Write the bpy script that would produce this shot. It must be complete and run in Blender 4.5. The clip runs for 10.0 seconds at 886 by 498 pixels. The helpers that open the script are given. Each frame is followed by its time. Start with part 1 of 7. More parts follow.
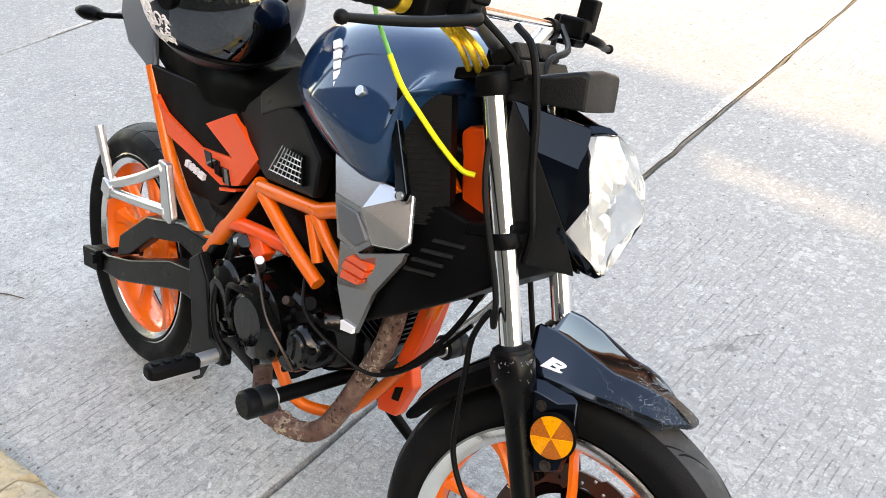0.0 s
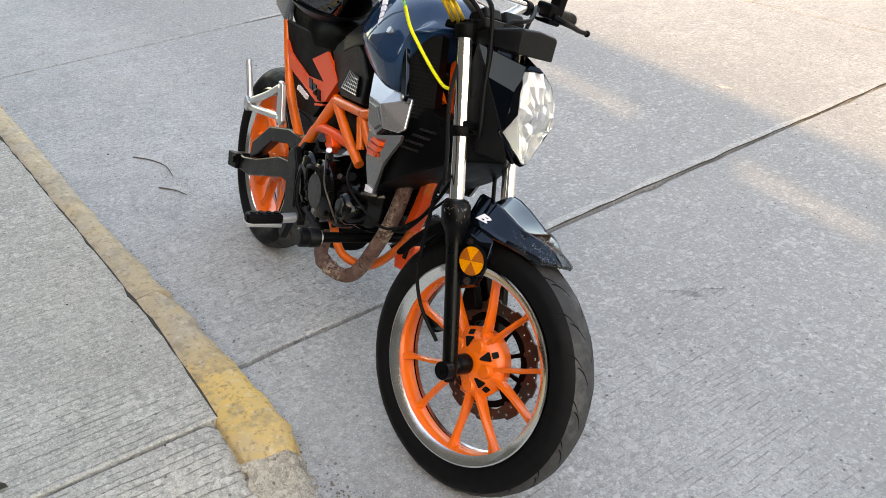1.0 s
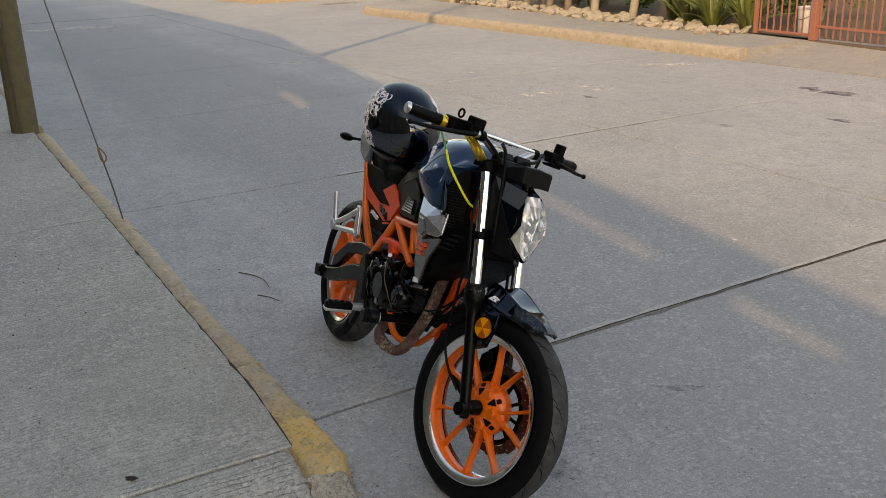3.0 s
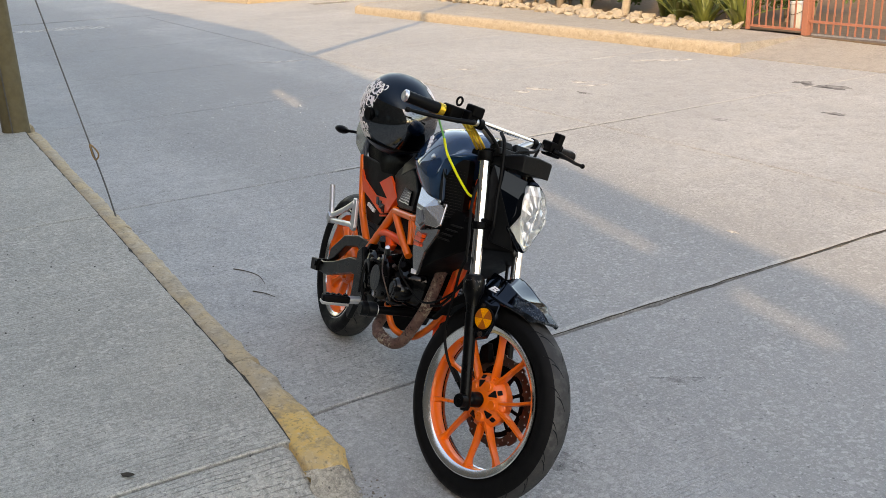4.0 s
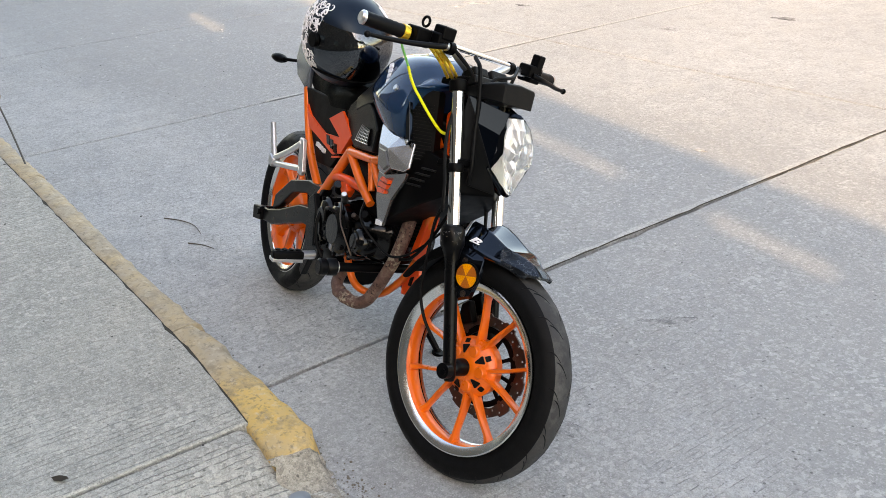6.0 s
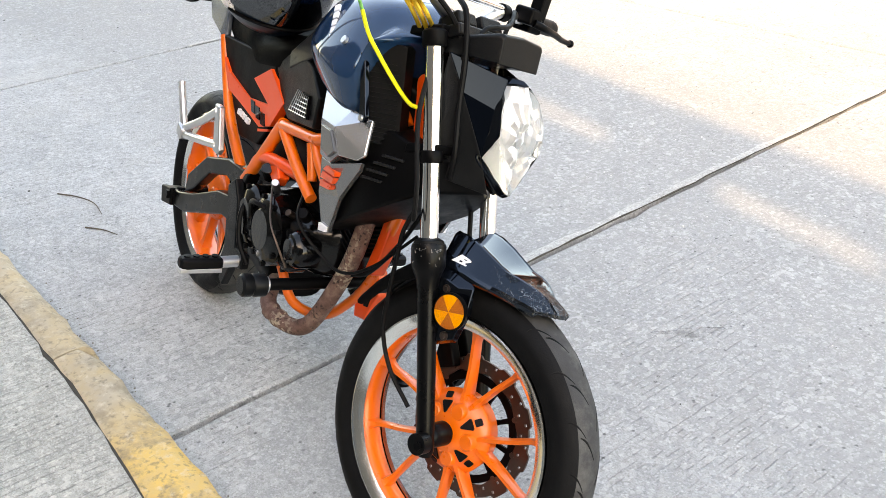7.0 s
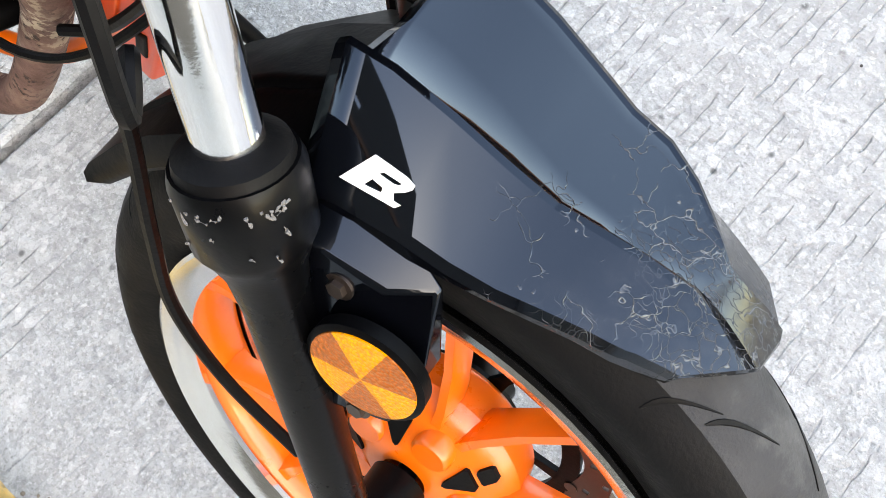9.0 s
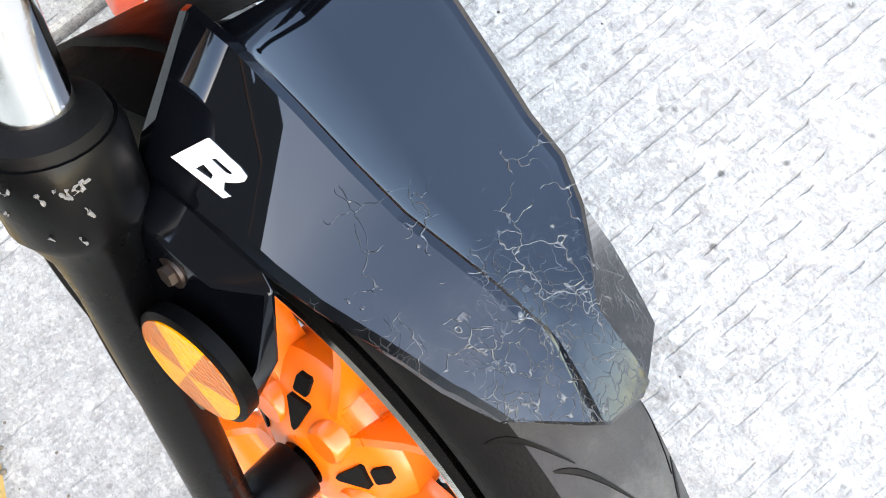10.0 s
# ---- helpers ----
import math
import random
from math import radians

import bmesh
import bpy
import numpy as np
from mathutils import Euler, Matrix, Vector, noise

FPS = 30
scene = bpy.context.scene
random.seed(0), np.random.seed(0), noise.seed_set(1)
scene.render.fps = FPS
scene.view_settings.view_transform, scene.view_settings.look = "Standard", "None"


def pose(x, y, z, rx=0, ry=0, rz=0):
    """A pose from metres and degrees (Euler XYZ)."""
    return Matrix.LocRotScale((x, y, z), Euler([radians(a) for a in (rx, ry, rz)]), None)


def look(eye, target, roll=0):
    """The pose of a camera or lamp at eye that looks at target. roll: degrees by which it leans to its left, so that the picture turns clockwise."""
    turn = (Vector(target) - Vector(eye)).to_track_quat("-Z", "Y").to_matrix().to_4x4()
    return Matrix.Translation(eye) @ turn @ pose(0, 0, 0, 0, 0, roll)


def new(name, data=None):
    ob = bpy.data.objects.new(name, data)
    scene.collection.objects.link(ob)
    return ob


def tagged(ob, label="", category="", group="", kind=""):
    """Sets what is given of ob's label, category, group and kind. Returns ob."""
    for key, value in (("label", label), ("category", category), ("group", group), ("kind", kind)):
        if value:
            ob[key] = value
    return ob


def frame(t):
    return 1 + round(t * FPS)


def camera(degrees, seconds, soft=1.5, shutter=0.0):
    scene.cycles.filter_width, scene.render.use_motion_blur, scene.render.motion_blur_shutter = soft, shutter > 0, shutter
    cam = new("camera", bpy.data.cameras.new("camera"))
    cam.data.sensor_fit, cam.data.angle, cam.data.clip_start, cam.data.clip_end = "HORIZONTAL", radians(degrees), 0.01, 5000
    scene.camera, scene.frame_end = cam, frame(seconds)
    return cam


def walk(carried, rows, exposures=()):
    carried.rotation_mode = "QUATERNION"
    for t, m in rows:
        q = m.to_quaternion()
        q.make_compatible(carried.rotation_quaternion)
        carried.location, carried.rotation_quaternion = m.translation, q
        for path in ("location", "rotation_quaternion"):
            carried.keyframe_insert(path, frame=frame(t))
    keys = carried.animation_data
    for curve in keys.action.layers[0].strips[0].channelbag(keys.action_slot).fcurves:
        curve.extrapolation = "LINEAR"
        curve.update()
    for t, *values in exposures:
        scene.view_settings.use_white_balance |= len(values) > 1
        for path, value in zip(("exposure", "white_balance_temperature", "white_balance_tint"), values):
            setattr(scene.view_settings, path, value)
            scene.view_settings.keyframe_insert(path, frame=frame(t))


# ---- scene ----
cam = camera(51.1, 10.0, soft=0.5)
PATH = [
    (0, (0.592, 1.212, 1.455), (0.216, 2.85, 0.371), -4.8),
    (0.5, (0.96, 0.921, 1.487), (0.293, 2.489, 0.44), -3.8),
    (1, (1.168, 0.581, 1.535), (0.435, 2.156, 0.545), -2.5),
    (1.5, (1.35, 0.267, 1.599), (0.535, 1.846, 0.681), -2.4),
    (2, (1.57, 0.035, 1.636), (0.672, 1.633, 0.837), -2.2),
    (2.5, (1.657, -0.077, 1.656), (0.722, 1.544, 0.95), -1.9),
    (3.8, (1.633, -0.07, 1.62), (0.697, 1.582, 0.992), -1.8),
    (4, (1.626, -0.066, 1.611), (0.697, 1.581, 0.957), -2.0),
    (4.5, (1.606, -0.056, 1.605), (0.692, 1.579, 0.906), -2.4),
    (5, (1.549, -0.024, 1.601), (0.659, 1.611, 0.869), -2.4),
    (5.5, (1.432, 0.068, 1.586), (0.595, 1.713, 0.815), -2.4),
    (5.7, (1.404, 0.111, 1.577), (0.596, 1.761, 0.787), -2.9),
    (6.8, (1.09, 0.714, 1.449), (0.398, 2.348, 0.547), -2.5),
    (7, (1.013, 0.841, 1.408), (0.366, 2.483, 0.467), -2.2),
    (7.5, (0.82, 1.162, 1.321), (0.432, 2.69, 0.091), -2.0),
    (8, (0.747, 1.552, 1.204), (0.343, 2.831, -0.28), -4.3),
    (8.5, (0.667, 1.871, 1.097), (0.293, 2.794, -0.638), -7.6),
    (9, (0.612, 2.054, 0.991), (0.288, 2.7, -0.873), -14.8),
    (9.5, (0.65, 2.103, 0.929), (0.292, 2.648, -0.962), -20.7),
    (10, (0.7, 2.12, 0.95), (0.244, 2.624, -0.931), -22.5),
]
EXPOSURES = [(t, stops + 0.05, 9800 if 3.5 < t < 6 else 10450, 13.5) for t, stops in ((0, 3.12), (0.5, 2.78), (1, 2.55), (1.5, 2.4), (2.0, 1.82), (2.5, 1.32), (2.7, 1.32), (3.8, 1.85), (4.5, 2.15), (5.5, 2.2), (6.8, 2.95), (7.5, 3.14), (8.5, 3.5), (9, 3.55), (10, 3.85))]
walk(cam, [(t, look(eye, target, roll)) for t, eye, target, roll in PATH], EXPOSURES)

# ---- street frame: u runs along the kerb, away; v runs across the road ----
O = Vector((0.051, 2.005, 0.0))
U = Vector((-0.8627, 0.5058, 0.0))
V = Vector((0.5058, 0.8627, 0.0))
STREET = Matrix(((-U.x, V.x, 0, O.x), (-U.y, V.y, 0, O.y), (0, 0, 1, 0), (0, 0, 0, 1)))   # local x is -u, local y is v


def street(u, v, z=0.0):
    return O + U * u + V * v + Vector((0, 0, z))


# ---- light ----
SUN_AZ, SUN_EL = 100.0, 33.0            # the way the light travels, and its height
world = bpy.data.worlds.new("sky")
scene.world = world
world.use_nodes = True
wn = world.node_tree.nodes
sky = wn.new("ShaderNodeTexSky")
sky.sky_type = "NISHITA"
sky.sun_disc = False
sky.sun_elevation = radians(SUN_EL)
sky.sun_rotation = radians(90 - (SUN_AZ + 180))
sky.air_density, sky.dust_density, sky.ozone_density = 1.0, 1.0, 1.3
wn["Background"].inputs["Strength"].default_value = 0.15
world.node_tree.links.new(sky.outputs["Color"], wn["Background"].inputs["Color"])
sun = new("sun", bpy.data.lights.new("sun", "SUN"))
sun.data.energy, sun.data.angle, sun.data.color = 0.82, radians(0.53), (1.0, 0.80, 0.56)
far = Vector((-math.cos(radians(SUN_AZ)) * math.cos(radians(SUN_EL)), -math.sin(radians(SUN_AZ)) * math.cos(radians(SUN_EL)), math.sin(radians(SUN_EL))))
sun.matrix_world = look(far * 30, (0, 0, 0))


# ---- materials ----
class Nodes:
    def __init__(self, name):
        self.mat = bpy.data.materials.new(name)
        self.mat.use_nodes = True
        self.tree = self.mat.node_tree
        self.bsdf = self.tree.nodes["Principled BSDF"]
        self.coord = self.tree.nodes.new("ShaderNodeTexCoord").outputs["Object"]

    def node(self, kind, **values):
        n = self.tree.nodes.new(kind)
        for key, value in values.items():
            if key in n.inputs:
                n.inputs[key].default_value = value
            else:
                setattr(n, key, value)
        return n

    def link(self, a, b):
        self.tree.links.new(a, b)

    def noise(self, scale, detail=4.0, rough=0.55, vec=None, distortion=0.0):
        n = self.node("ShaderNodeTexNoise")
        n.inputs["Scale"].default_value, n.inputs["Detail"].default_value = scale, detail
        n.inputs["Roughness"].default_value, n.inputs["Distortion"].default_value = rough, distortion
        self.link(vec or self.coord, n.inputs["Vector"])
        return n.outputs["Fac"]

    def ramp(self, fac, stops):
        n = self.node("ShaderNodeValToRGB")
        e = n.color_ramp.elements
        while len(e) < len(stops):
            e.new(0.5)
        for k, (p, c) in enumerate(stops):
            e[k].position = p
            e[k].color = (c, c, c, 1) if isinstance(c, (int, float)) else (*c, 1)
        self.link(fac, n.inputs["Fac"])
        return n.outputs["Color"]

    def mix(self, fac, a, b, blend="MIX"):
        n = self.node("ShaderNodeMix", data_type="RGBA", blend_type=blend)
        for socket, value in ((n.inputs["Factor"], fac), (n.inputs[6], a), (n.inputs[7], b)):
            if hasattr(value, "is_linked"):
                self.link(value, socket)
            elif isinstance(value, (int, float)):
                socket.default_value = value
            else:
                socket.default_value = (*value, 1)
        return n.outputs[2]

    def math(self, op, a, b=0.5):
        n = self.node("ShaderNodeMath", operation=op)
        for socket, value in ((n.inputs[0], a), (n.inputs[1], b)):
            if hasattr(value, "is_linked"):
                self.link(value, socket)
            else:
                socket.default_value = value
        return n.outputs[0]

    def bump(self, height, strength=0.3, distance=0.01):
        n = self.node("ShaderNodeBump")
        n.inputs["Strength"].default_value, n.inputs["Distance"].default_value = strength, distance
        self.link(height, n.inputs["Height"])
        self.link(n.outputs["Normal"], self.bsdf.inputs["Normal"])

    def color(self, value):
        if hasattr(value, "is_linked"):
            self.link(value, self.bsdf.inputs["Base Color"])
        else:
            self.bsdf.inputs["Base Color"].default_value = (*value, 1)

    def set(self, **values):
        for key, value in values.items():
            socket = self.bsdf.inputs[key.replace("_", " ")]
            if hasattr(value, "is_linked"):
                self.link(value, socket)
            else:
                socket.default_value = value


def paint(name, color, rough=0.4, metal=0.0, coat=0.0, vary=0.12, dirt=0.0, scale=30.0, bump=0.05, dust=(0.30, 0.27, 0.23), spec=0.5, tint=(1, 1, 1), deep=0.002):
    """Paint, plastic or metal with faint mottling, scuffs and dust."""
    m = Nodes(name)
    fac = m.noise(scale, 5)
    dark = tuple(c * (1 - vary) for c in color)
    light = tuple(min(1, c * (1 + vary)) for c in color)
    base = m.mix(fac, dark, light)
    if dirt:
        grime = m.ramp(m.noise(9.0, 8, 0.7), [(0.5, 0.0), (0.78, dirt)])
        base = m.mix(grime, base, dust)
    m.color(base)
    r = m.ramp(m.noise(14.0, 6, 0.65), [(0.3, max(0.02, rough * 0.75)), (0.75, min(1, rough * 1.3 + dirt * 0.2))])
    m.set(Roughness=r, Metallic=metal, Specular_IOR_Level=spec, Specular_Tint=(*tint, 1), Coat_Weight=coat, Coat_Roughness=0.06)
    if bump:
        m.bump(m.noise(scale * 8, 4), bump, deep)
    return m.mat


def concrete(name, base, groove=1.0, speck=1.0, streak=60.0, lines=17.0, floor=0.10, warm=(1.0, 0.96, 0.90), broken=0.44, length=17.0, dark_band=None):
    """Broomed concrete: broken streaks across the street, mottling, stains, pale and dark grains."""
    m = Nodes(name)
    vec = m.coord
    mp = m.node("ShaderNodeMapping")
    mp.inputs["Scale"].default_value = (streak, length, 1.0)
    mp.inputs["Rotation"].default_value = (0, 0, 0.02)
    m.link(vec, mp.inputs["Vector"])
    broom = m.noise(1.0, 2, 0.5, mp.outputs["Vector"], 0.3)
    patch = m.ramp(m.noise(1.1, 5, 0.65, vec), [(0.44, floor), (0.60, 1.0)])
    wave = m.node("ShaderNodeTexWave", wave_type="BANDS", bands_direction="X", wave_profile="SIN")
    for key, value in (("Scale", lines), ("Distortion", 1.6), ("Detail", 2.0), ("Detail Scale", 1.2), ("Detail Roughness", 0.6)):
        wave.inputs[key].default_value = value
    m.link(vec, wave.inputs["Vector"])
    line = m.ramp(wave.outputs["Fac"], [(0.90, 0.0), (0.98, 1.0)])
    cut = m.ramp(broom, [(broken, 1.0), (broken + 0.05, 0.0)])
    crest = m.ramp(broom, [(0.60, 0.0), (0.70, 1.0)])
    fine = m.noise(230, 5, 0.75, vec)
    mid = m.noise(42, 7, 0.75, vec)
    blot = m.noise(6.5, 7, 0.7, vec)
    big = m.noise(0.55, 5, 0.6, vec)
    tone = lambda k: tuple(min(0.85, c * k) for c in base)
    col = m.mix(m.ramp(big, [(0.3, 0.0), (0.7, 1.0)]), tone(0.74), tone(1.14))
    col = m.mix(m.ramp(blot, [(0.36, 0.6), (0.56, 0.0)]), col, tone(0.66))
    col = m.mix(m.ramp(m.noise(2.3, 6, 0.7, vec), [(0.5, 0.0), (0.75, 0.6)]), col, tuple(c * w for c, w in zip(tone(1.05), warm)))
    col = m.mix(m.ramp(mid, [(0.36, 0.75 * speck), (0.49, 0.0)]), col, tone(0.58))
    col = m.mix(m.ramp(mid, [(0.56, 0.0), (0.72, 0.55 * speck)]), col, tone(1.30))
    col = m.mix(m.ramp(fine, [(0.36, 0.8 * speck), (0.46, 0.0)]), col, tone(0.45))
    col = m.mix(m.ramp(fine, [(0.56, 0.0), (0.66, 0.65 * speck)]), col, tone(1.45))
    gl = m.math("MULTIPLY", m.math("MULTIPLY", m.math("MULTIPLY", cut, line), patch), 0.9 * groove)
    col = m.mix(gl, col, tone(0.42))
    col = m.mix(m.math("MULTIPLY", m.math("MULTIPLY", crest, patch), 0.40 * groove), col, tone(1.28))
    # tone lowered in a band between two distances across the road
    if dark_band:
        across = m.node("ShaderNodeSeparateXYZ")
        m.link(vec, across.inputs["Vector"])
        band = m.math("MULTIPLY", m.math("ADD", across.outputs["Y"], m.math("MULTIPLY", m.noise(0.7, 5, 0.6, vec), 0.5)), 0.2)
        col = m.mix(m.ramp(band, [(dark_band[0] / 5, 0.0), (dark_band[0] / 5 + 0.07, 0.62), (dark_band[1] / 5 - 0.07, 0.62), (dark_band[1] / 5, 0.0)]), col, tone(0.66))
    flecks = m.node("ShaderNodeTexVoronoi", feature="F1")
    flecks.inputs["Scale"].default_value = 30.0
    m.link(vec, flecks.inputs["Vector"])
    spot = m.math("MULTIPLY", m.ramp(flecks.outputs["Distance"], [(0.08, 1.0), (0.17, 0.0)]), m.ramp(m.noise(4, 4, 0.6, vec), [(0.42, 0.0), (0.55, 0.85)]))
    col = m.mix(spot, col, tone(0.22))
    coarse = m.noise(95, 4, 0.6, vec)
    stone = m.node("ShaderNodeTexVoronoi", feature="F1")
    stone.inputs["Scale"].default_value = 185.0
    m.link(vec, stone.inputs["Vector"])
    grey = m.node("ShaderNodeSeparateColor")
    m.link(stone.outputs["Color"], grey.inputs["Color"])
    col = m.mix(m.ramp(grey.outputs["Red"], [(0.0, 0.36 * speck), (0.22, 0.0)]), col, tone(0.55))
    col = m.mix(m.ramp(grey.outputs["Green"], [(0.80, 0.0), (1.0, 0.36 * speck)]), col, tone(1.5))
    gravel = m.node("ShaderNodeTexVoronoi", feature="F1")
    gravel.inputs["Scale"].default_value = 72.0
    m.link(vec, gravel.inputs["Vector"])
    shade = m.node("ShaderNodeSeparateColor")
    m.link(gravel.outputs["Color"], shade.inputs["Color"])
    worn = m.ramp(m.noise(1.6, 5, 0.65, vec), [(0.38, 0.35), (0.62, 1.0)])
    col = m.mix(m.math("MULTIPLY", m.ramp(shade.outputs["Red"], [(0.0, 0.48 * speck), (0.30, 0.0)]), worn), col, tone(0.52))
    col = m.mix(m.math("MULTIPLY", m.ramp(shade.outputs["Green"], [(0.74, 0.0), (1.0, 0.5 * speck)]), worn), col, tone(1.42))
    col = m.mix(m.ramp(coarse, [(0.30, 0.7 * speck), (0.42, 0.0)]), col, tone(0.5))
    col = m.mix(m.ramp(coarse, [(0.60, 0.0), (0.70, 0.6 * speck)]), col, tone(1.4))
    m.color(col)
    m.set(Roughness=m.ramp(mid, [(0.2, 0.80), (0.8, 0.97)]), Specular_IOR_Level=0.2)
    h = m.math("ADD", m.math("MULTIPLY", m.math("MULTIPLY", m.math("MULTIPLY", line, cut), patch), -1.0 * groove), m.math("ADD", m.math("MULTIPLY", mid, 0.6), m.math("MULTIPLY", coarse, 0.7)))
    m.bump(h, 0.9, 0.010)
    return m.mat


M = {}
M["road"] = concrete("road_concrete", (0.428, 0.424, 0.411), 0.75, 1.0, dark_band=(1.0, 3.5))
M["walk"] = concrete("pavement_concrete", (0.50, 0.475, 0.42), 0.85, 1.15, 45.0, 14.0, floor=0.45, broken=0.52, length=9.0)
M["farwalk"] = concrete("far_pavement_concrete", (0.39, 0.36, 0.32), 0.2, 0.8)
M["mortar"] = concrete("joint_mortar", (0.485, 0.475, 0.45), 0.1, 1.0)
M["fillet"] = concrete("brown_mortar", (0.40, 0.36, 0.30), 0.0, 1.4)
M["joint"] = paint("joint_filler", (0.09, 0.085, 0.075), 0.95, vary=0.4, bump=0.4, scale=60)
M["crack"] = paint("dirt_filled_crack", (0.060, 0.053, 0.044), 0.95, vary=0.5, bump=0.4, scale=50, spec=0.1)
M["earth"] = paint("dry_earth", (0.15, 0.105, 0.07), 0.95, vary=0.4, bump=0.6, scale=12)


def kerb_paint(name, yellow):
    m = Nodes(name)
    stone = m.mix(m.noise(22, 6, 0.65), (0.29, 0.24, 0.18), (0.52, 0.44, 0.335))
    worn = m.ramp(m.noise(5.5, 7, 0.65), [(0.38, 1.0), (0.60, 0.15)])
    along = m.node("ShaderNodeSeparateXYZ")
    m.link(m.coord, along.inputs["Vector"])
    coat = m.ramp(m.math("ADD", m.math("ADD", along.outputs["X"], 0.42), m.math("MULTIPLY", m.noise(6, 4), 0.20)), [(0.02, 0.0), (0.30, 1.0)]) if yellow == 1.0 else yellow
    coat = m.math("MAXIMUM", m.math("MULTIPLY", worn, 0.35), m.math("MULTIPLY", coat, m.math("ADD", m.math("MULTIPLY", worn, 0.6), 0.4))) if yellow == 1.0 else m.math("MULTIPLY", worn, yellow)
    col = m.mix(coat, stone, (0.74, 0.46, 0.13))
    col = m.mix(m.ramp(m.noise(70, 4), [(0.32, 0.6), (0.46, 0.0)]), col, (0.16, 0.13, 0.09))
    col = m.mix(m.ramp(m.noise(13, 6, 0.7), [(0.36, 0.55), (0.50, 0.0)]), col, (0.24, 0.19, 0.13))
    col = m.mix(m.ramp(m.noise(38, 5, 0.7), [(0.55, 0.0), (0.72, 0.5)]), col, (0.72, 0.62, 0.46))
    m.color(col)
    m.set(Roughness=0.9)
    m.bump(m.noise(60, 8, 0.7), 0.6, 0.006)
    return m.mat


M["kerb_y"] = kerb_paint("worn_yellow_kerb", 1.0)
M["kerb"] = kerb_paint("faded_kerb", 0.28)
M["far_kerb"] = kerb_paint("far_kerb", 0.03)

M["tyre"] = paint("tyre_rubber", (0.004, 0.004, 0.0043), 0.6, vary=0.35, dirt=0.06, scale=40, bump=0.25, dust=(0.05, 0.048, 0.045), spec=0.12)
M["tread"] = paint("dusty_tread_rubber", (0.042, 0.042, 0.043), 0.7, vary=0.3, dirt=0.8, scale=50, bump=0.35, dust=(0.14, 0.137, 0.13), spec=0.15)
M["rubber"] = paint("black_rubber", (0.0025, 0.0025, 0.0028), 0.5, vary=0.2, bump=0.15, spec=0.12)
M["orange"] = paint("orange_paint", (0.87, 0.142, 0.010), 0.32, coat=0.3, vary=0.06, dirt=0.04)
M["orange_red"] = paint("red_orange_decal", (0.90, 0.085, 0.014), 0.35, coat=0.15, vary=0.05, dirt=0.02)
M["silver"] = paint("polished_rim_lip", (0.80, 0.80, 0.79), 0.17, 1.0, vary=0.06, dirt=0.10)
M["alloy"] = paint("cast_alloy", (0.70, 0.70, 0.71), 0.36, 1.0, vary=0.1, dirt=0.12)
M["chrome"] = paint("chrome_tube", (0.86, 0.86, 0.87), 0.09, 1.0, vary=0.03, bump=0.02)
M["bowl"] = paint("lamp_bowl", (0.84, 0.84, 0.84), 0.34, 0.60, vary=0.02, bump=0.0)
M["gloss"] = paint("gloss_black", (0.0014, 0.0017, 0.0026), 0.05, vary=0.2, bump=0.0, spec=0.4, tint=(0.62, 0.78, 1.0))


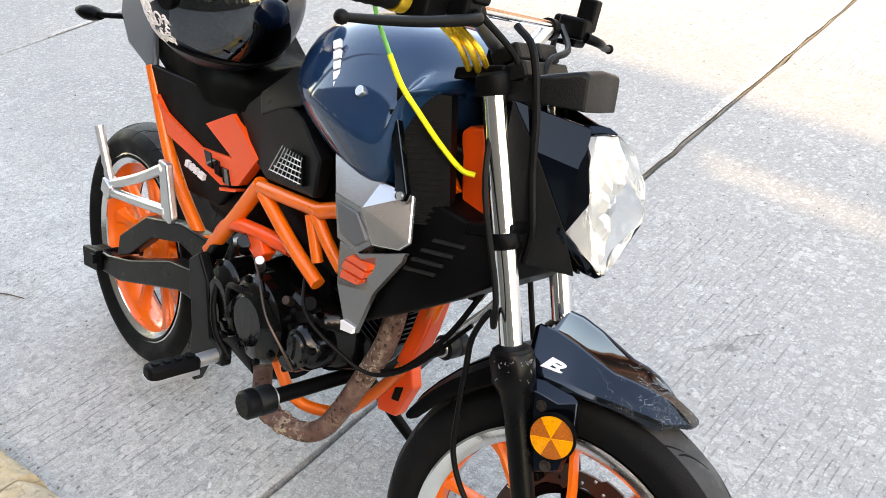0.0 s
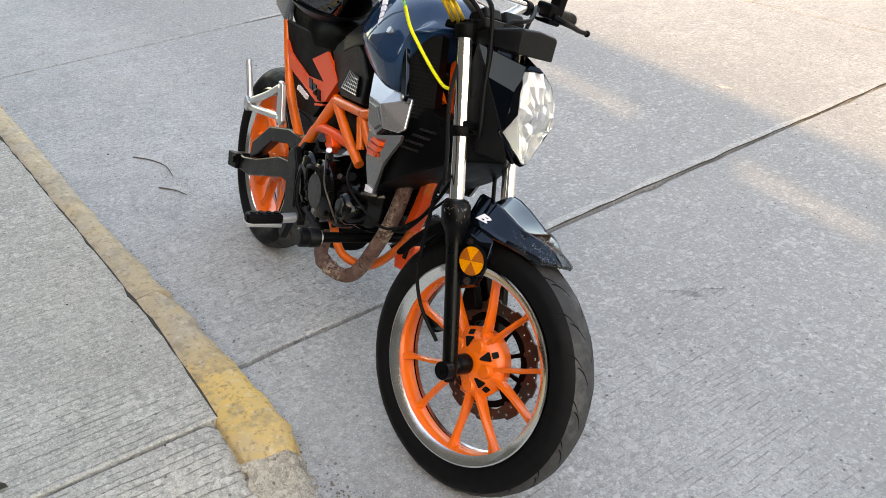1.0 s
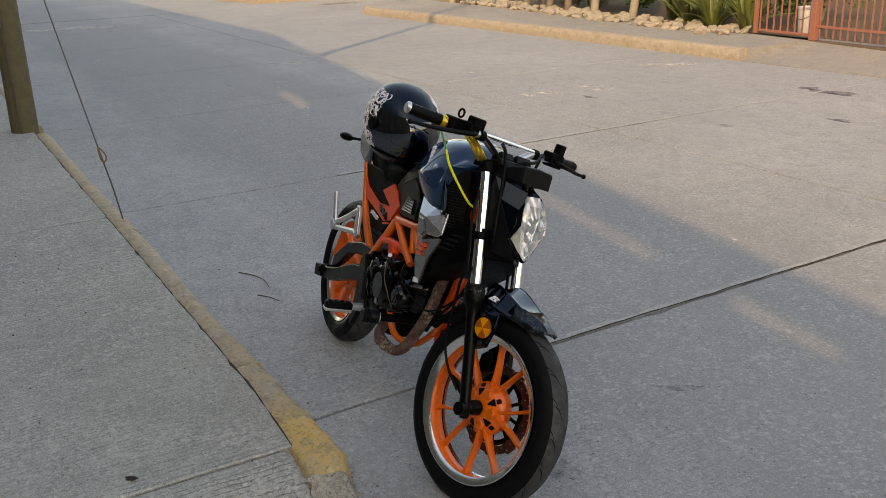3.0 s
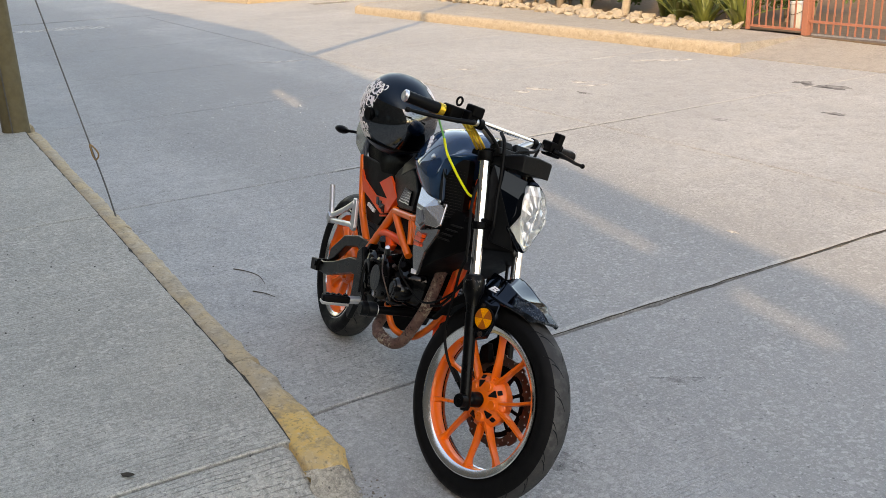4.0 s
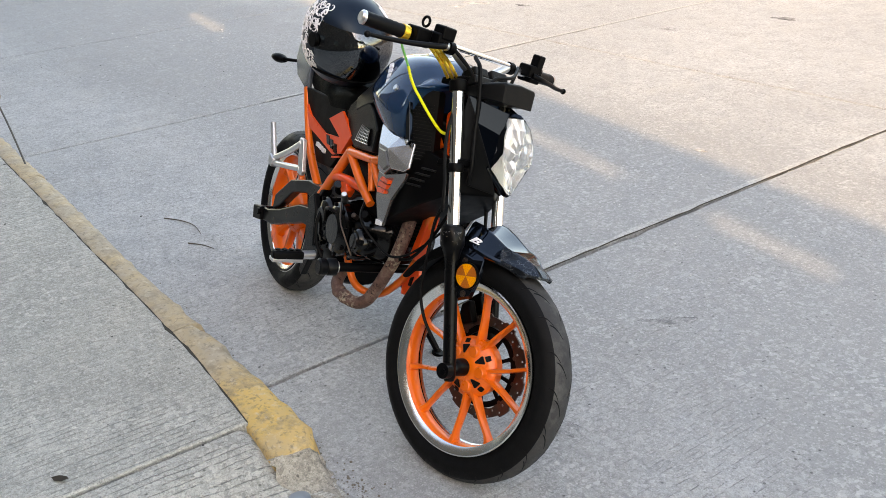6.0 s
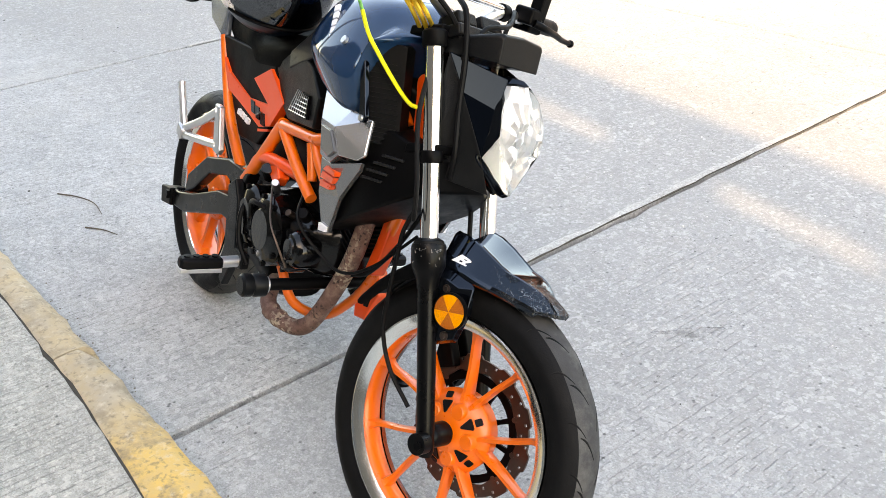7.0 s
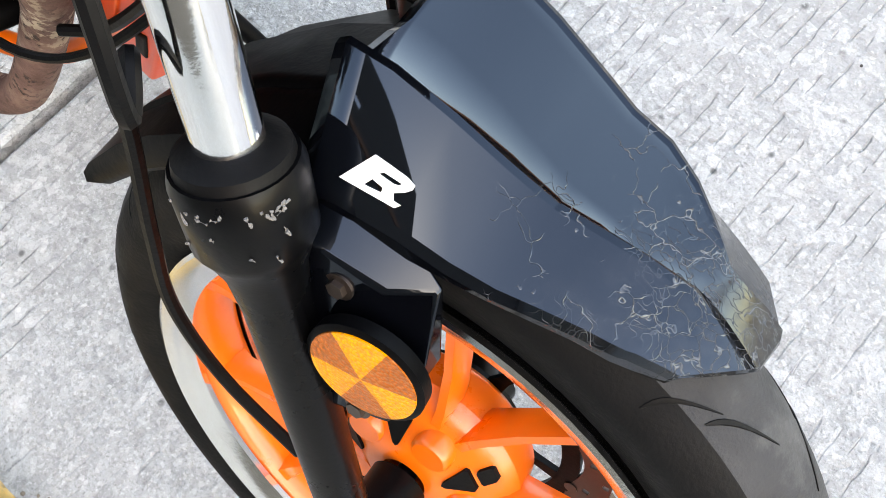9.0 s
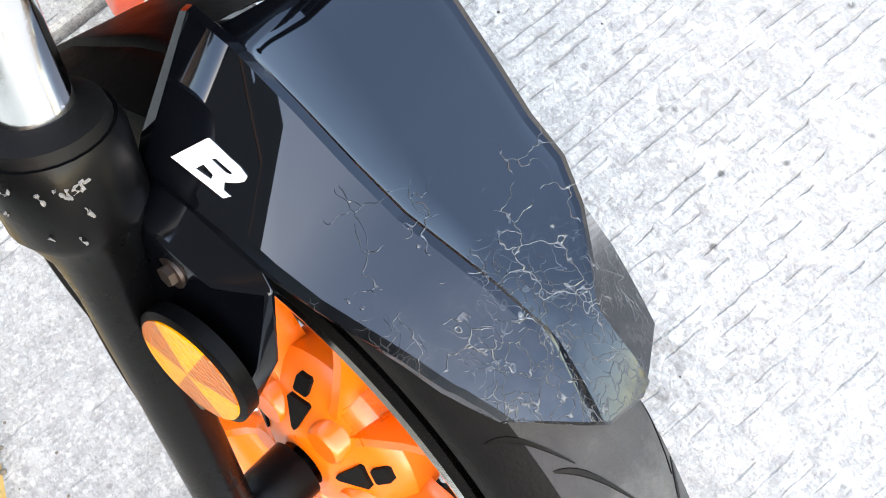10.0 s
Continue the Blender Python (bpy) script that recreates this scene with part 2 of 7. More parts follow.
def crazed(name):
    """Gloss black paint with cracks and scratches that thicken towards the tip."""
    m = Nodes(name)
    cell = m.node("ShaderNodeTexVoronoi", feature="DISTANCE_TO_EDGE")
    cell.inputs["Scale"].default_value = 120.0
    cell.inputs["Randomness"].default_value = 1.0
    wob = m.node("ShaderNodeVectorMath", operation="ADD")
    jit = m.node("ShaderNodeTexNoise")
    jit.inputs["Scale"].default_value = 60.0
    sc = m.node("ShaderNodeVectorMath", operation="SCALE")
    sc.inputs["Scale"].default_value = 0.03
    m.link(m.coord, jit.inputs["Vector"])
    m.link(jit.outputs["Color"], sc.inputs[0])
    m.link(m.coord, wob.inputs[0])
    m.link(sc.outputs["Vector"], wob.inputs[1])
    m.link(wob.outputs["Vector"], cell.inputs["Vector"])
    crack = m.ramp(cell.outputs["Distance"], [(0.0, 0.8), (0.035, 0.0)])
    sep = m.node("ShaderNodeSeparateXYZ")
    m.link(m.coord, sep.inputs["Vector"])
    tip = m.ramp(m.math("ADD", sep.outputs["X"], m.math("MULTIPLY", m.noise(24, 4), 0.10)), [(0.720, 0.0), (0.805, 1.0)])
    some = m.ramp(m.noise(17, 3), [(0.38, 0.0), (0.54, 1.0)])
    wide = m.node("ShaderNodeTexVoronoi", feature="DISTANCE_TO_EDGE")
    wide.inputs["Scale"].default_value = 42.0
    m.link(wob.outputs["Vector"], wide.inputs["Vector"])
    gash = m.math("MULTIPLY", m.ramp(wide.outputs["Distance"], [(0.0, 1.0), (0.016, 0.0)]), m.ramp(m.noise(34, 3), [(0.47, 0.0), (0.55, 1.0)]))
    front = m.ramp(m.math("ADD", sep.outputs["X"], m.math("MULTIPLY", m.noise(11, 4), 0.12)), [(0.675, 0.0), (0.735, 1.0)])
    mask = m.math("MAXIMUM", m.math("MULTIPLY", crack, m.math("MULTIPLY", tip, some)), m.math("MULTIPLY", gash, front))
    haze = m.math("MULTIPLY", tip, m.ramp(m.noise(60, 6, 0.7), [(0.42, 0.05), (0.72, 0.55)]))
    col = m.mix(mask, (0.0014, 0.0017, 0.0026), (0.12, 0.125, 0.13))
    col = m.mix(haze, col, (0.045, 0.045, 0.045))
    m.color(col)
    m.set(Specular_IOR_Level=0.5, Specular_Tint=(0.60, 0.78, 1.0, 1), Roughness=m.math("ADD", 0.03, m.math("MULTIPLY", haze, 0.9)), Coat_Weight=0.0, Coat_Roughness=m.math("ADD", 0.04, m.math("MULTIPLY", haze, 0.6)))
    m.bump(m.math("ADD", mask, m.math("MULTIPLY", haze, 0.12)), 0.5, 0.0012)
    return m.mat


M["guard"] = crazed("crazed_gloss_black")
M["blue"] = paint("dark_blue_tank", (0.0055, 0.028, 0.072), 0.06, coat=0.25, vary=0.15, bump=0.0, spec=0.5, tint=(0.7, 0.85, 1.0))
M["matt"] = paint("matt_black", (0.0020, 0.0020, 0.0023), 0.42, vary=0.25, bump=0.1, spec=0.06)
M["scuff"] = paint("pale_scuff", (0.13, 0.125, 0.12), 0.7, vary=0.5, bump=0.0)
# lighter than the guard's black: the slats' glint is put into the colour
M["grey_louvre"] = paint("louvre_glint", (0.012, 0.012, 0.012), 0.4, vary=0.3, bump=0.0, spec=0.15)
M["cheek"] = paint("gloss_blue_black", (0.0012, 0.0018, 0.0032), 0.06, vary=0.2, bump=0.0, spec=0.12, tint=(0.45, 0.68, 1.0))
M["leg"] = paint("black_fork_leg", (0.0018, 0.0018, 0.0021), 0.30, vary=0.2, bump=0.05, spec=0.13)
M["plastic"] = paint("grained_black_plastic", (0.0035, 0.0040, 0.0046), 0.36, vary=0.25, dirt=0.02, bump=0.3, scale=60, spec=0.13)
M["grey"] = paint("grey_painted_shroud", (0.50, 0.50, 0.505), 0.16, 0.85, vary=0.05, dirt=0.0)
M["grey_dark"] = paint("dark_grey_shroud", (0.24, 0.24, 0.245), 0.18, 0.85, vary=0.05, dirt=0.0)
M["cowl"] = paint("blue_grey_cowl", (0.10, 0.12, 0.15), 0.18, 0.2, coat=0.8, vary=0.08)
M["engine"] = paint("black_engine_metal", (0.0018, 0.0018, 0.0021), 0.15, 0.0, vary=0.3, dirt=0.0, scale=3, bump=0.25, spec=0.32, deep=0.008)
M["disc"] = paint("brake_disc_steel", (0.10, 0.075, 0.065), 0.38, 0.9, vary=0.25, dirt=0.25, dust=(0.06, 0.03, 0.02))
M["gold"] = paint("gold_anodised", (0.78, 0.48, 0.05), 0.3, 0.8, vary=0.1)
M["yellow"] = paint("yellow_cable_sheath", (0.82, 0.78, 0.02), 0.45, vary=0.05, bump=0.0)
M["green"] = paint("green_cable_sheath", (0.14, 0.50, 0.12), 0.45, vary=0.05, bump=0.0)
M["white"] = paint("white_sticker", (0.82, 0.79, 0.80), 0.5, vary=0.04, dirt=0.06, bump=0.0)
M["seat"] = paint("black_seat_vinyl", (0.0016, 0.0016, 0.0016), 0.6, vary=0.2, bump=0.3, scale=80, spec=0.03)
M["grey_cloth"] = paint("grey_seat_side", (0.008, 0.0085, 0.0095), 0.45, vary=0.2, bump=0.2, scale=70, spec=0.15)


def rust(name):
    m = Nodes(name)
    fac = m.noise(28, 8, 0.7)
    col = m.ramp(fac, [(0.25, (0.075, 0.034, 0.026)), (0.5, (0.155, 0.085, 0.068)), (0.64, (0.23, 0.145, 0.115)), (0.8, (0.42, 0.34, 0.28))])
    flake = m.math("MULTIPLY", m.ramp(m.noise(75, 3, 0.6), [(0.50, 0.0), (0.56, 1.0)]), m.ramp(m.noise(9, 3, 0.5), [(0.46, 0.0), (0.58, 1.0)]))
    col = m.mix(flake, col, (0.46, 0.38, 0.29))
    pit = m.math("MULTIPLY", m.ramp(m.noise(110, 3, 0.6), [(0.56, 0.0), (0.62, 1.0)]), m.ramp(m.noise(13, 3, 0.5), [(0.45, 0.0), (0.55, 1.0)]))
    col = m.mix(pit, col, (0.035, 0.018, 0.014))
    m.color(col)
    m.set(Roughness=0.8, Metallic=0.25)
    m.bump(m.noise(90, 6, 0.7), 0.5, 0.003)
    return m.mat


M["rust"] = rust("rusty_exhaust")


def clear(name, color=(1, 1, 1), rough=0.02, ior=1.45):
    m = Nodes(name)
    m.color(color)
    m.set(Roughness=rough, Transmission_Weight=1.0, IOR=ior)
    return m.mat


M["smoke"] = paint("smoked_window", (0.10, 0.10, 0.105), 0.12, 0.3, vary=0.1, bump=0.0)
M["lens"] = clear("clear_lamp_lens", (0.97, 0.98, 0.98), 0.03, 1.3)


def reflector_mat(name, color):
    m = Nodes(name)
    v = m.node("ShaderNodeTexVoronoi", feature="F1")
    v.inputs["Scale"].default_value = 420
    m.link(m.coord, v.inputs["Vector"])
    m.color(m.mix(m.ramp(v.outputs["Distance"], [(0.2, 0.0), (0.7, 1.0)]), color, tuple(c * 0.72 for c in color)))
    m.set(Roughness=0.30, Coat_Weight=0.25, Coat_Roughness=0.05, Metallic=0.0)
    m.bump(v.outputs["Distance"], 0.5, 0.002)
    return m.mat


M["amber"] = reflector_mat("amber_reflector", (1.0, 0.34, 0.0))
M["amber_dim"] = reflector_mat("amber_reflector_dim", (0.46, 0.10, 0.002))


# ---- mesh helpers ----
def part(name, bm, material, parent=None, label="", bevel=0.0, smooth=True, angle=38, m=None, seg=2):
    if m is not None:
        bm.transform(m)
    bmesh.ops.recalc_face_normals(bm, faces=bm.faces)
    me = bpy.data.meshes.new(name)
    bm.to_mesh(me)
    bm.free()
    for mm in (material if isinstance(material, (list, tuple)) else (material,)):
        me.materials.append(mm)
    if smooth:
        me.polygons.foreach_set("use_smooth", [True] * len(me.polygons))
        me.set_sharp_from_angle(angle=radians(angle))
    ob = new(name, me)
    if parent is not None:
        ob.parent = parent
    if bevel:
        b = ob.modifiers.new("edge", "BEVEL")
        b.width, b.segments, b.limit_method, b.angle_limit = bevel, seg, "ANGLE", radians(32)
        b.harden_normals = True
    if label:
        tagged(ob, label)
    return ob


def smooth_line(pts, n=6):
    """A Catmull-Rom line through the points."""
    p = [Vector(q) for q in pts]
    p = [p[0] * 2 - p[1]] + p + [p[-1] * 2 - p[-2]]
    out = []
    for i in range(1, len(p) - 2):
        for k in range(n):
            t = k / n
            a, b, c, d = p[i - 1], p[i], p[i + 1], p[i + 2]
            out.append(0.5 * (2 * b + (c - a) * t + (2 * a - 5 * b + 4 * c - d) * t * t + (3 * b - a - 3 * c + d) * t ** 3))
    return out + [p[-2]]


def tube(bm, pts, r, seg=12, caps=True):
    """A round tube along the points; r is one radius or one a point."""
    pts = [Vector(q) for q in pts]
    rs = r if isinstance(r, (list, tuple)) else [r] * len(pts)
    up = None
    rings = []
    for i, q in enumerate(pts):
        d = (pts[min(i + 1, len(pts) - 1)] - pts[max(i - 1, 0)]).normalized()
        if up is None:
            up = d.orthogonal().normalized()
        up = (up - d * up.dot(d)).normalized()
        side = d.cross(up)
        rings.append([bm.verts.new(q + (up * math.cos(a) + side * math.sin(a)) * rs[i]) for a in (2 * math.pi * k / seg for k in range(seg))])
    for a, b in zip(rings, rings[1:]):
        for k in range(seg):
            bm.faces.new((a[k], a[(k + 1) % seg], b[(k + 1) % seg], b[k]))
    if caps:
        bm.faces.new(rings[0][::-1])
        bm.faces.new(rings[-1])
    return bm


def lathe(bm, prof, seg=48, closed=False, axis="Y", mat=0):
    """Turns a profile of (radius, along) round the axis; points at radius zero close it."""
    rings = []
    for r, y in prof:
        ring = []
        for k in range(seg):
            a = 2 * math.pi * k / seg
            c, s = r * math.cos(a), r * math.sin(a)
            ring.append(bm.verts.new({"Y": (c, y, s), "X": (y, c, s), "Z": (c, s, y)}[axis]))
        rings.append(ring)
    pairs = list(zip(rings, rings[1:])) + ([(rings[-1], rings[0])] if closed else [])
    for a, b in pairs:
        for k in range(seg):
            f = bm.faces.new((a[k], a[(k + 1) % seg], b[(k + 1) % seg], b[k]))
            f.material_index = mat
    if not closed:
        for ring, (r, _) in ((rings[0], prof[0]), (rings[-1], prof[-1])):
            if r > 1e-4 and len(prof) > 1:
                pass
    return bm


def disc(bm, r, y0, y1, seg=32, at=(0, 0, 0), axis="Y"):
    """A solid round plate between y0 and y1."""
    start = len(bm.verts)
    a = [bm.verts.new({"Y": (r * math.cos(t), y0, r * math.sin(t)), "X": (y0, r * math.cos(t), r * math.sin(t)), "Z": (r * math.cos(t), r * math.sin(t), y0)}[axis]) for t in (2 * math.pi * k / seg for k in range(seg))]
    b = [bm.verts.new({"Y": (r * math.cos(t), y1, r * math.sin(t)), "X": (y1, r * math.cos(t), r * math.sin(t)), "Z": (r * math.cos(t), r * math.sin(t), y1)}[axis]) for t in (2 * math.pi * k / seg for k in range(seg))]
    for v in a + b:
        v.co += Vector(at)
    for k in range(seg):
        bm.faces.new((a[k], a[(k + 1) % seg], b[(k + 1) % seg], b[k]))
    bm.faces.new(a[::-1])
    bm.faces.new(b)
    return bm


def prism(bm, outline, y0, y1, mat=0):
    """A plate with an outline in x and z, between y0 and y1 (numbers, or one a point)."""
    n = len(outline)
    ya = y0 if isinstance(y0, (list, tuple)) else [y0] * n
    yb = y1 if isinstance(y1, (list, tuple)) else [y1] * n
    a = [bm.verts.new((x, ya[i], z)) for i, (x, z) in enumerate(outline)]
    b = [bm.verts.new((x, yb[i], z)) for i, (x, z) in enumerate(outline)]
    fs = [bm.faces.new(a), bm.faces.new(b[::-1])]
    for k in range(n):
        fs.append(bm.faces.new((a[k], b[k], b[(k + 1) % n], a[(k + 1) % n])))
    for f in fs:
        f.material_index = mat
    return bm


def loft(bm, rings, caps=True, close=True, mat=0):
    """Skins rings of equally many points."""
    vs = [[bm.verts.new(q) for q in ring] for ring in rings]
    n = len(vs[0])
    for a, b in zip(vs, vs[1:]):
        for k in range(n if close else n - 1):
            f = bm.faces.new((a[k], a[(k + 1) % n], b[(k + 1) % n], b[k]))
            f.material_index = mat
    if caps and close:
        bm.faces.new(vs[0][::-1]).material_index = mat
        bm.faces.new(vs[-1]).material_index = mat
    return bm


def box(bm, c, size, rot=None, mat=0):
    got = bmesh.ops.create_cube(bm, size=1.0)["verts"]
    mm = Matrix.Translation(c) @ (rot.to_4x4() if rot else Matrix.Identity(4)) @ Matrix.Diagonal((*size, 1))
    bmesh.ops.transform(bm, matrix=mm, verts=got)
    for v in got:
        for f in v.link_faces:
            f.material_index = mat
    return bm


def ring_points(cx, cy, cz, ry, rz, n=20, power=2.4):
    """A rounded box outline across the bike at x = cx."""
    out = []
    for k in range(n):
        a = 2 * math.pi * k / n
        c, s = math.cos(a), math.sin(a)
        out.append((cx, cy + ry * math.copysign(abs(c) ** (2 / power), c), cz + rz * math.copysign(abs(s) ** (2 / power), s)))
    return out


def new_bm():
    return bmesh.new()

# ---- ground, road, kerbs ----
def local_street(u, v, z=0.0):
    return Matrix.Translation(street(u, v, z)) @ STREET.to_3x3().to_4x4()


def street_ob(name, bm, material, parent=None, **kw):
    """A mesh given in street axes (x = -u, y = v)."""
    ob = part(name, bm, material, parent, **kw)
    if parent is None:
        ob.matrix_world = STREET
    return ob


def quad_slab(u0, u1, v0, v1, z0, z1, skew=0.0, rng=None, edge=None):
    """A slab with slightly ragged upper edges; skew shifts u along v as the joints do."""
    bm = new_bm()
    n = 44
    ring = []
    for (a, b) in (((u0, v0), (u1, v0)), ((u1, v0), (u1, v1)), ((u1, v1), (u0, v1)), ((u0, v1), (u0, v0))):
        for k in range(n):
            t = k / n
            ring.append((a[0] + (b[0] - a[0]) * t, a[1] + (b[1] - a[1]) * t))
    def at(u, v, z):
        return (-(u + skew * v), v + (edge(u) - v1 if edge and v > v1 - 0.02 else 0.0), z)
    low = [bm.verts.new(at(u, v, z0)) for u, v in ring]
    top, rim = [], []
    cu, cv = (u0 + u1) / 2, (v0 + v1) / 2
    for u, v in ring:
        j = rng.uniform(0.0, 0.004) + max(0.0, rng.gauss(-0.004, 0.006)) if rng else 0
        du, dv = (1 if u < cu else -1), (1 if v < cv else -1)
        eu = j if abs(u - u0) < 1e-6 or abs(u - u1) < 1e-6 else 0
        ev = j if abs(v - v0) < 1e-6 or abs(v - v1) < 1e-6 else 0
        rim.append(bm.verts.new(at(u + du * eu, v + dv * ev, z1 - 0.004)))
        top.append(bm.verts.new(at(u + du * (eu + 0.006), v + dv * (ev + 0.006), z1)))
    m = len(ring)
    for a, b in ((low, rim), (rim, top)):
        for k in range(m):
            bm.faces.new((a[k], a[(k + 1) % m], b[(k + 1) % m], b[k]))
    bm.faces.new(top)
    return bm


rng = random.Random(3)
bm = new_bm()
bmesh.ops.create_grid(bm, x_segments=8, y_segments=8, size=600)
bmesh.ops.translate(bm, verts=bm.verts, vec=(0, 0, -0.03))
ground = street_ob("ground", bm, M["joint"], smooth=False)
tagged(ground, "bare ground under the street reaching the horizon", "ground", kind="structure")

road = tagged(new("road"), "grey broomed concrete road of large cast slabs", "road", kind="structure")
road.matrix_world = STREET
# the slab joints, by their distance along the kerb
JU = [-12.09, -8.98, -5.87, -2.75, 0.362, 3.475, 6.55, 9.65, 12.75, 15.85, 18.95]
for a, b in zip(JU, JU[1:]):
    for v0, v1 in ((-0.02, 4.05), (4.06, 7.98)):
        part("slab", quad_slab(a + 0.007, b - 0.007, v0, v1, -0.16, 0.0, 0.032, rng), M["road"], road, smooth=False)
bm = new_bm()
box(bm, (-70.6, 4, -0.062), (102.9, 24, 0.12))
box(bm, (-3.3, 8.6, -0.064), (30.8, 1.30, 0.12))
box(bm, (-18.2, 19, -0.066), (4.4, 20, 0.12))
part("far_road", bm, M["road"], road, smooth=False)

rr = random.Random(12)
for joint, start in ((0.362, 0.75), (3.475, 1.6)):
    bm, crack = new_bm(), new_bm()
    prev = gap = None
    for k in range(91):
        v = start + (7.95 - start) * k / 90
        j0, j1 = rr.uniform(-0.004, 0.004), rr.uniform(-0.008, 0.008)
        u0 = joint + 0.028 * v + 0.012
        row = [bm.verts.new((-(u0 + j0), v, 0.0012)), bm.verts.new((-(u0 + 0.006 + j0), v, 0.0035)), bm.verts.new((-(u0 + 0.028 + j1), v, 0.0035)), bm.verts.new((-(u0 + 0.038 + j1), v, -0.001))]
        wide = rr.choice((0.0008, 0.0018, 0.0034))
        line = [crack.verts.new((-(u0 + j0 + d), v, z)) for d, z in ((-wide, 0.0006), (-wide * 0.4, 0.0040), (wide * 0.8, 0.0046), (wide * 1.2, 0.0030))]
        if prev:
            for i in range(3):
                bm.faces.new((prev[i], row[i], row[i + 1], prev[i + 1]))
                crack.faces.new((gap[i], line[i], line[i + 1], gap[i + 1]))
        prev, gap = row, line
    if joint < 1.0:
        part("joint_crack", crack, M["crack"], road, "dark dirt in the open slab joint", smooth=False)
    part("mortar_strip", bm, M["mortar"], road, "pale mortar strip along a slab joint", smooth=False)

pavement = tagged(new("pavement"), "raised broomed concrete pavement along the kerb", "pavement", kind="structure")
pavement.matrix_world = STREET
PZ = 0.092


def kerb_back(u):
    """The line between kerb and pavement, which swings inwards at the kerb's end."""
    return -0.103 - 0.036 * min(1.0, max(0.0, 1 - u / 0.62)) ** 1.4


for a, b in ((0.085, 3.10), (3.11, 6.35), (6.36, 9.4), (9.41, 14.0)):
    part("slab", quad_slab(a, b, -5.4, -0.108, -0.1, PZ, 0.0, rng, lambda u: kerb_back(u) + 0.007), M["walk"], pavement, smooth=False)

for a, b in ((0.09, 6.3), (6.4, 14.0)):
    bm = new_bm()
    us = [a + (b - a) * (k / 60) ** 1.8 for k in range(61)]
    loft(bm, [[(-u, kerb_back(u) + w, z) for w, z in ((0.012, PZ - 0.10), (0.012, PZ - 0.003), (-0.012, PZ - 0.003), (-0.012, PZ - 0.10))] for u in us])
    part("crack_filling", bm, M["crack"], pavement, "dark dirt in the gap behind the kerb", smooth=False)


def ramp_slab(u0, u1):
    """The sloping slab of the drive, falling to the road."""
    bm = new_bm()
    cols, rows_n = 40, 26
    rows = []
    for k in range(cols + 1):
        u = u0 + (u1 - u0) * (k / cols) ** 0.6
        near = max(0.0, 1 - abs(u - u1) / 0.34)
        near = near * near * (3 - 2 * near)
        row = []
        for j in range(rows_n + 1):
            v = -0.022 - 5.4 * (j / rows_n) ** 1.7
            t = min(1.0, max(0.0, (-v - 0.02) / 0.75))
            z = 0.004 + (PZ - 0.004) * t * t * (3 - 2 * t)
            if v < -0.13:
                z += (PZ - 0.006 - z) * near
            else:
                z += 0.03 * near * (-v / 0.13)
            row.append(bm.verts.new((-u, v, z)))
        rows.append(row)
    for a, b in zip(rows, rows[1:]):
        for k in range(rows_n):
            bm.faces.new((a[k], a[k + 1], b[k + 1], b[k]))
    return bm


part("slab", ramp_slab(-4.2, 0.075), M["walk"], pavement, "sloping drive slab", angle=60)
part("slab", quad_slab(-10, -4.22, -5.4, -0.135, -0.1, PZ, 0.0, rng), M["walk"], pavement, smooth=False)

# rough mortar laid against the kerb's end and on along the drive's edge
rr = random.Random(31)
bm = new_bm()
prev = None
for k in range(61):
    u = -0.096 - 0.95 * (k / 60) ** 1.3
    near = max(0.0, 1 - abs(u - 0.075) / 0.30)
    near = near * near * (3 - 2 * near)
    row = []
    for j in range(9):
        v = -0.150 + 0.135 * j / 8 + (rr.uniform(-0.010, 0.010) if j in (0, 8) else 0.0)
        t = max(0.0, (-v - 0.02) / 0.75)
        z = 0.006 + 0.23 * t * t + 0.03 * near * max(0.0, -v / 0.13) + 0.055 * max(0.0, 1 + (u + 0.1) / 0.11) ** 1.6 * (0.55 if j == 8 else 1.0)
        row.append(bm.verts.new((-u, v, z + rr.uniform(-0.002, 0.003) - (0.010 if j in (0, 8) and u < -0.13 else 0.0))))
    row.append(bm.verts.new((-u, 0.004 + rr.uniform(-0.006, 0.004), -0.006)))
    if prev:
        for i in range(9):
            bm.faces.new((prev[i], prev[i + 1], row[i + 1], row[i]))
    prev = row
part("mortar_fillet", bm, M["fillet"], pavement, "rough brownish mortar at the kerb's end", angle=60)


def kerb_block(u0, u1, h=0.1, seed=1):
    """A cast kerb stone with chipped, rounded edges; the run's end drops and rounds off."""
    r = random.Random(seed)
    bm = new_bm()
    n = max(4, int((u1 - u0) / 0.06))
    rings = []
    for k in range(n + 1):
        u = u0 + (u1 - u0) * k / n
        back = kerb_back(u) + r.uniform(-0.002, 0.002)
        end = min(1.0, max(0.0, 1 - (u + 0.10) / 0.07)) if u > -1 else 0.0
        face = 0.006 * math.sin(u * 2.3 + 1.0) - 0.028 * end ** 3 + r.uniform(-0.003, 0.003)
        top = h - 0.003 * max(0.0, 1 - (u + 0.10) / 0.5) - 0.014 * end ** 2 if u > -1 else h
        c = lambda s=0.004: r.uniform(-s, s)
        edge = 0.012 + r.uniform(0, 0.014)
        rings.append([(-u, v, z) for v, z in ((back, -0.08), (back, top - 0.012 + c(0.002)), (back + 0.011, top + c(0.002)), ((back + face) / 2, top + 0.003 + c(0.002)), (face - edge - 0.006, top + c(0.003)), (face + c(), top - edge + c()), (face + 0.008 + c(), top * 0.5), (face + 0.014 + c(), 0.0), (face + 0.014, -0.08))])
    loft(bm, rings)
    return bm


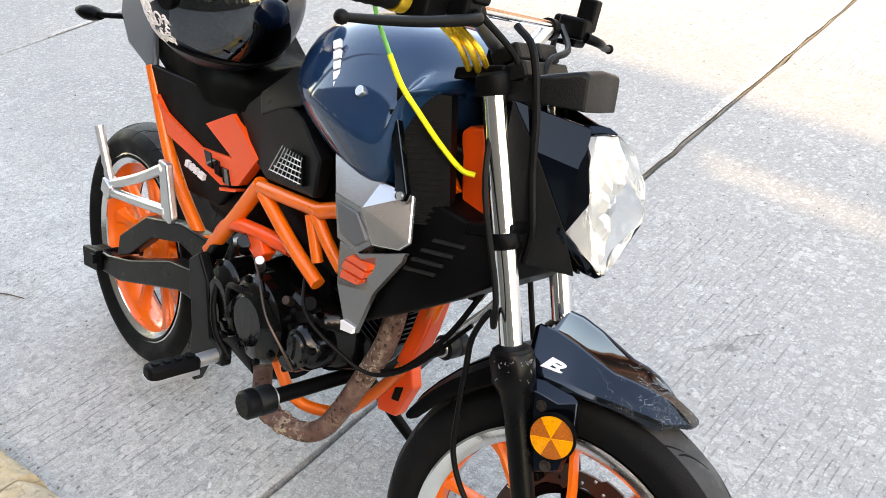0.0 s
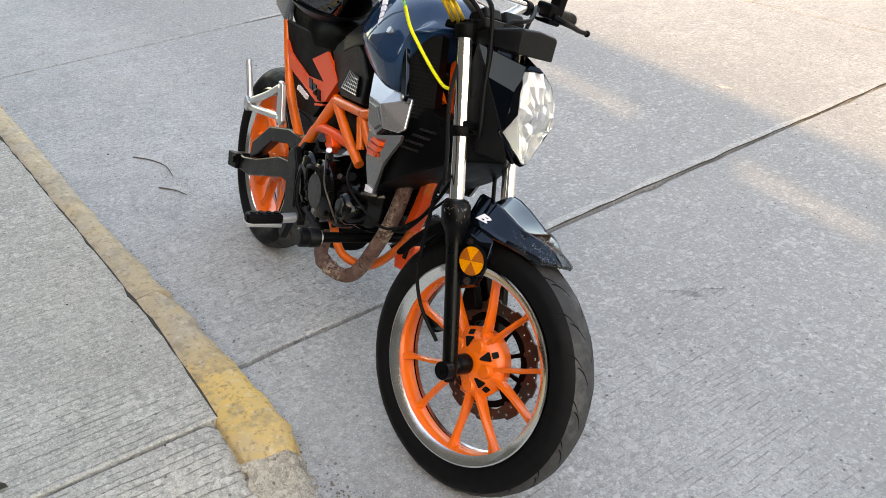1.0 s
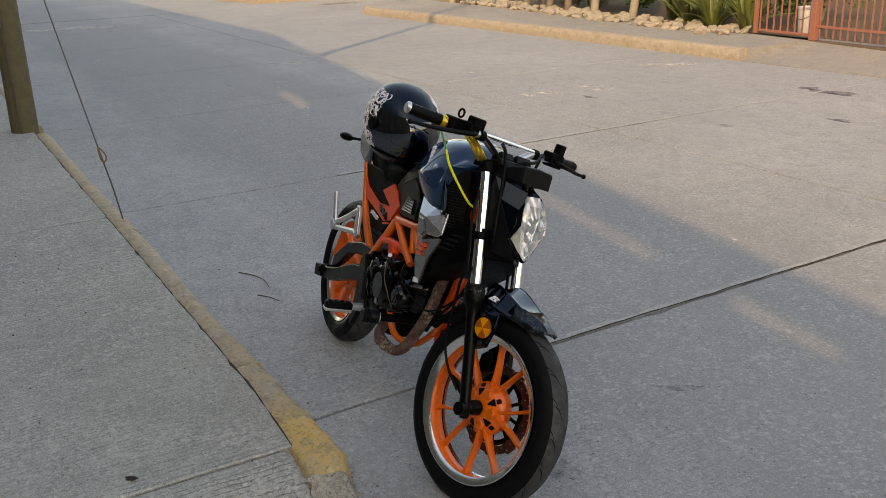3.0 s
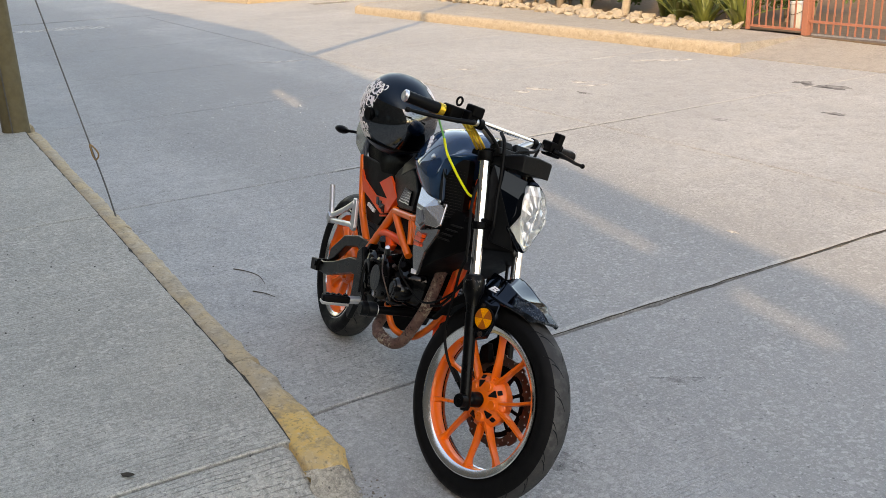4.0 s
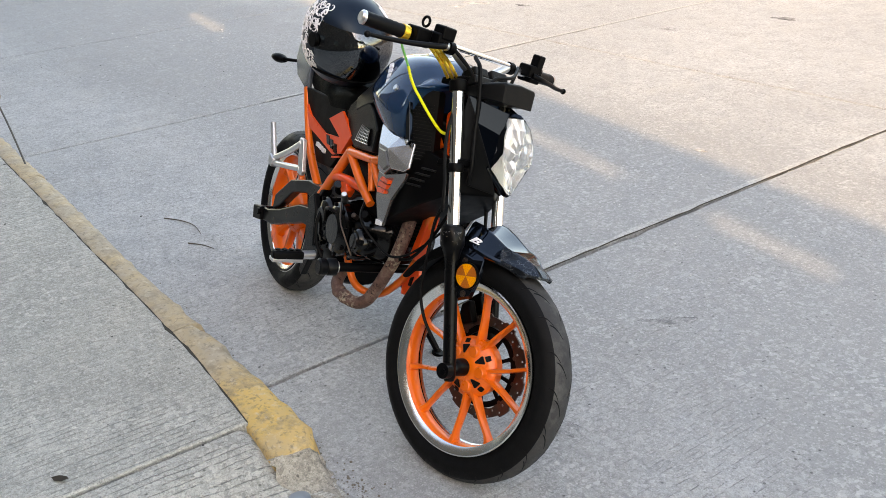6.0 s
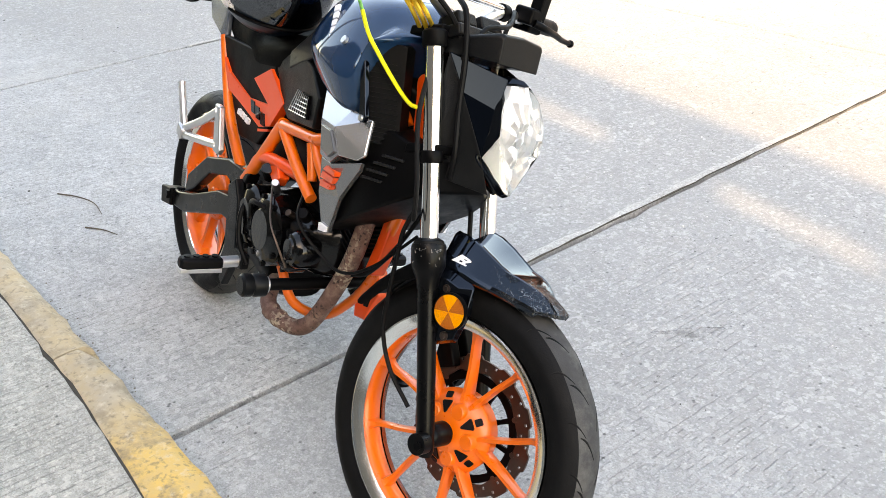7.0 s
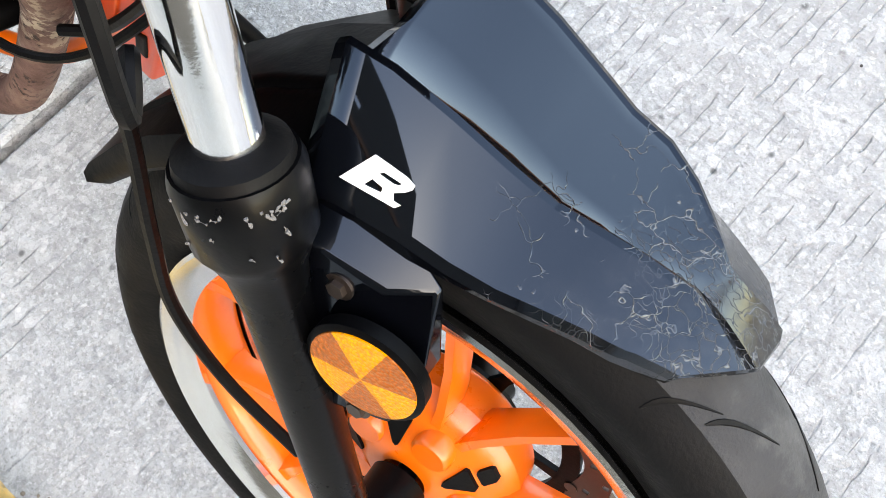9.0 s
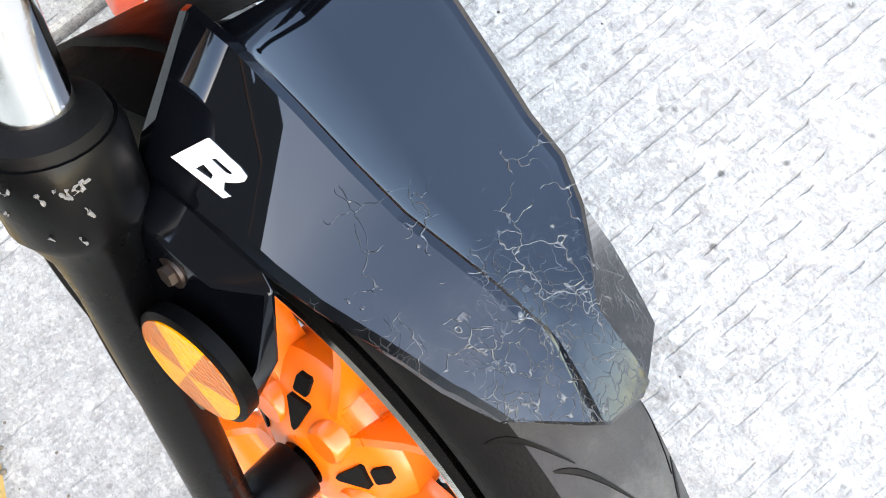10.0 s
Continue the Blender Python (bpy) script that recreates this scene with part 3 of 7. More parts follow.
kerb = tagged(new("kerb"), "worn concrete kerb with faded yellow paint on its near end", "kerb", kind="structure")
kerb.matrix_world = STREET
edges = [-0.10, 0.735, 1.74, 2.77, 3.80, 4.85, 6.04]
for k, (a, b) in enumerate(zip(edges, edges[1:])):
    ob = part("kerb_stone", kerb_block(a + 0.003, b - 0.003, 0.0925, k + 1), M["kerb_y"] if k == 0 else M["kerb"], kerb, angle=50)
    if k == 0:
        tagged(ob, "kerb stone with chipped yellow paint")
for a, b in ((6.42, 9.4), (9.41, 14.0)):
    part("kerb_stone", kerb_block(a, b, 0.1, int(a)), M["kerb"], kerb, angle=50)
part("kerb_stone", kerb_block(-10, -4.22, 0.1, 20), M["kerb"], kerb, angle=50)

# cap of a water valve set in the drive slab
bm = new_bm()
lathe(bm, [(0.0, 0.012), (0.022, 0.0115), (0.029, 0.009), (0.031, 0.0), (0.031, -0.02)], 28, axis="Z")
cap = part("valve_cap", bm, paint("dull_zinc", (0.34, 0.36, 0.37), 0.5, 0.7, vary=0.1, dirt=0.3), angle=50)
cap.matrix_world = Matrix.Translation(street(-0.213, -0.131, 0.012))
tagged(cap, "small round grey metal valve cap set in concrete", "valve cap")

# far side: kerb, pavement, drive
far_walk = tagged(new("far_pavement"), "sunlit far pavement with an old concrete kerb", "pavement", kind="structure")
far_walk.matrix_world = STREET


def far_strip(pts_in, pts_out, z, z_out=None):
    bm = new_bm()
    zo = z if z_out is None else z_out
    tops = [bm.verts.new((-u, v, z)) for u, v in pts_in] + [bm.verts.new((-u, v, zo)) for u, v in pts_out[::-1]]
    lows = [bm.verts.new((q.co.x, q.co.y, -0.12)) for q in tops]
    n = len(tops)
    bm.faces.new(tops)
    bm.faces.new(lows[::-1])
    for k in range(n):
        bm.faces.new((tops[k], tops[(k + 1) % n], lows[(k + 1) % n], lows[k]))
    return bm


FK = [(5.73, 7.96), (7.96, 7.88), (10.73, 7.77), (13.65, 7.62), (15.58, 7.57)]
part("paving", far_strip([(u, v + 0.14) for u, v in FK] + [(16.25, 8.02)], [(u, 9.40) for u, _ in FK] + [(16.4, 9.40)], 0.15), M["farwalk"], far_walk, smooth=False)
part("drive", far_strip([(-8.0, 8.2), (-1, 8.2), (4.0, 8.1), (5.73, 7.98)], [(-8.0, 9.4), (-1, 9.4), (4.0, 9.4), (5.73, 9.40)], 0.004, 0.16), M["farwalk"], far_walk, smooth=False)
far_kerb = tagged(new("far_kerb"), "old chipped concrete kerb in low sun", "kerb", kind="structure")
far_kerb.matrix_world = STREET


def kerb_run(a, b, seed, h=0.15):
    bm = new_bm()
    r = random.Random(seed)
    d = Vector((-(b[0] - a[0]), b[1] - a[1], 0))
    L = d.length
    d.normalize()
    nrm = Vector((-d.y, d.x, 0))
    if nrm.y < 0:
        nrm = -nrm
    n = max(4, int(L / 0.12))
    rings = []
    for k in range(n + 1):
        q = Vector((-a[0], a[1], 0)) + d * (L * k / n)
        e = 0.015 + r.uniform(0, 0.03)
        rings.append([q + nrm * w + Vector((0, 0, z)) for w, z in ((0.15, -0.05), (0.15, h), (0.05, h + r.uniform(-.004, .004)), (e, h + r.uniform(-.008, .003)), (r.uniform(-.01, .006), h - e), (-0.012 + r.uniform(-.008, .008), h * 0.4), (-0.02, -0.05))])
    loft(bm, rings)
    return bm


for k, (a, b) in enumerate(zip(FK, FK[1:])):
    part("kerb_stone", kerb_run(a, b, 40 + k), M["far_kerb"], far_kerb, angle=55)
part("kerb_stone", kerb_run((15.58, 7.57), (16.2, 7.97), 50), M["far_kerb"], far_kerb, angle=55)
part("kerb_stone", kerb_run((16.2, 7.97), (16.35, 13.5), 51), M["far_kerb"], far_kerb, angle=55)
part("kerb_stone", kerb_run((31.5, 5.0), (20.5, 6.98), 52), M["far_kerb"], far_kerb, angle=55)
part("kerb_stone", kerb_run((20.5, 6.98), (20.0, 14.0), 53, 0.17), M["kerb_y"], far_kerb, "sunlit kerb of the corner with yellow paint", angle=55)
part("paving", far_strip([(31.5, 5.15), (20.5, 7.13)], [(31.5, 9.0), (20.2, 14.0)], 0.15), M["farwalk"], far_walk, smooth=False)

# utility pole and its stay
M["pole"] = paint("weathered_pole_wood", (0.115, 0.088, 0.042), 0.9, vary=0.35, dirt=0.3, scale=18, bump=0.6, dust=(0.10, 0.09, 0.05))
M["wire"] = paint("galvanised_stay_wire", (0.12, 0.11, 0.10), 0.55, 0.7, vary=0.2)
base = street(6.23, -0.155, 0.0)
pole = tagged(new("utility_pole"), "weathered wooden utility pole standing at the kerb", "utility pole")
pole.matrix_world = Matrix.Translation(base)
bm = new_bm()
rings = []
r = random.Random(9)
for k in range(25):
    z = -0.05 + 9.0 * (k / 24) ** 1.5
    rings.append([((0.112 - 0.004 * z) * (1 + 0.025 * math.sin(5 * a + z)) * math.cos(a), (0.112 - 0.004 * z) * (1 + 0.02 * math.sin(7 * a + 2 * z)) * math.sin(a), z) for a in (2 * math.pi * j / 22 for j in range(22))])
loft(bm, rings)
part("shaft", bm, M["pole"], pole, angle=60)
bm = new_bm()
tube(bm, [(0.118 * math.cos(a), 0.118 * math.sin(a), z) for a, z in ((5.4, 0.02), (5.35, 0.5), (5.25, 1.0), (5.3, 2.0), (5.2, 4.0), (5.2, 7.5))], 0.006, 6)
part("ground_wire", bm, M["wire"], pole)

anchor = street(3.00, -0.02, 0.092)
stay = tagged(new("stay_wire"), "thin steel stay wire with a twisted loop above the kerb", "stay wire")
stay.matrix_world = Matrix.Translation(anchor)
top = base + V * -0.5 + Vector((0, 0, 5.4)) - anchor
bm = new_bm()
tube(bm, smooth_line([(0, 0, -0.05), top * 0.03, top * 0.06], 4), 0.0048, 8)
part("anchor_rod", bm, M["wire"], stay)
bm = new_bm()
tube(bm, [top * 0.055, top * 0.3, top * 0.6, top], 0.0045, 6)
part("strand", bm, M["wire"], stay)
bm = new_bm()
e = top * 0.058
tube(bm, smooth_line([e, e + Vector((0.018, 0.006, 0.02)), e + Vector((0.017, 0.006, 0.05)), e + top * 0.016, e + Vector((-0.018, -0.006, 0.05)), e + Vector((-0.017, 0, 0.02)), e], 5), 0.005, 7)
part("loop", bm, paint("rusty_loop", (0.28, 0.16, 0.06), 0.8, 0.3, vary=0.3), stay)

# ---- houses behind the camera, which shade the near half of the street ----
M["stucco"] = paint("brown_stucco", (0.07, 0.058, 0.048), 0.9, vary=0.1, dirt=0.1, scale=6, bump=0.3)
M["roof"] = paint("clay_roof", (0.30, 0.13, 0.07), 0.85, vary=0.2, scale=9, bump=0.4)
M["glass"] = paint("dark_window_glass", (0.03, 0.035, 0.04), 0.05, vary=0.1, bump=0.0)


# the eaves run at nine degrees to the kerb; local x is along the wall, towards the camera's end
EAVES = STREET @ Matrix.Translation((0, -4.57, 0)) @ Matrix.Rotation(math.atan(-0.16), 4, "Z")


def wall_box(ob, name, x0, x1, y0, y1, z0, z1, mat="stucco", bevel=0.0):
    bm = new_bm()
    box(bm, ((x0 + x1) / 2, (y0 + y1) / 2, (z0 + z1) / 2), (x1 - x0, y1 - y0, z1 - z0))
    return part(name, bm, M[mat], ob, bevel=bevel)


def house(m, x0, x1, h, label, slits=()):
    """A flat-roofed house; a thin parapet with narrow slits stands on its front edge up to the height h."""
    ob = tagged(new("house"), label, "house")
    ob.matrix_world = m
    deck = h - 1.5
    wall_box(ob, "wall", x0, x1, -7.0, -0.02, 0, deck - 0.12, bevel=0.02)
    wall_box(ob, "roof", x0 - 0.1, x1 + 0.1, -7.1, 0.0, deck - 0.12, deck, "roof", 0.02)
    z = deck
    for low, high, gaps in slits:
        wall_box(ob, "parapet", x0, x1, -0.05, -0.01, z, low)
        x = x0
        for a, b in gaps + [(x1, x1)]:
            if a > x:
                wall_box(ob, "parapet", x, a, -0.05, -0.01, low, high)
            x = b
        z = high
    wall_box(ob, "parapet", x0, x1, -0.05, -0.01, z, h)
    for k in range(int((x1 - x0) / 3)):
        x = x0 + 1.5 + 3 * k
        w = part("window", prism(new_bm(), [(x - 0.6, 1.0), (x + 0.6, 1.0), (x + 0.6, 2.2), (x - 0.6, 2.2)], -0.016, 0.05), M["stucco"], ob)
        part("pane", prism(new_bm(), [(x - 0.5, 1.1), (x + 0.5, 1.1), (x + 0.5, 2.1), (x - 0.5, 2.1)], 0.051, 0.06), M["glass"], w)
    return ob


house(EAVES, -6.9, 20.0, 7.05, "brown stucco house with a slit parapet along the pavement", [(5.87, 6.02, [(-1.4, -0.2)]), (6.525, 6.635, [(4.2, 5.7), (6.3, 7.0)])])
house(STREET @ Matrix.Translation((0, -3.75, 0)), -30.0, -5.6, 7.2, "second brown stucco house along the pavement")

# ---- motorcycle: its axes are x ahead, y to its left, z up, from the front axle ----
W0 = Vector((0.519, 2.108, 0.282))
BIKE = Matrix(((0.7775, 0.6031, 0.1783, W0.x), (-0.6289, 0.7457, 0.2201, W0.y), (-0.0003, -0.2833, 0.959, W0.z), (0, 0, 0, 1)))
FRONT = Matrix(((0.9144, 0.3244, 0.2422, W0.x), (-0.3921, 0.8585, 0.3305, W0.y), (-0.1007, -0.3971, 0.9122, W0.z), (0, 0, 0, 1)))
BASE = Vector((-0.66, 0.0, -0.29))
bike = tagged(new("motorcycle"), "black and orange naked motorcycle leaning on its stand by the kerb", "motorcycle")
bike.matrix_world = BIKE @ Matrix.Translation(BASE)
TO_B = Matrix.Translation(-BASE)                    # meshes given in bike axes
TO_F = Matrix.Translation(-BASE) @ BIKE.inverted() @ FRONT   # meshes given in the steered front's axes
REAR = (-1.335, 0.0, 0.0)


def bp(name, bm, material, parent=None, label="", **kw):
    return part(name, bm, material, parent or bike, label, m=TO_B, **kw)


def fp(name, bm, material, parent=None, label="", **kw):
    return part(name, bm, material, parent or bike, label, m=TO_F, **kw)


def tyre_mesh(R, half, bead):
    bm = new_bm()
    prof = []
    for k in range(33):
        a = math.pi * k / 32
        s = math.sin(a)
        h = s ** 0.75
        y = -math.copysign(half * min(1.0, abs(math.cos(a)) ** 0.92), math.cos(a))
        prof.append((bead + (R - bead) * h, y * (1 - 0.28 * max(0.0, 1 - h / 0.5) ** 1.3)))
    lathe(bm, prof, 96)
    for f in bm.faces:
        r = sum(math.hypot(v.co.x, v.co.z) for v in f.verts) / 4
        f.material_index = 1 if r > bead + (R - bead) * 0.80 else 0
    lathe(bm, [(bead, -half * 0.84), (bead - 0.006, -half * 0.78), (bead - 0.006, half * 0.78), (bead, half * 0.84)], 96)
    return bm


def groove_mesh(R, half, bead, count, seed):
    """Slanted sipes cut across the tread, as thin dark sunk strips."""
    bm = new_bm()
    def surf(a, q, lift):
        rr = bead + (R - bead) * max(0.0, math.cos(q)) ** 0.75 + lift
        return (rr * math.cos(a), math.copysign(half * abs(math.sin(q)) ** 0.92, q), rr * math.sin(a))
    for k in range(count):
        a0 = 2 * math.pi * k / count
        for side in (-1, 1):
            for q0, q1, da, w in ((0.10, 0.62, 0.13, 0.010), (0.42, 0.98, 0.10, 0.008)):
                n = 8
                off = 0.0 if side < 0 else math.pi / count
                prev = None
                for j in range(n + 1):
                    t = j / n
                    q = side * (q0 + (q1 - q0) * t)
                    a = a0 + off + (q0 * 0.4) + da * t + 0.03 * math.sin(3 * t)
                    ww = w * math.sin(math.pi * (0.08 + 0.84 * t))
                    row = [bm.verts.new(surf(a + s * ww, q, h)) for s, h in ((-1, -0.0002), (-0.7, 0.0006), (0.7, 0.0006), (1, -0.0002))]
                    if prev:
                        for i in range(3):
                            bm.faces.new((prev[i], prev[i + 1], row[i + 1], row[i]))
                    prev = row
    return bm


def rim_mesh(hw):
    """The orange barrel of a cast rim."""
    bm = new_bm()
    lathe(bm, [(0.2115, -hw + 0.0115), (0.2070, -hw + 0.0175), (0.2035, -0.014), (0.2020, 0.0), (0.2035, 0.014), (0.2070, hw - 0.0175), (0.2115, hw - 0.0115), (0.216, hw - 0.02), (0.209, 0.0), (0.216, -hw + 0.02)], 96, closed=True)
    return bm


def spoke_mesh(s, spread=17.0, w0=0.0068, dish=0.012):
    """One bent spoke of a pair; the pair's middle lies along x."""
    bm = new_bm()
    a1, a0 = radians(s * spread), radians(s * 8.0)
    rings = []
    for r, f, d, k in ((0.040, 0.0, 0.019, 1.5), (0.060, 0.16, 0.018, 1.2), (0.085, 0.36, 0.0165, 1.0), (0.13, 0.70, 0.0135, 0.95), (0.180, 1.0, 0.0120, 1.0), (0.193, 1.0, 0.0135, 1.35), (0.2065, 1.0, 0.018, 2.0)):
        a = a0 + (a1 - a0) * f
        c, n = Vector((math.cos(a), 0, math.sin(a))), Vector((-math.sin(a), 0, math.cos(a)))
        rings.append([c * r + n * (w0 * k * i) + Vector((0, d * j + dish * max(0.0, 1 - r / 0.19), 0)) for i, j in ((-1, -0.4), (-0.6, -1), (0.6, -1), (1, -0.4), (1, 0.4), (0.6, 1), (-0.6, 1), (-1, 0.4))])
    loft(bm, rings)
    return bm


def add_spokes(make, parent, tip0, spread, w0, dish=0.012):
    for s in (-1, 1):
        for k in range(5):
            bm = spoke_mesh(s, spread, w0, dish)
            bm.transform(Matrix.Rotation(-radians(tip0 + 72 * k), 4, "Y"))
            make("spoke", bm, M["orange"], parent)


def hub_mesh(tip0, hw, shift=0.0):
    """A conical hub."""
    bm = new_bm()
    lathe(bm, [(0.015, -hw), (0.025, -hw), (0.030, -hw + 0.003), (0.040, -hw + 0.009), (0.052, -hw + 0.017), (0.060, -hw + 0.025), (0.064, -hw + 0.034), (0.060, hw - 0.004), (0.05, hw + 0.006), (0.015, hw + 0.008)], 60)
    bm.transform(Matrix.Translation((0, shift, 0)) @ Matrix.Diagonal((1.28, 1, 1.28, 1)))
    return bm


def add_bosses(make, parent, tip0, hw, shift):
    """Five round bosses round the hub's mouth, sunk into its cone."""
    for k in range(5):
        a = radians(tip0 + 72 * k)
        c = Vector((math.cos(a), 0, math.sin(a)))
        bm = new_bm()
        tube(bm, [c * 0.038 + Vector((0, -hw + 0.001, 0)), c * 0.038 + Vector((0, -hw + 0.004, 0)), c * 0.038 + Vector((0, hw * 0.5, 0))], [0.0105, 0.0125, 0.0140], 18)
        bm.transform(Matrix.Translation((0, shift, 0)) @ Matrix.Diagonal((1.28, 1, 1.28, 1)))
        make("hub_boss", bm, M["orange"], parent)


def hub_holes(tip0, hw):
    """Dark three-cornered pockets between the spoke pairs, and rounder ones behind them."""
    bm = new_bm()
    for k in range(5):
        a = radians(tip0 + 36 + 72 * k)
        c, n = Vector((math.cos(a), 0, math.sin(a))), Vector((-math.sin(a), 0, math.cos(a)))
        for pts in ([(0.0295, 0.0, 0.0015), (0.0310, 0.0020, 0.0022), (0.0455, 0.0086, 0.0110), (0.0470, 0.0070, 0.0120), (0.0470, -0.0070, 0.0120), (0.0455, -0.0086, 0.0110), (0.0310, -0.0020, 0.0022)],
                    [(0.0505, 0.0040, 0.0145), (0.0515, 0.0055, 0.0150), (0.0575, 0.0055, 0.0205), (0.0590, 0.0040, 0.0215), (0.0590, -0.0040, 0.0215), (0.0575, -0.0055, 0.0205), (0.0515, -0.0055, 0.0150), (0.0505, -0.0040, 0.0145)]):
            lo = [bm.verts.new(c * r + n * t + Vector((0, -hw + y - 0.0012, 0))) for r, t, y in pts]
            hi = [bm.verts.new(c * r + n * t + Vector((0, -hw + y + 0.012, 0))) for r, t, y in pts]
            bm.faces.new(lo)
            bm.faces.new(hi[::-1])
            for i in range(len(pts)):
                bm.faces.new((lo[i], hi[i], hi[(i + 1) % len(pts)], lo[(i + 1) % len(pts)]))
    return bm


def lip_mesh(hw):
    bm = new_bm()
    for s in (-1, 1):
        lathe(bm, [(0.2305, s * (hw - 0.003)), (0.2315, s * hw), (0.228, s * (hw + 0.0015)), (0.2225, s * (hw - 0.0005)), (0.2150, s * (hw - 0.0040)), (0.2065, s * (hw - 0.0100)), (0.2090, s * (hw - 0.016)), (0.226, s * (hw - 0.012))], 96, closed=True)
    return bm


def disc_mesh(R, y, lobes=10):
    """A wavy brake disc with slots, holes shown as drilled pips, and carrier arms."""
    bm = new_bm()
    n = 160
    depths = (0.033, 0.0255, 0.0200, 0.0135, 0.0080, 0.0)
    side = []
    for yy in (-0.0025, 0.0025):
        rings = []
        for j, d in enumerate(depths):
            ring = []
            for k in range(n):
                a = 2 * math.pi * k / n
                wave = math.cos(lobes * a)
                rr = R - d - (0.006 if j == 5 and wave < 0.2 else 0.0) - (0.003 * wave if j == 0 else 0.0)
                ring.append(bm.verts.new((rr * math.cos(a), y + yy, rr * math.sin(a))))
            rings.append(ring)
        side.append(rings)

    def hole(j, k):
        return (j == 1 and k % 8 == 1) or (j == 3 and k % 8 == 5)
    for j in range(5):
        for k in range(n):
            q = (k + 1) % n
            loop = ((j, k), (j, q), (j + 1, q), (j + 1, k))
            if hole(j, k):
                for (ja, ka), (jb, kb) in zip(loop, loop[1:] + loop[:1]):
                    bm.faces.new((side[0][ja][ka], side[0][jb][kb], side[1][jb][kb], side[1][ja][ka]))
                continue
            bm.faces.new([side[0][ja][ka] for ja, ka in loop])
            bm.faces.new([side[1][ja][ka] for ja, ka in loop[::-1]])
    for j in (0, 5):
        for k in range(n):
            q = (k + 1) % n
            bm.faces.new((side[0][j][k], side[0][j][q], side[1][j][q], side[1][j][k]))
    bmesh.ops.recalc_face_normals(bm, faces=bm.faces)
    return bm


def add_disc_arms(make, parent, R, y, lobes=10):
    for k in range(lobes):
        bm = new_bm()
        a = 2 * math.pi * k / lobes
        c, t = Vector((math.cos(a), 0, math.sin(a))), Vector((-math.sin(a), 0, math.cos(a)))
        rings = [[c * r + t * (w * i) + Vector((0, y + 0.0025 * j, 0)) for i, j in ((-1, -1), (1, -1), (1, 1), (-1, 1))] for r, w in ((0.052, 0.008), (0.072, 0.0045), (R - 0.046, 0.0055))]
        loft(bm, rings)
        make("disc_arm", bm, M["matt"], parent)
        bm = new_bm()
        c = Vector((math.cos(a), 0, math.sin(a))) * (R - 0.034)
        disc(bm, 0.0055, y - 0.0035, y + 0.0035, 12, (c.x, 0, c.z))
        make("disc_bobbin", bm, M["disc"], parent)
    bm = new_bm()
    lathe(bm, [(R - 0.049, y - 0.0025), (R - 0.0335, y - 0.0025), (R - 0.0335, y + 0.0025), (R - 0.049, y + 0.0025)], 60, closed=True)
    make("carrier_ring", bm, M["matt"], parent)
    bm = new_bm()
    lathe(bm, [(0.040, y - 0.003), (0.056, y - 0.003), (0.056, y + 0.003), (0.040, y + 0.003)], 40, closed=True)
    make("disc_carrier", bm, M["matt"], parent)


# front wheel; its middle plane lies a little to the left of the axes' origin
TIP = 78.5
WHEEL = Matrix.Translation((-0.020, 0.026, 0.001))


def wp(name, bm, material, parent=None, label="", **kw):
    bm.transform(WHEEL)
    return fp(name, bm, material, parent, label, **kw)


def far_off(bm):
    """The tyre sits a little towards the far side of the rim's lip."""
    bm.transform(Matrix.Translation((0, 0.006, 0)))
    return bm


front_wheel = wp("front_wheel", rim_mesh(0.037), M["orange"], label="orange cast wheel with five pairs of spokes", bevel=0.0)
wp("tyre", far_off(tyre_mesh(0.3005, 0.0520, 0.2265)), [M["tyre"], M["tread"]], front_wheel, "dusty black road tyre")
tagged(wp("tread_pattern", far_off(groove_mesh(0.3005, 0.0520, 0.2265, 20, 1)), M["rubber"], front_wheel), kind="stuff")
add_spokes(wp, front_wheel, TIP, 17.0, 0.0058, 0.008)
lip = lip_mesh(0.042)
lip.transform(Matrix.Diagonal((0.987, 1, 0.987, 1)))
wp("rim_lip", lip, M["silver"], front_wheel, "polished bare metal rim lip")
HUB = 0.006
hub = wp("hub", hub_mesh(TIP, 0.034, HUB), M["orange"], front_wheel)
add_bosses(wp, hub, TIP, 0.034, HUB)
bm = hub_holes(TIP, 0.034)
bm.transform(Matrix.Translation((0, HUB, 0)) @ Matrix.Diagonal((1.28, 1, 1.28, 1)))
tagged(wp("hub_recess", bm, M["rubber"], front_wheel), kind="stuff")
bd = wp("brake_disc", disc_mesh(0.142, 0.052), M["disc"], front_wheel, "wavy drilled steel brake disc")
add_disc_arms(wp, bd, 0.142, 0.052)
bm = new_bm()
tube(bm, [(-0.020, -0.090, 0.001), (-0.020, 0.13, 0.001)], 0.0085, 16)
count = len(bm.verts)
lathe(bm, [(0.0085, -0.056), (0.0170, -0.056), (0.0205, -0.052), (0.0225, -0.036), (0.0235, -0.008), (0.0085, -0.004)], 28, closed=True)
bm.verts.ensure_lookup_table()
bmesh.ops.translate(bm, verts=bm.verts[count:], vec=(-0.020, 0, 0.001))
fp("axle", bm, M["leg"], front_wheel)

# fork
RAKE = -0.362


def leg(z, y, dx=0.0):
    return Vector((-0.014 + RAKE * z + dx, y + (0.011 - 0.028 * z + 0.006 * max(0.0, 1 - z / 0.25) if y < 0 else 0.0), z))


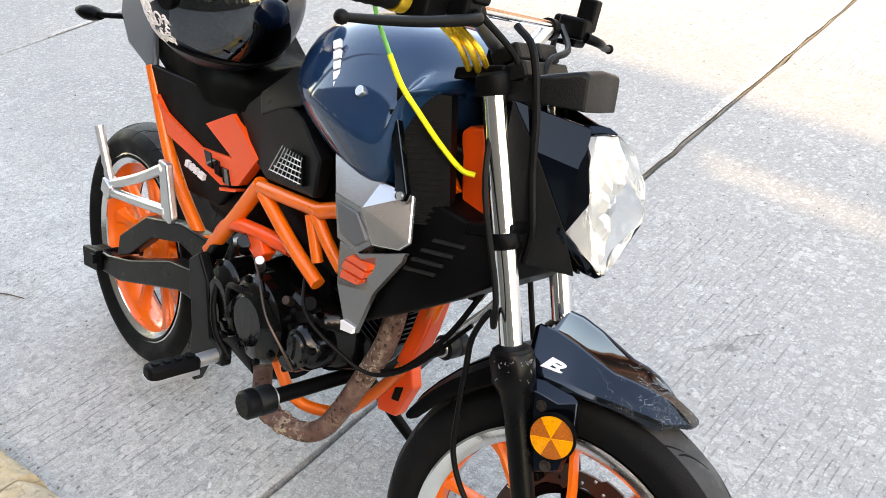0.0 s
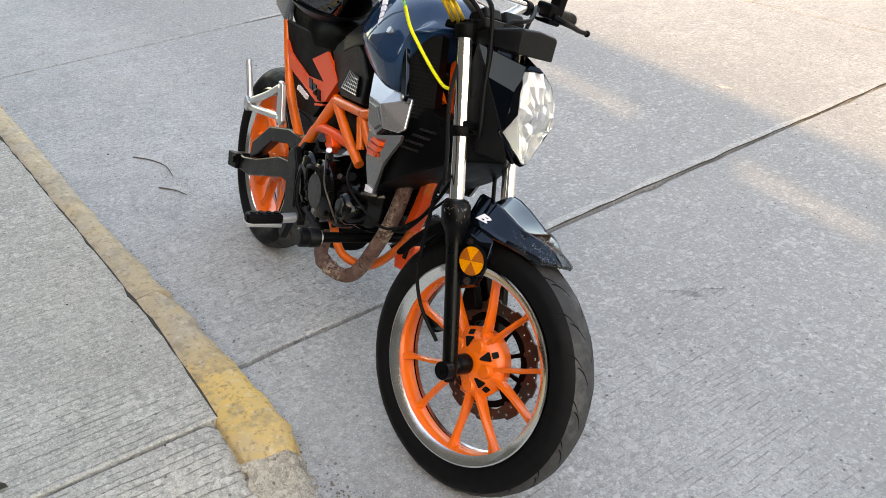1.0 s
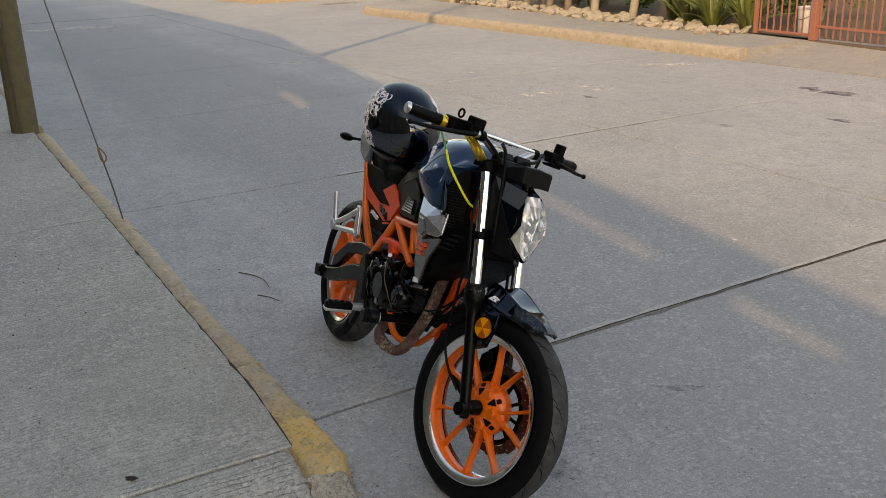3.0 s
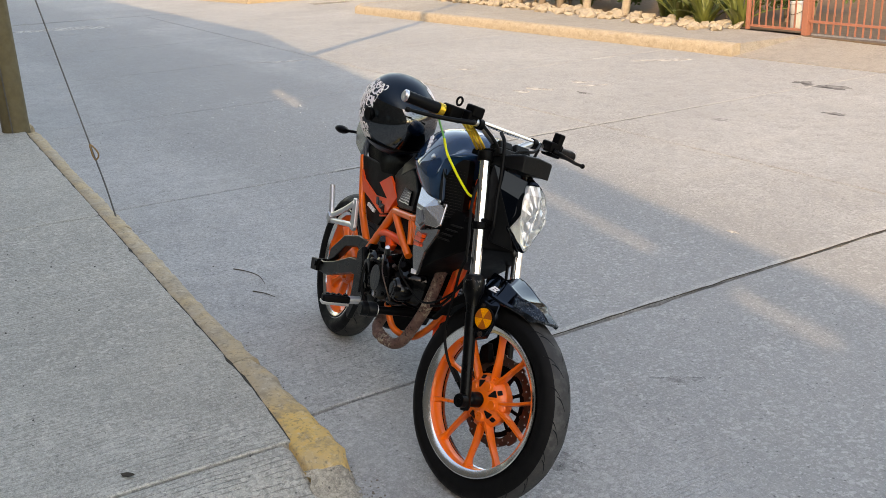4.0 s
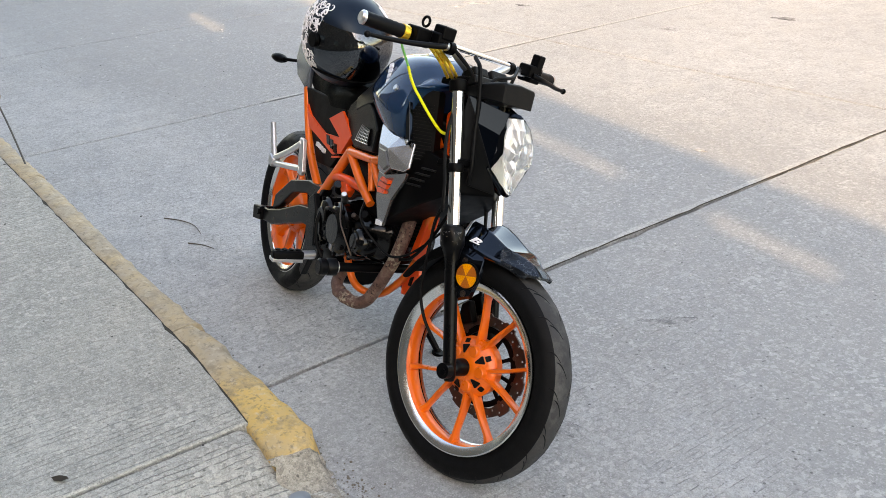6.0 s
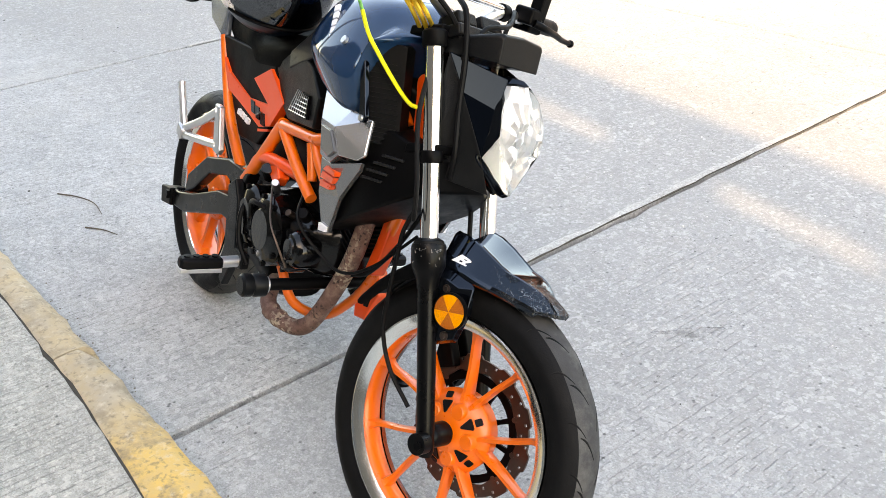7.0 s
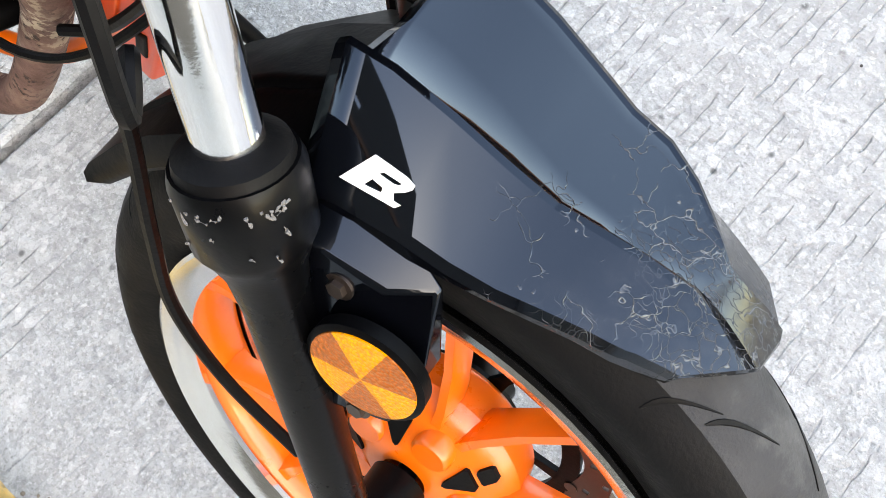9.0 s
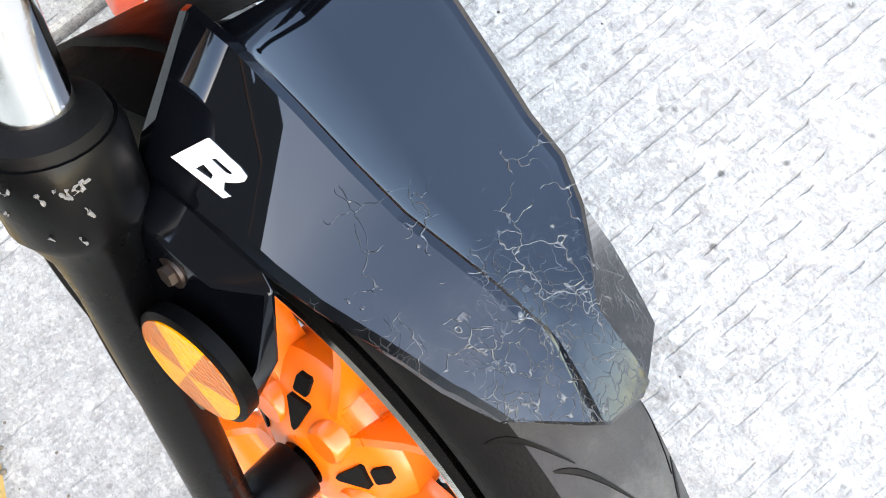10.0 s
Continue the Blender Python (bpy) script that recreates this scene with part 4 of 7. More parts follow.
for side in (-1, 1):
    y = -0.083 if side < 0 else 0.098
    name = "fork_leg"
    bm = new_bm()
    zs = [-0.028, -0.018, 0.03, 0.20, 0.25, 0.275, 0.290, 0.297, 0.330, 0.336]
    rs = [0.012, 0.0165, 0.0170, 0.0175, 0.0182, 0.0212, 0.0272, 0.0312, 0.0320, 0.0300]
    tube(bm, [leg(z, y) for z in zs], rs, 28)
    d = Vector((RAKE, 0, 1)).normalized()
    lug = leg(0.0, y)
    disc(bm, 0.020, y - 0.016, y + (0.006 if side < 0 else 0.016), 24, (lug.x + 0.006, 0, 0.0))
    lower = fp(name, bm, M["leg"], label="black lower fork leg with a scuffed collar")
    rr = random.Random(40 + side)
    bm = new_bm()
    e1 = Vector((0, side, 0))
    e2 = Vector((1, 0, -RAKE)).normalized()
    for k in range(22):
        a, z, da, dz = rr.uniform(-0.5, 1.5), rr.choice((0.327, 0.326, rr.uniform(0.302, 0.326))), rr.uniform(0.02, 0.16), rr.uniform(-0.007, 0.003)
        line = []
        for i in range(7):
            b = a + da * i / 6 + rr.uniform(-0.02, 0.02)
            line.append(leg(min(0.329, max(0.299, z + dz * i / 6)), y) + (e1 * math.cos(b) + e2 * math.sin(b)) * 0.0321)
        tube(bm, line, [rr.choice((0.0001, 0.0003, 0.0007, 0.0010)) for _ in range(7)], 5)
    tagged(fp("scuff", bm, M["scuff"], lower, "pale scuffs round the collar"), kind="stuff")
    bm = new_bm()
    tube(bm, [leg(z, y) for z in (0.335, 0.341, 0.346)], [0.0285, 0.0270, 0.0175], 28)
    fp("dust_seal", bm, M["rubber"], lower)
    bm = new_bm()
    tube(bm, [leg(z, y) for z in (0.30, 0.5, 0.69)], 0.0165, 28)
    fp("stanchion", bm, M["chrome"], lower, "chromed fork tube")
    bm = new_bm()
    tube(bm, [leg(z, y) for z in (0.471, 0.474, 0.489, 0.492)], [0.0195, 0.0210, 0.0210, 0.0195], 24)
    fp("lower_clamp", bm, M["matt"], lower)
    bm = new_bm()
    tube(bm, [leg(z, y) for z in (0.665, 0.668, 0.69, 0.694)], [0.0215, 0.0235, 0.0235, 0.019], 24)
    fp("upper_clamp", bm, M["matt"], lower)
    if side < 0:
        bm = new_bm()
        disc(bm, 0.008, y - 0.021, y - 0.014, 6, (lug.x + 0.012, 0, 0.0))
        tube(bm, [leg(-0.004, y - 0.022, 0.005), leg(-0.004, y - 0.016, 0.005)], 0.006, 10)
        fp("axle_bolt", bm, M["matt"], lower)
for z, th, dx in ((0.480, 0.018, -0.012), (0.68, 0.018, -0.012)):
    bm = new_bm()
    c = leg(z, 0)
    prism(bm, [(c.x - 0.06, c.z - th / 2), (c.x + 0.012, c.z - th / 2 + 0.02), (c.x + 0.012, c.z + th / 2 + 0.02), (c.x - 0.06, c.z + th / 2)], -0.095, 0.12)
    fp("triple_clamp", bm, M["matt"], bevel=0.004)
bm = new_bm()
tube(bm, [leg(0.49, 0, -0.045), leg(0.68, 0, -0.045)], 0.026, 20)
fp("steering_stem", bm, M["matt"])

# front mudguard
GY, GX, GZ = 0.027, -0.0215, 0.0
# angle, half width, radii of the edge, side, ridge and middle, ridge place, sweep of the sides behind the middle
GUARD = [(65.2, 0.0400, 0.3135, 0.3165, 0.3260, 0.3285, 0.42, 6.2), (65.7, 0.0425, 0.3085, 0.3175, 0.3285, 0.3312, 0.40, 6.0), (68.3, 0.0450, 0.3050, 0.3170, 0.3305, 0.3335, 0.36, 4.8),
         (71.2, 0.0478, 0.3030, 0.3160, 0.3330, 0.3350, 0.30, 3.3), (73.6, 0.0500, 0.3020, 0.3155, 0.3348, 0.3355, 0.25, 2.1), (75.2, 0.0520, 0.3020, 0.3145, 0.3362, 0.3342, 0.24, 1.3),
         (77.0, 0.0538, 0.3015, 0.3130, 0.3362, 0.3305, 0.26, 0.9), (80.0, 0.0570, 0.3010, 0.3115, 0.3357, 0.3280, 0.28, 0.5), (84.0, 0.0625, 0.3000, 0.3100, 0.3350, 0.3268, 0.31, 0.2),
         (88.4, 0.0680, 0.2995, 0.3085, 0.3345, 0.3262, 0.33, 0.0), (93.0, 0.0715, 0.2990, 0.3100, 0.3440, 0.3330, 0.37, 0.0), (98.0, 0.0740, 0.3000, 0.3160, 0.3585, 0.3450, 0.41, 0.0),
         (103.0, 0.0765, 0.3040, 0.3215, 0.3735, 0.3580, 0.438, 0.0), (106.8, 0.0775, 0.3060, 0.3250, 0.3810, 0.3655, 0.455, 0.0), (108.0, 0.0740, 0.3060, 0.3290, 0.3770, 0.3620, 0.455, 0.0)]


def guard_ring(a, w, r_edge, r_side, r_ridge, r_mid, wr=0.5, sweep=0.0, flare=False):
    """A section of the mudguard across the wheel; its sides lie the sweep's angle behind the middle."""
    d = max(0.0, r_ridge - r_mid)
    prof = [(-w, r_edge), (-w * 1.01, r_side - 0.006), (-w * 0.97, r_side), (-w * wr - 0.004, r_ridge - 0.0012), (-w * wr, r_ridge), (-w * wr + 0.0025, r_ridge - d * 0.2 - 0.0003), (-w * wr * 0.80, r_mid + d * 0.10), (-w * wr * 0.62, r_mid)]
    wf = wr + max(0.0, min(1.0, (a - 73.0) / 9.0)) * (0.76 - wr) if flare else wr
    prof += [(w * (wr * 0.62 - (wf - wr) * 0.45), r_mid), (w * (wf * 0.88 - (wf - wr) * 0.1), r_mid + d * 0.80), (w * wf - 0.0025, r_ridge - d * 0.1 - 0.0003), (w * wf, r_ridge), (w * wf + 0.003, r_ridge - 0.0012), (w * 0.97, r_side), (w * 1.01, r_side - 0.006), (w, r_edge)]

    def at(y, r):
        q = radians(a + sweep * (abs(y) / w) ** 1.3 * (1.0 if y < 0 else 0.45))
        return (r * math.cos(q) + GX, (y if y < 0 else y * 1.24) + GY, r * math.sin(q) + GZ)
    return [at(y, r) for y, r in prof] + [at(y * 0.94, r - 0.004) for y, r in prof[::-1]]


def flank(a, y, lift):
    """A point on the guard's right flank."""
    for g0, g1 in zip(GUARD, GUARD[1:]):
        if g0[0] <= a <= g1[0]:
            t = (a - g0[0]) / (g1[0] - g0[0])
            w, r_side, r_ridge, wr = (g0[i] + (g1[i] - g0[i]) * t for i in (1, 3, 4, 6))
    f = (GY - y - w * wr - 0.004) / (w * 0.97 - w * wr - 0.004)
    r = r_ridge - 0.0012 + (r_side - r_ridge + 0.0012) * f
    q = radians(a)
    return Vector((r * math.cos(q) + GX, y, r * math.sin(q) + GZ)) + Vector((math.cos(q) * 0.66, -0.75, math.sin(q) * 0.66)) * lift


def sheet(rings, mat=0):
    bm = new_bm()
    loft(bm, rings, mat=mat)
    return bm


guard = fp("front_mudguard", sheet([guard_ring(*g, True) for g in GUARD]), M["guard"], label="gloss black front mudguard with crazed scratches", angle=14)
fp("rear_flap", sheet([
    guard_ring(106, 0.066, 0.304, 0.335, 0.350, 0.352, 0.5),
    guard_ring(118, 0.066, 0.300, 0.326, 0.334, 0.338, 0.5),
    guard_ring(132, 0.064, 0.298, 0.318, 0.325, 0.328, 0.5),
    guard_ring(140, 0.061, 0.298, 0.316, 0.322, 0.325, 0.5),
    guard_ring(146, 0.058, 0.300, 0.315, 0.321, 0.324, 0.5, 4.0),
    guard_ring(149, 0.060, 0.306, 0.313, 0.319, 0.322, 0.5, 3.0)]), M["matt"], guard, "matt black rear half of the mudguard", angle=40)
for side in (-1, 1):
    bm = new_bm()
    inner = [(-0.122, 0.048, 0.302), (-0.088, 0.045, 0.3075), (-0.049, 0.0415, 0.3005), (-0.034, 0.044, 0.2925), (-0.020, 0.050, 0.250), (-0.026, 0.055, 0.190), (-0.074, 0.055, 0.162)]
    outer = [(-0.112, 0.066, 0.289), (-0.086, 0.064, 0.288), (-0.058, 0.060, 0.2835), (-0.0365, 0.047, 0.2905), (-0.024, 0.063, 0.252), (-0.028, 0.071, 0.196), (-0.074, 0.074, 0.172)]
    loft(bm, [[(x, -y if side < 0 else y + 0.014, z) for x, y, z in ring] for ring in (inner, outer)])
    br = fp("bracket", bm, M["gloss"], guard, bevel=0.003)
    for bx, bz in ((-0.079, 0.272), (-0.0465, 0.195)):
        bm = new_bm()
        out = 0.0655 if bz > 0.25 else 0.0735
        disc(bm, 0.0085, side * (out - 0.008), side * out, 16, (bx, 0, bz))
        disc(bm, 0.0055, side * out, side * (out + 0.0035), 6, (bx, 0, bz))
        fp("bolt", bm, M["disc"], br)
    bm = new_bm()
    rot = Euler((0, 0, radians(-5 * side))).to_matrix()
    shell = bmesh.new()
    lathe(shell, [(0.0, side * 0.002), (0.034, side * 0.002), (0.0345, side * 0.010), (0.0315, side * 0.0115), (0.0, side * 0.0115)], 40)
    shell.transform(Matrix.Translation((-0.047, -0.070 if side < 0 else 0.084, 0.243)) @ rot.to_4x4())
    rf = fp("reflector", shell, M["matt"], guard, "round amber reflector on the fork")
    # one amber lens: its prisms' bright and dim glints are put into two colours
    for mat, odd in (("amber", 0), ("amber_dim", 1)):
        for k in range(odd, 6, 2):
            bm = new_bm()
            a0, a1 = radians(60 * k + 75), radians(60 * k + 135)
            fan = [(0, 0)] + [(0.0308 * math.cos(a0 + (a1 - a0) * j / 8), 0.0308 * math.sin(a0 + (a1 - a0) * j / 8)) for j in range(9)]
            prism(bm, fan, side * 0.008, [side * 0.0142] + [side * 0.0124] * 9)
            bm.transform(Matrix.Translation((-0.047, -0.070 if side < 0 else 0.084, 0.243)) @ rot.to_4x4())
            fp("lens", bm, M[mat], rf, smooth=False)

# white emblem on the mudguard's right flank, by angle and y
def sticker(points, lift=0.0016):
    bm = new_bm()
    lo = [bm.verts.new(flank(q, y, -0.004)) for q, y in points]
    hi = [bm.verts.new(flank(q, y, lift)) for q, y in points]
    bm.faces.new(hi)
    bm.faces.new(lo[::-1])
    for k in range(len(points)):
        bm.faces.new((lo[k], lo[(k + 1) % len(points)], hi[(k + 1) % len(points)], hi[k]))
    return bm


emblem = fp("emblem", sticker([(104.28, -0.0437), (102.05, -0.032), (100.31, -0.0311), (100.91, -0.0343), (101.3, -0.0357), (101.64, -0.0382), (102.17, -0.0412)]), M["white"], guard, "small white angular emblem", smooth=False)
fp("emblem_stem", sticker([(104.28, -0.0437), (102.17, -0.0412), (100.52, -0.0397), (99.42, -0.0392), (98.69, -0.0388), (99.08, -0.0408)], 0.0015), M["white"], emblem, smooth=False)
fp("emblem_bar", sticker([(101.64, -0.0382), (101.3, -0.0357), (99.9, -0.0351), (99.4, -0.0342), (99.64, -0.0374), (99.42, -0.0392), (100.52, -0.0397), (100.55, -0.0382)], 0.0017), M["white"], emblem, smooth=False)
fp("emblem_bow", sticker([(100.91, -0.0343), (100.31, -0.0311), (99.14, -0.0306), (98.38, -0.031), (98.4, -0.0328), (98.84, -0.0349), (99.64, -0.0374), (99.4, -0.0342), (99.28, -0.0333)], 0.0018), M["white"], emblem, smooth=False)

# brake hose and speedometer cable along the right leg
bm = new_bm()
tube(bm, smooth_line([(-0.26, -0.07, 0.70), (-0.225, -0.115, 0.56), (-0.165, -0.128, 0.43), (-0.155, -0.122, 0.375), (-0.172, -0.104, 0.385), (-0.196, -0.087, 0.335), (-0.197, -0.080, 0.285), (-0.194, -0.074, 0.215), (-0.186, -0.066, 0.140), (-0.150, -0.056, 0.075), (-0.088, -0.045, 0.024)], 7), 0.0045, 8)
fp("speedometer_cable", bm, M["rubber"])
bm = new_bm()
tube(bm, smooth_line([(-0.30, 0.16, 0.75), (-0.28, 0.12, 0.62), (-0.24, 0.125, 0.45), (-0.19, 0.125, 0.30), (-0.12, 0.10, 0.16)], 6), 0.005, 8)
fp("brake_hose", bm, M["rubber"])
bm = new_bm()
prism(bm, [(-0.075, 0.10), (-0.125, 0.17), (-0.155, 0.14), (-0.15, 0.06), (-0.10, 0.04)], 0.094, 0.125)
prism(bm, [(-0.085, 0.10), (-0.12, 0.15), (-0.14, 0.13), (-0.135, 0.07)], 0.055, 0.082)
fp("brake_caliper", bm, M["matt"], bevel=0.005)

# headlamp: a narrow wedge with a bowed crest
LY = 0.015
CREST = ((0.43, -0.082), (0.456, -0.068), (0.500, -0.055), (0.556, -0.037), (0.593, -0.048), (0.630, -0.073), (0.655, -0.108), (0.69, -0.160))


def crest(z):
    for (z0, x0), (z1, x1) in zip(CREST, CREST[1:]):
        if z <= z1:
            return x0 + (x1 - x0) * max(0.0, (z - z0) / (z1 - z0))
    return CREST[-1][1]


def lamp_outline(k):
    pts = [(-0.026, 0.648), (-0.012, 0.655), (0.0, 0.657), (0.012, 0.655), (0.026, 0.648), (0.034, 0.600), (0.0335, 0.560), (0.036, 0.512), (0.019, 0.484), (0.006, 0.465), (0.0, 0.462), (-0.006, 0.465), (-0.019, 0.484), (-0.036, 0.512), (-0.0335, 0.560), (-0.034, 0.600)]
    return [(y * k, 0.556 + (z - 0.562) * k) for y, z in pts]


def lamp_pt(y, z, out):
    return (crest(z) + out - 2.1 * (y * y / (abs(y) + 0.006)) - 0.2 * abs(y), LY + y, z)


bm = new_bm()
loft(bm, [[lamp_pt(y, z, out) for y, z in lamp_outline(k)] for k, out in ((0.5, -0.12), (0.95, -0.06), (1.07, -0.022), (1.07, -0.010), (1.01, -0.004), (0.98, -0.012), (0.5, -0.075))])
lamp = fp("headlamp", bm, M["gloss"], label="faceted headlamp with a clear lens in a black shell", angle=25)
bm = new_bm()
loft(bm, [[lamp_pt(y, z, o) for y, z in lamp_outline(k)] for k, o in ((1.0, -0.008), (0.985, -0.002), (0.80, 0.0), (0.45, 0.0), (0.12, 0.0))])
fp("lens", bm, M["lens"], lamp, "clear plastic lens", angle=40)
bm = new_bm()
rings = []
for k, o in ((0.97, -0.008), (0.86, -0.017), (0.70, -0.020), (0.52, -0.030), (0.36, -0.032), (0.18, -0.044)):
    ol = lamp_outline(k)
    fine = []
    for i, (y, z) in enumerate(ol):
        y2, z2 = ol[(i + 1) % len(ol)]
        for f in (0.0, 0.5):
            fine.append(lamp_pt(y + (y2 - y) * f, z + (z2 - z) * f, o + (0.0012 if f else -0.0010)))
    rings.append(fine)
loft(bm, rings)
fp("bowl", bm, M["bowl"], lamp, "bright faceted reflector bowl", angle=8)
bm = new_bm()
lathe(bm, [(0.0, 0.018), (0.009, 0.018), (0.011, 0.010), (0.014, 0.0), (0.0, -0.004)], 20, axis="X")
bm.transform(Matrix.Translation((-0.105, LY, 0.552)))
fp("bulb", bm, M["alloy"], lamp)


def folded(points, faces, thick=(-0.004, 0.006, 0.0)):
    """Flat facets between named points, backed by the same facets a little further in."""
    bm = new_bm()
    vs = {k: bm.verts.new(p) for k, p in points.items()}
    inn = {k: bm.verts.new(Vector(p) + Vector(thick)) for k, p in points.items()}
    count = {}
    for f in faces:
        bm.faces.new([vs[k] for k in f])
        bm.faces.new([inn[k] for k in f[::-1]])
        for i in range(len(f)):
            e = (f[i], f[(i + 1) % len(f)])
            count[frozenset(e)] = count.get(frozenset(e), []) + [e]
    for es in count.values():
        if len(es) == 1:
            p, q = es[0]
            bm.faces.new((vs[p], inn[p], inn[q], vs[q]))
    return bm


SIDE = {"A": (-0.136, -0.011, 0.652), "B": (-0.132, -0.018, 0.594), "C": (-0.131, -0.022, 0.508), "D": (-0.188, -0.059, 0.607), "E": (-0.235, -0.071, 0.666), "F": (-0.222, -0.075, 0.494), "G": (-0.165, -0.037, 0.446), "H": (-0.108, 0.003, 0.444), "I": (-0.210, -0.067, 0.454)}
for side in (-1, 1):
    pts = {k: (x, y if side < 0 else 2 * LY - y, z) for k, (x, y, z) in SIDE.items()}
    th = (-0.004, -0.006 * side, 0.0)
    used = lambda names: {k: pts[k] for k in names}
    up = fp("side_panel", folded(used("ABCDE"), ["ABDE", "BCD"], th), M["cheek"], lamp, "gloss black cheek of the headlamp", smooth=False, bevel=0.0015)
    fp("lower_cheek", folded(used("DCHGIFE"), ["DCHG", "DGIF", "EDF"], th), M["plastic"], lamp, smooth=False, bevel=0.0015)

# fly screen above the lamp
bm = new_bm()
def screen(x, z, w, th):
    return [(x, 0.02 - w, z), (x, 0.02 - w * 0.92, z + 0.006), (x, 0.02, z + 0.010), (x, 0.02 + w * 0.92, z + 0.006), (x, 0.02 + w, z), (x + 0.006, 0.02 + w * 0.97, z - th), (x + 0.010, 0.02, z - th), (x + 0.006, 0.02 - w * 0.97, z - th)]
loft(bm, [screen(-0.285, 0.668, 0.090, 0.014), screen(-0.262, 0.680, 0.094, 0.022), screen(-0.195, 0.706, 0.082, 0.036), screen(-0.158, 0.719, 0.066, 0.046), screen(-0.150, 0.716, 0.062, 0.044)])
fp("fly_screen", bm, M["plastic"], label="grained black plastic fly screen", bevel=0.003, angle=30)
bm = new_bm()
box(bm, (-0.240, 0.0, 0.704), (0.03, 0.15, 0.024), Euler((0, radians(-30), 0)).to_matrix())
box(bm, (-0.270, -0.030, 0.718), (0.045, 0.055, 0.026), Euler((0, radians(-35), 0)).to_matrix())
box(bm, (-0.270, 0.045, 0.720), (0.045, 0.065, 0.028), Euler((0, radians(-35), 0)).to_matrix())
fp("instrument_pod", bm, M["plastic"], bevel=0.005)

# handlebar
def bar(y):
    s = abs(y)
    x = -0.284 - 0.02 * (s / 0.2) if s < 0.2 else -0.304 - 0.22 * (s - 0.2)
    z = 0.722 + 0.040 * min(1.0, max(0.0, (s - 0.04) / 0.09)) + 0.02 * max(0, s - 0.2)
    return Vector((x, y * 0.92, z))


bm = new_bm()
tube(bm, smooth_line([bar(y) for y in (-0.41, -0.32, -0.24, -0.18, -0.13, -0.09, -0.04, 0.0, 0.04, 0.09, 0.13, 0.18, 0.24, 0.32, 0.41)], 4), 0.0115, 18)
handlebar = fp("handlebar", bm, M["alloy"], label="bare metal handlebar with a cross brace")
bm = new_bm()
tube(bm, [bar(-0.135) + Vector((0.004, 0, 0.006)), bar(0.135) + Vector((0.004, 0, 0.006))], 0.0068, 14)
fp("cross_brace", bm, M["chrome"], handlebar)
for y in (-0.135, 0.135):
    bm = new_bm()
    disc(bm, 0.017, y * 0.92 - 0.010, y * 0.92 + 0.010, 18, (bar(y).x, 0, bar(y).z))
    fp("brace_clamp", bm, M["matt"], handlebar, bevel=0.002)
for y in (-0.035, 0.035):
    bm = new_bm()
    box(bm, bar(y) + Vector((0, 0, -0.02)), (0.035, 0.026, 0.06))
    fp("riser", bm, M["matt"], handlebar, bevel=0.004)
for side in (-1, 1):
    bm = new_bm()
    n = 14
    pts = [bar(side * (0.297 + 0.115 * k / n)) for k in range(n + 1)]
    tube(bm, pts, [0.0165 + (0.0012 if k % 2 else 0) for k in range(n + 1)], 20)
    g = fp("grip", bm, M["rubber"], handlebar, "black rubber grip")
    bm = new_bm()
    tube(bm, [bar(side * 0.411), bar(side * 0.417), bar(side * 0.422)], [0.0175, 0.0175, 0.013], 20)
    fp("bar_end", bm, M["alloy"], g)
    bm = new_bm()
    tube(bm, [bar(side * 0.280), bar(side * 0.298)], [0.019, 0.019], 20)
    fp("collar", bm, M["gold"] if side < 0 else M["rubber"], g, "gold anodised collar" if side < 0 else "")
    bm = new_bm()
    box(bm, bar(side * 0.252) + Vector((0.006, 0, 0.002)), (0.048, 0.050, 0.046))
    box(bm, bar(side * 0.205) + Vector((0.022, 0, 0.010)), (0.048, 0.04, 0.034))
    if side < 0:
        box(bm, bar(side * 0.195) + Vector((0.028, 0.0, 0.030)), (0.040, 0.046, 0.034))
    fp("switch_housing", bm, M["matt"], handlebar, bevel=0.006)
    if side < 0:
        bm = new_bm()
        ringc = bar(-0.235) + Vector((0.0, 0, 0.042))
        tube(bm, [ringc + Vector((0.012 * math.cos(a), 0, 0.012 * math.sin(a))) for a in (2 * math.pi * k / 18 for k in range(19))], 0.0035, 8)
        fp("mirror_mount", bm, M["matt"], handlebar)
    else:
        bm = new_bm()
        box(bm, bar(0.20) + Vector((0.03, 0.02, 0.034)), (0.03, 0.025, 0.05))
        fp("mirror_mount", bm, M["matt"], handlebar, bevel=0.004)
    lv = [bar(side * 0.20) + Vector((0.045, 0, 0.0)), bar(side * 0.225) + Vector((0.062, 0, -0.004)), bar(side * 0.30) + Vector((0.062, 0, -0.010)), bar(side * 0.36) + Vector((0.058, 0, -0.016)), bar(side * 0.415) + Vector((0.060, 0, -0.018))]
    if side < 0:
        lv[2:] = [bar(-0.30) + Vector((0.062, 0, -0.018)), bar(-0.37) + Vector((0.058, 0, -0.028)), bar(-0.435) + Vector((0.058, 0, -0.034))]
    bm = new_bm()
    line = smooth_line(lv, 5)
    tube(bm, line, [0.0085 - 0.0035 * k / (len(line) - 1) for k in range(len(line))], 12)
    bmesh.ops.create_uvsphere(bm, u_segments=14, v_segments=10, radius=0.0085, matrix=Matrix.Translation(lv[-1]))
    fp("lever", bm, M["matt"] if side > 0 else M["rubber"], handlebar, "black control lever with a ball end")


def cable(pts, r, mat, name="cable", label="", front=True):
    bm = new_bm()
    tube(bm, smooth_line(pts, 7), r, 8)
    (fp if front else bp)(name, bm, M[mat], bike, label)


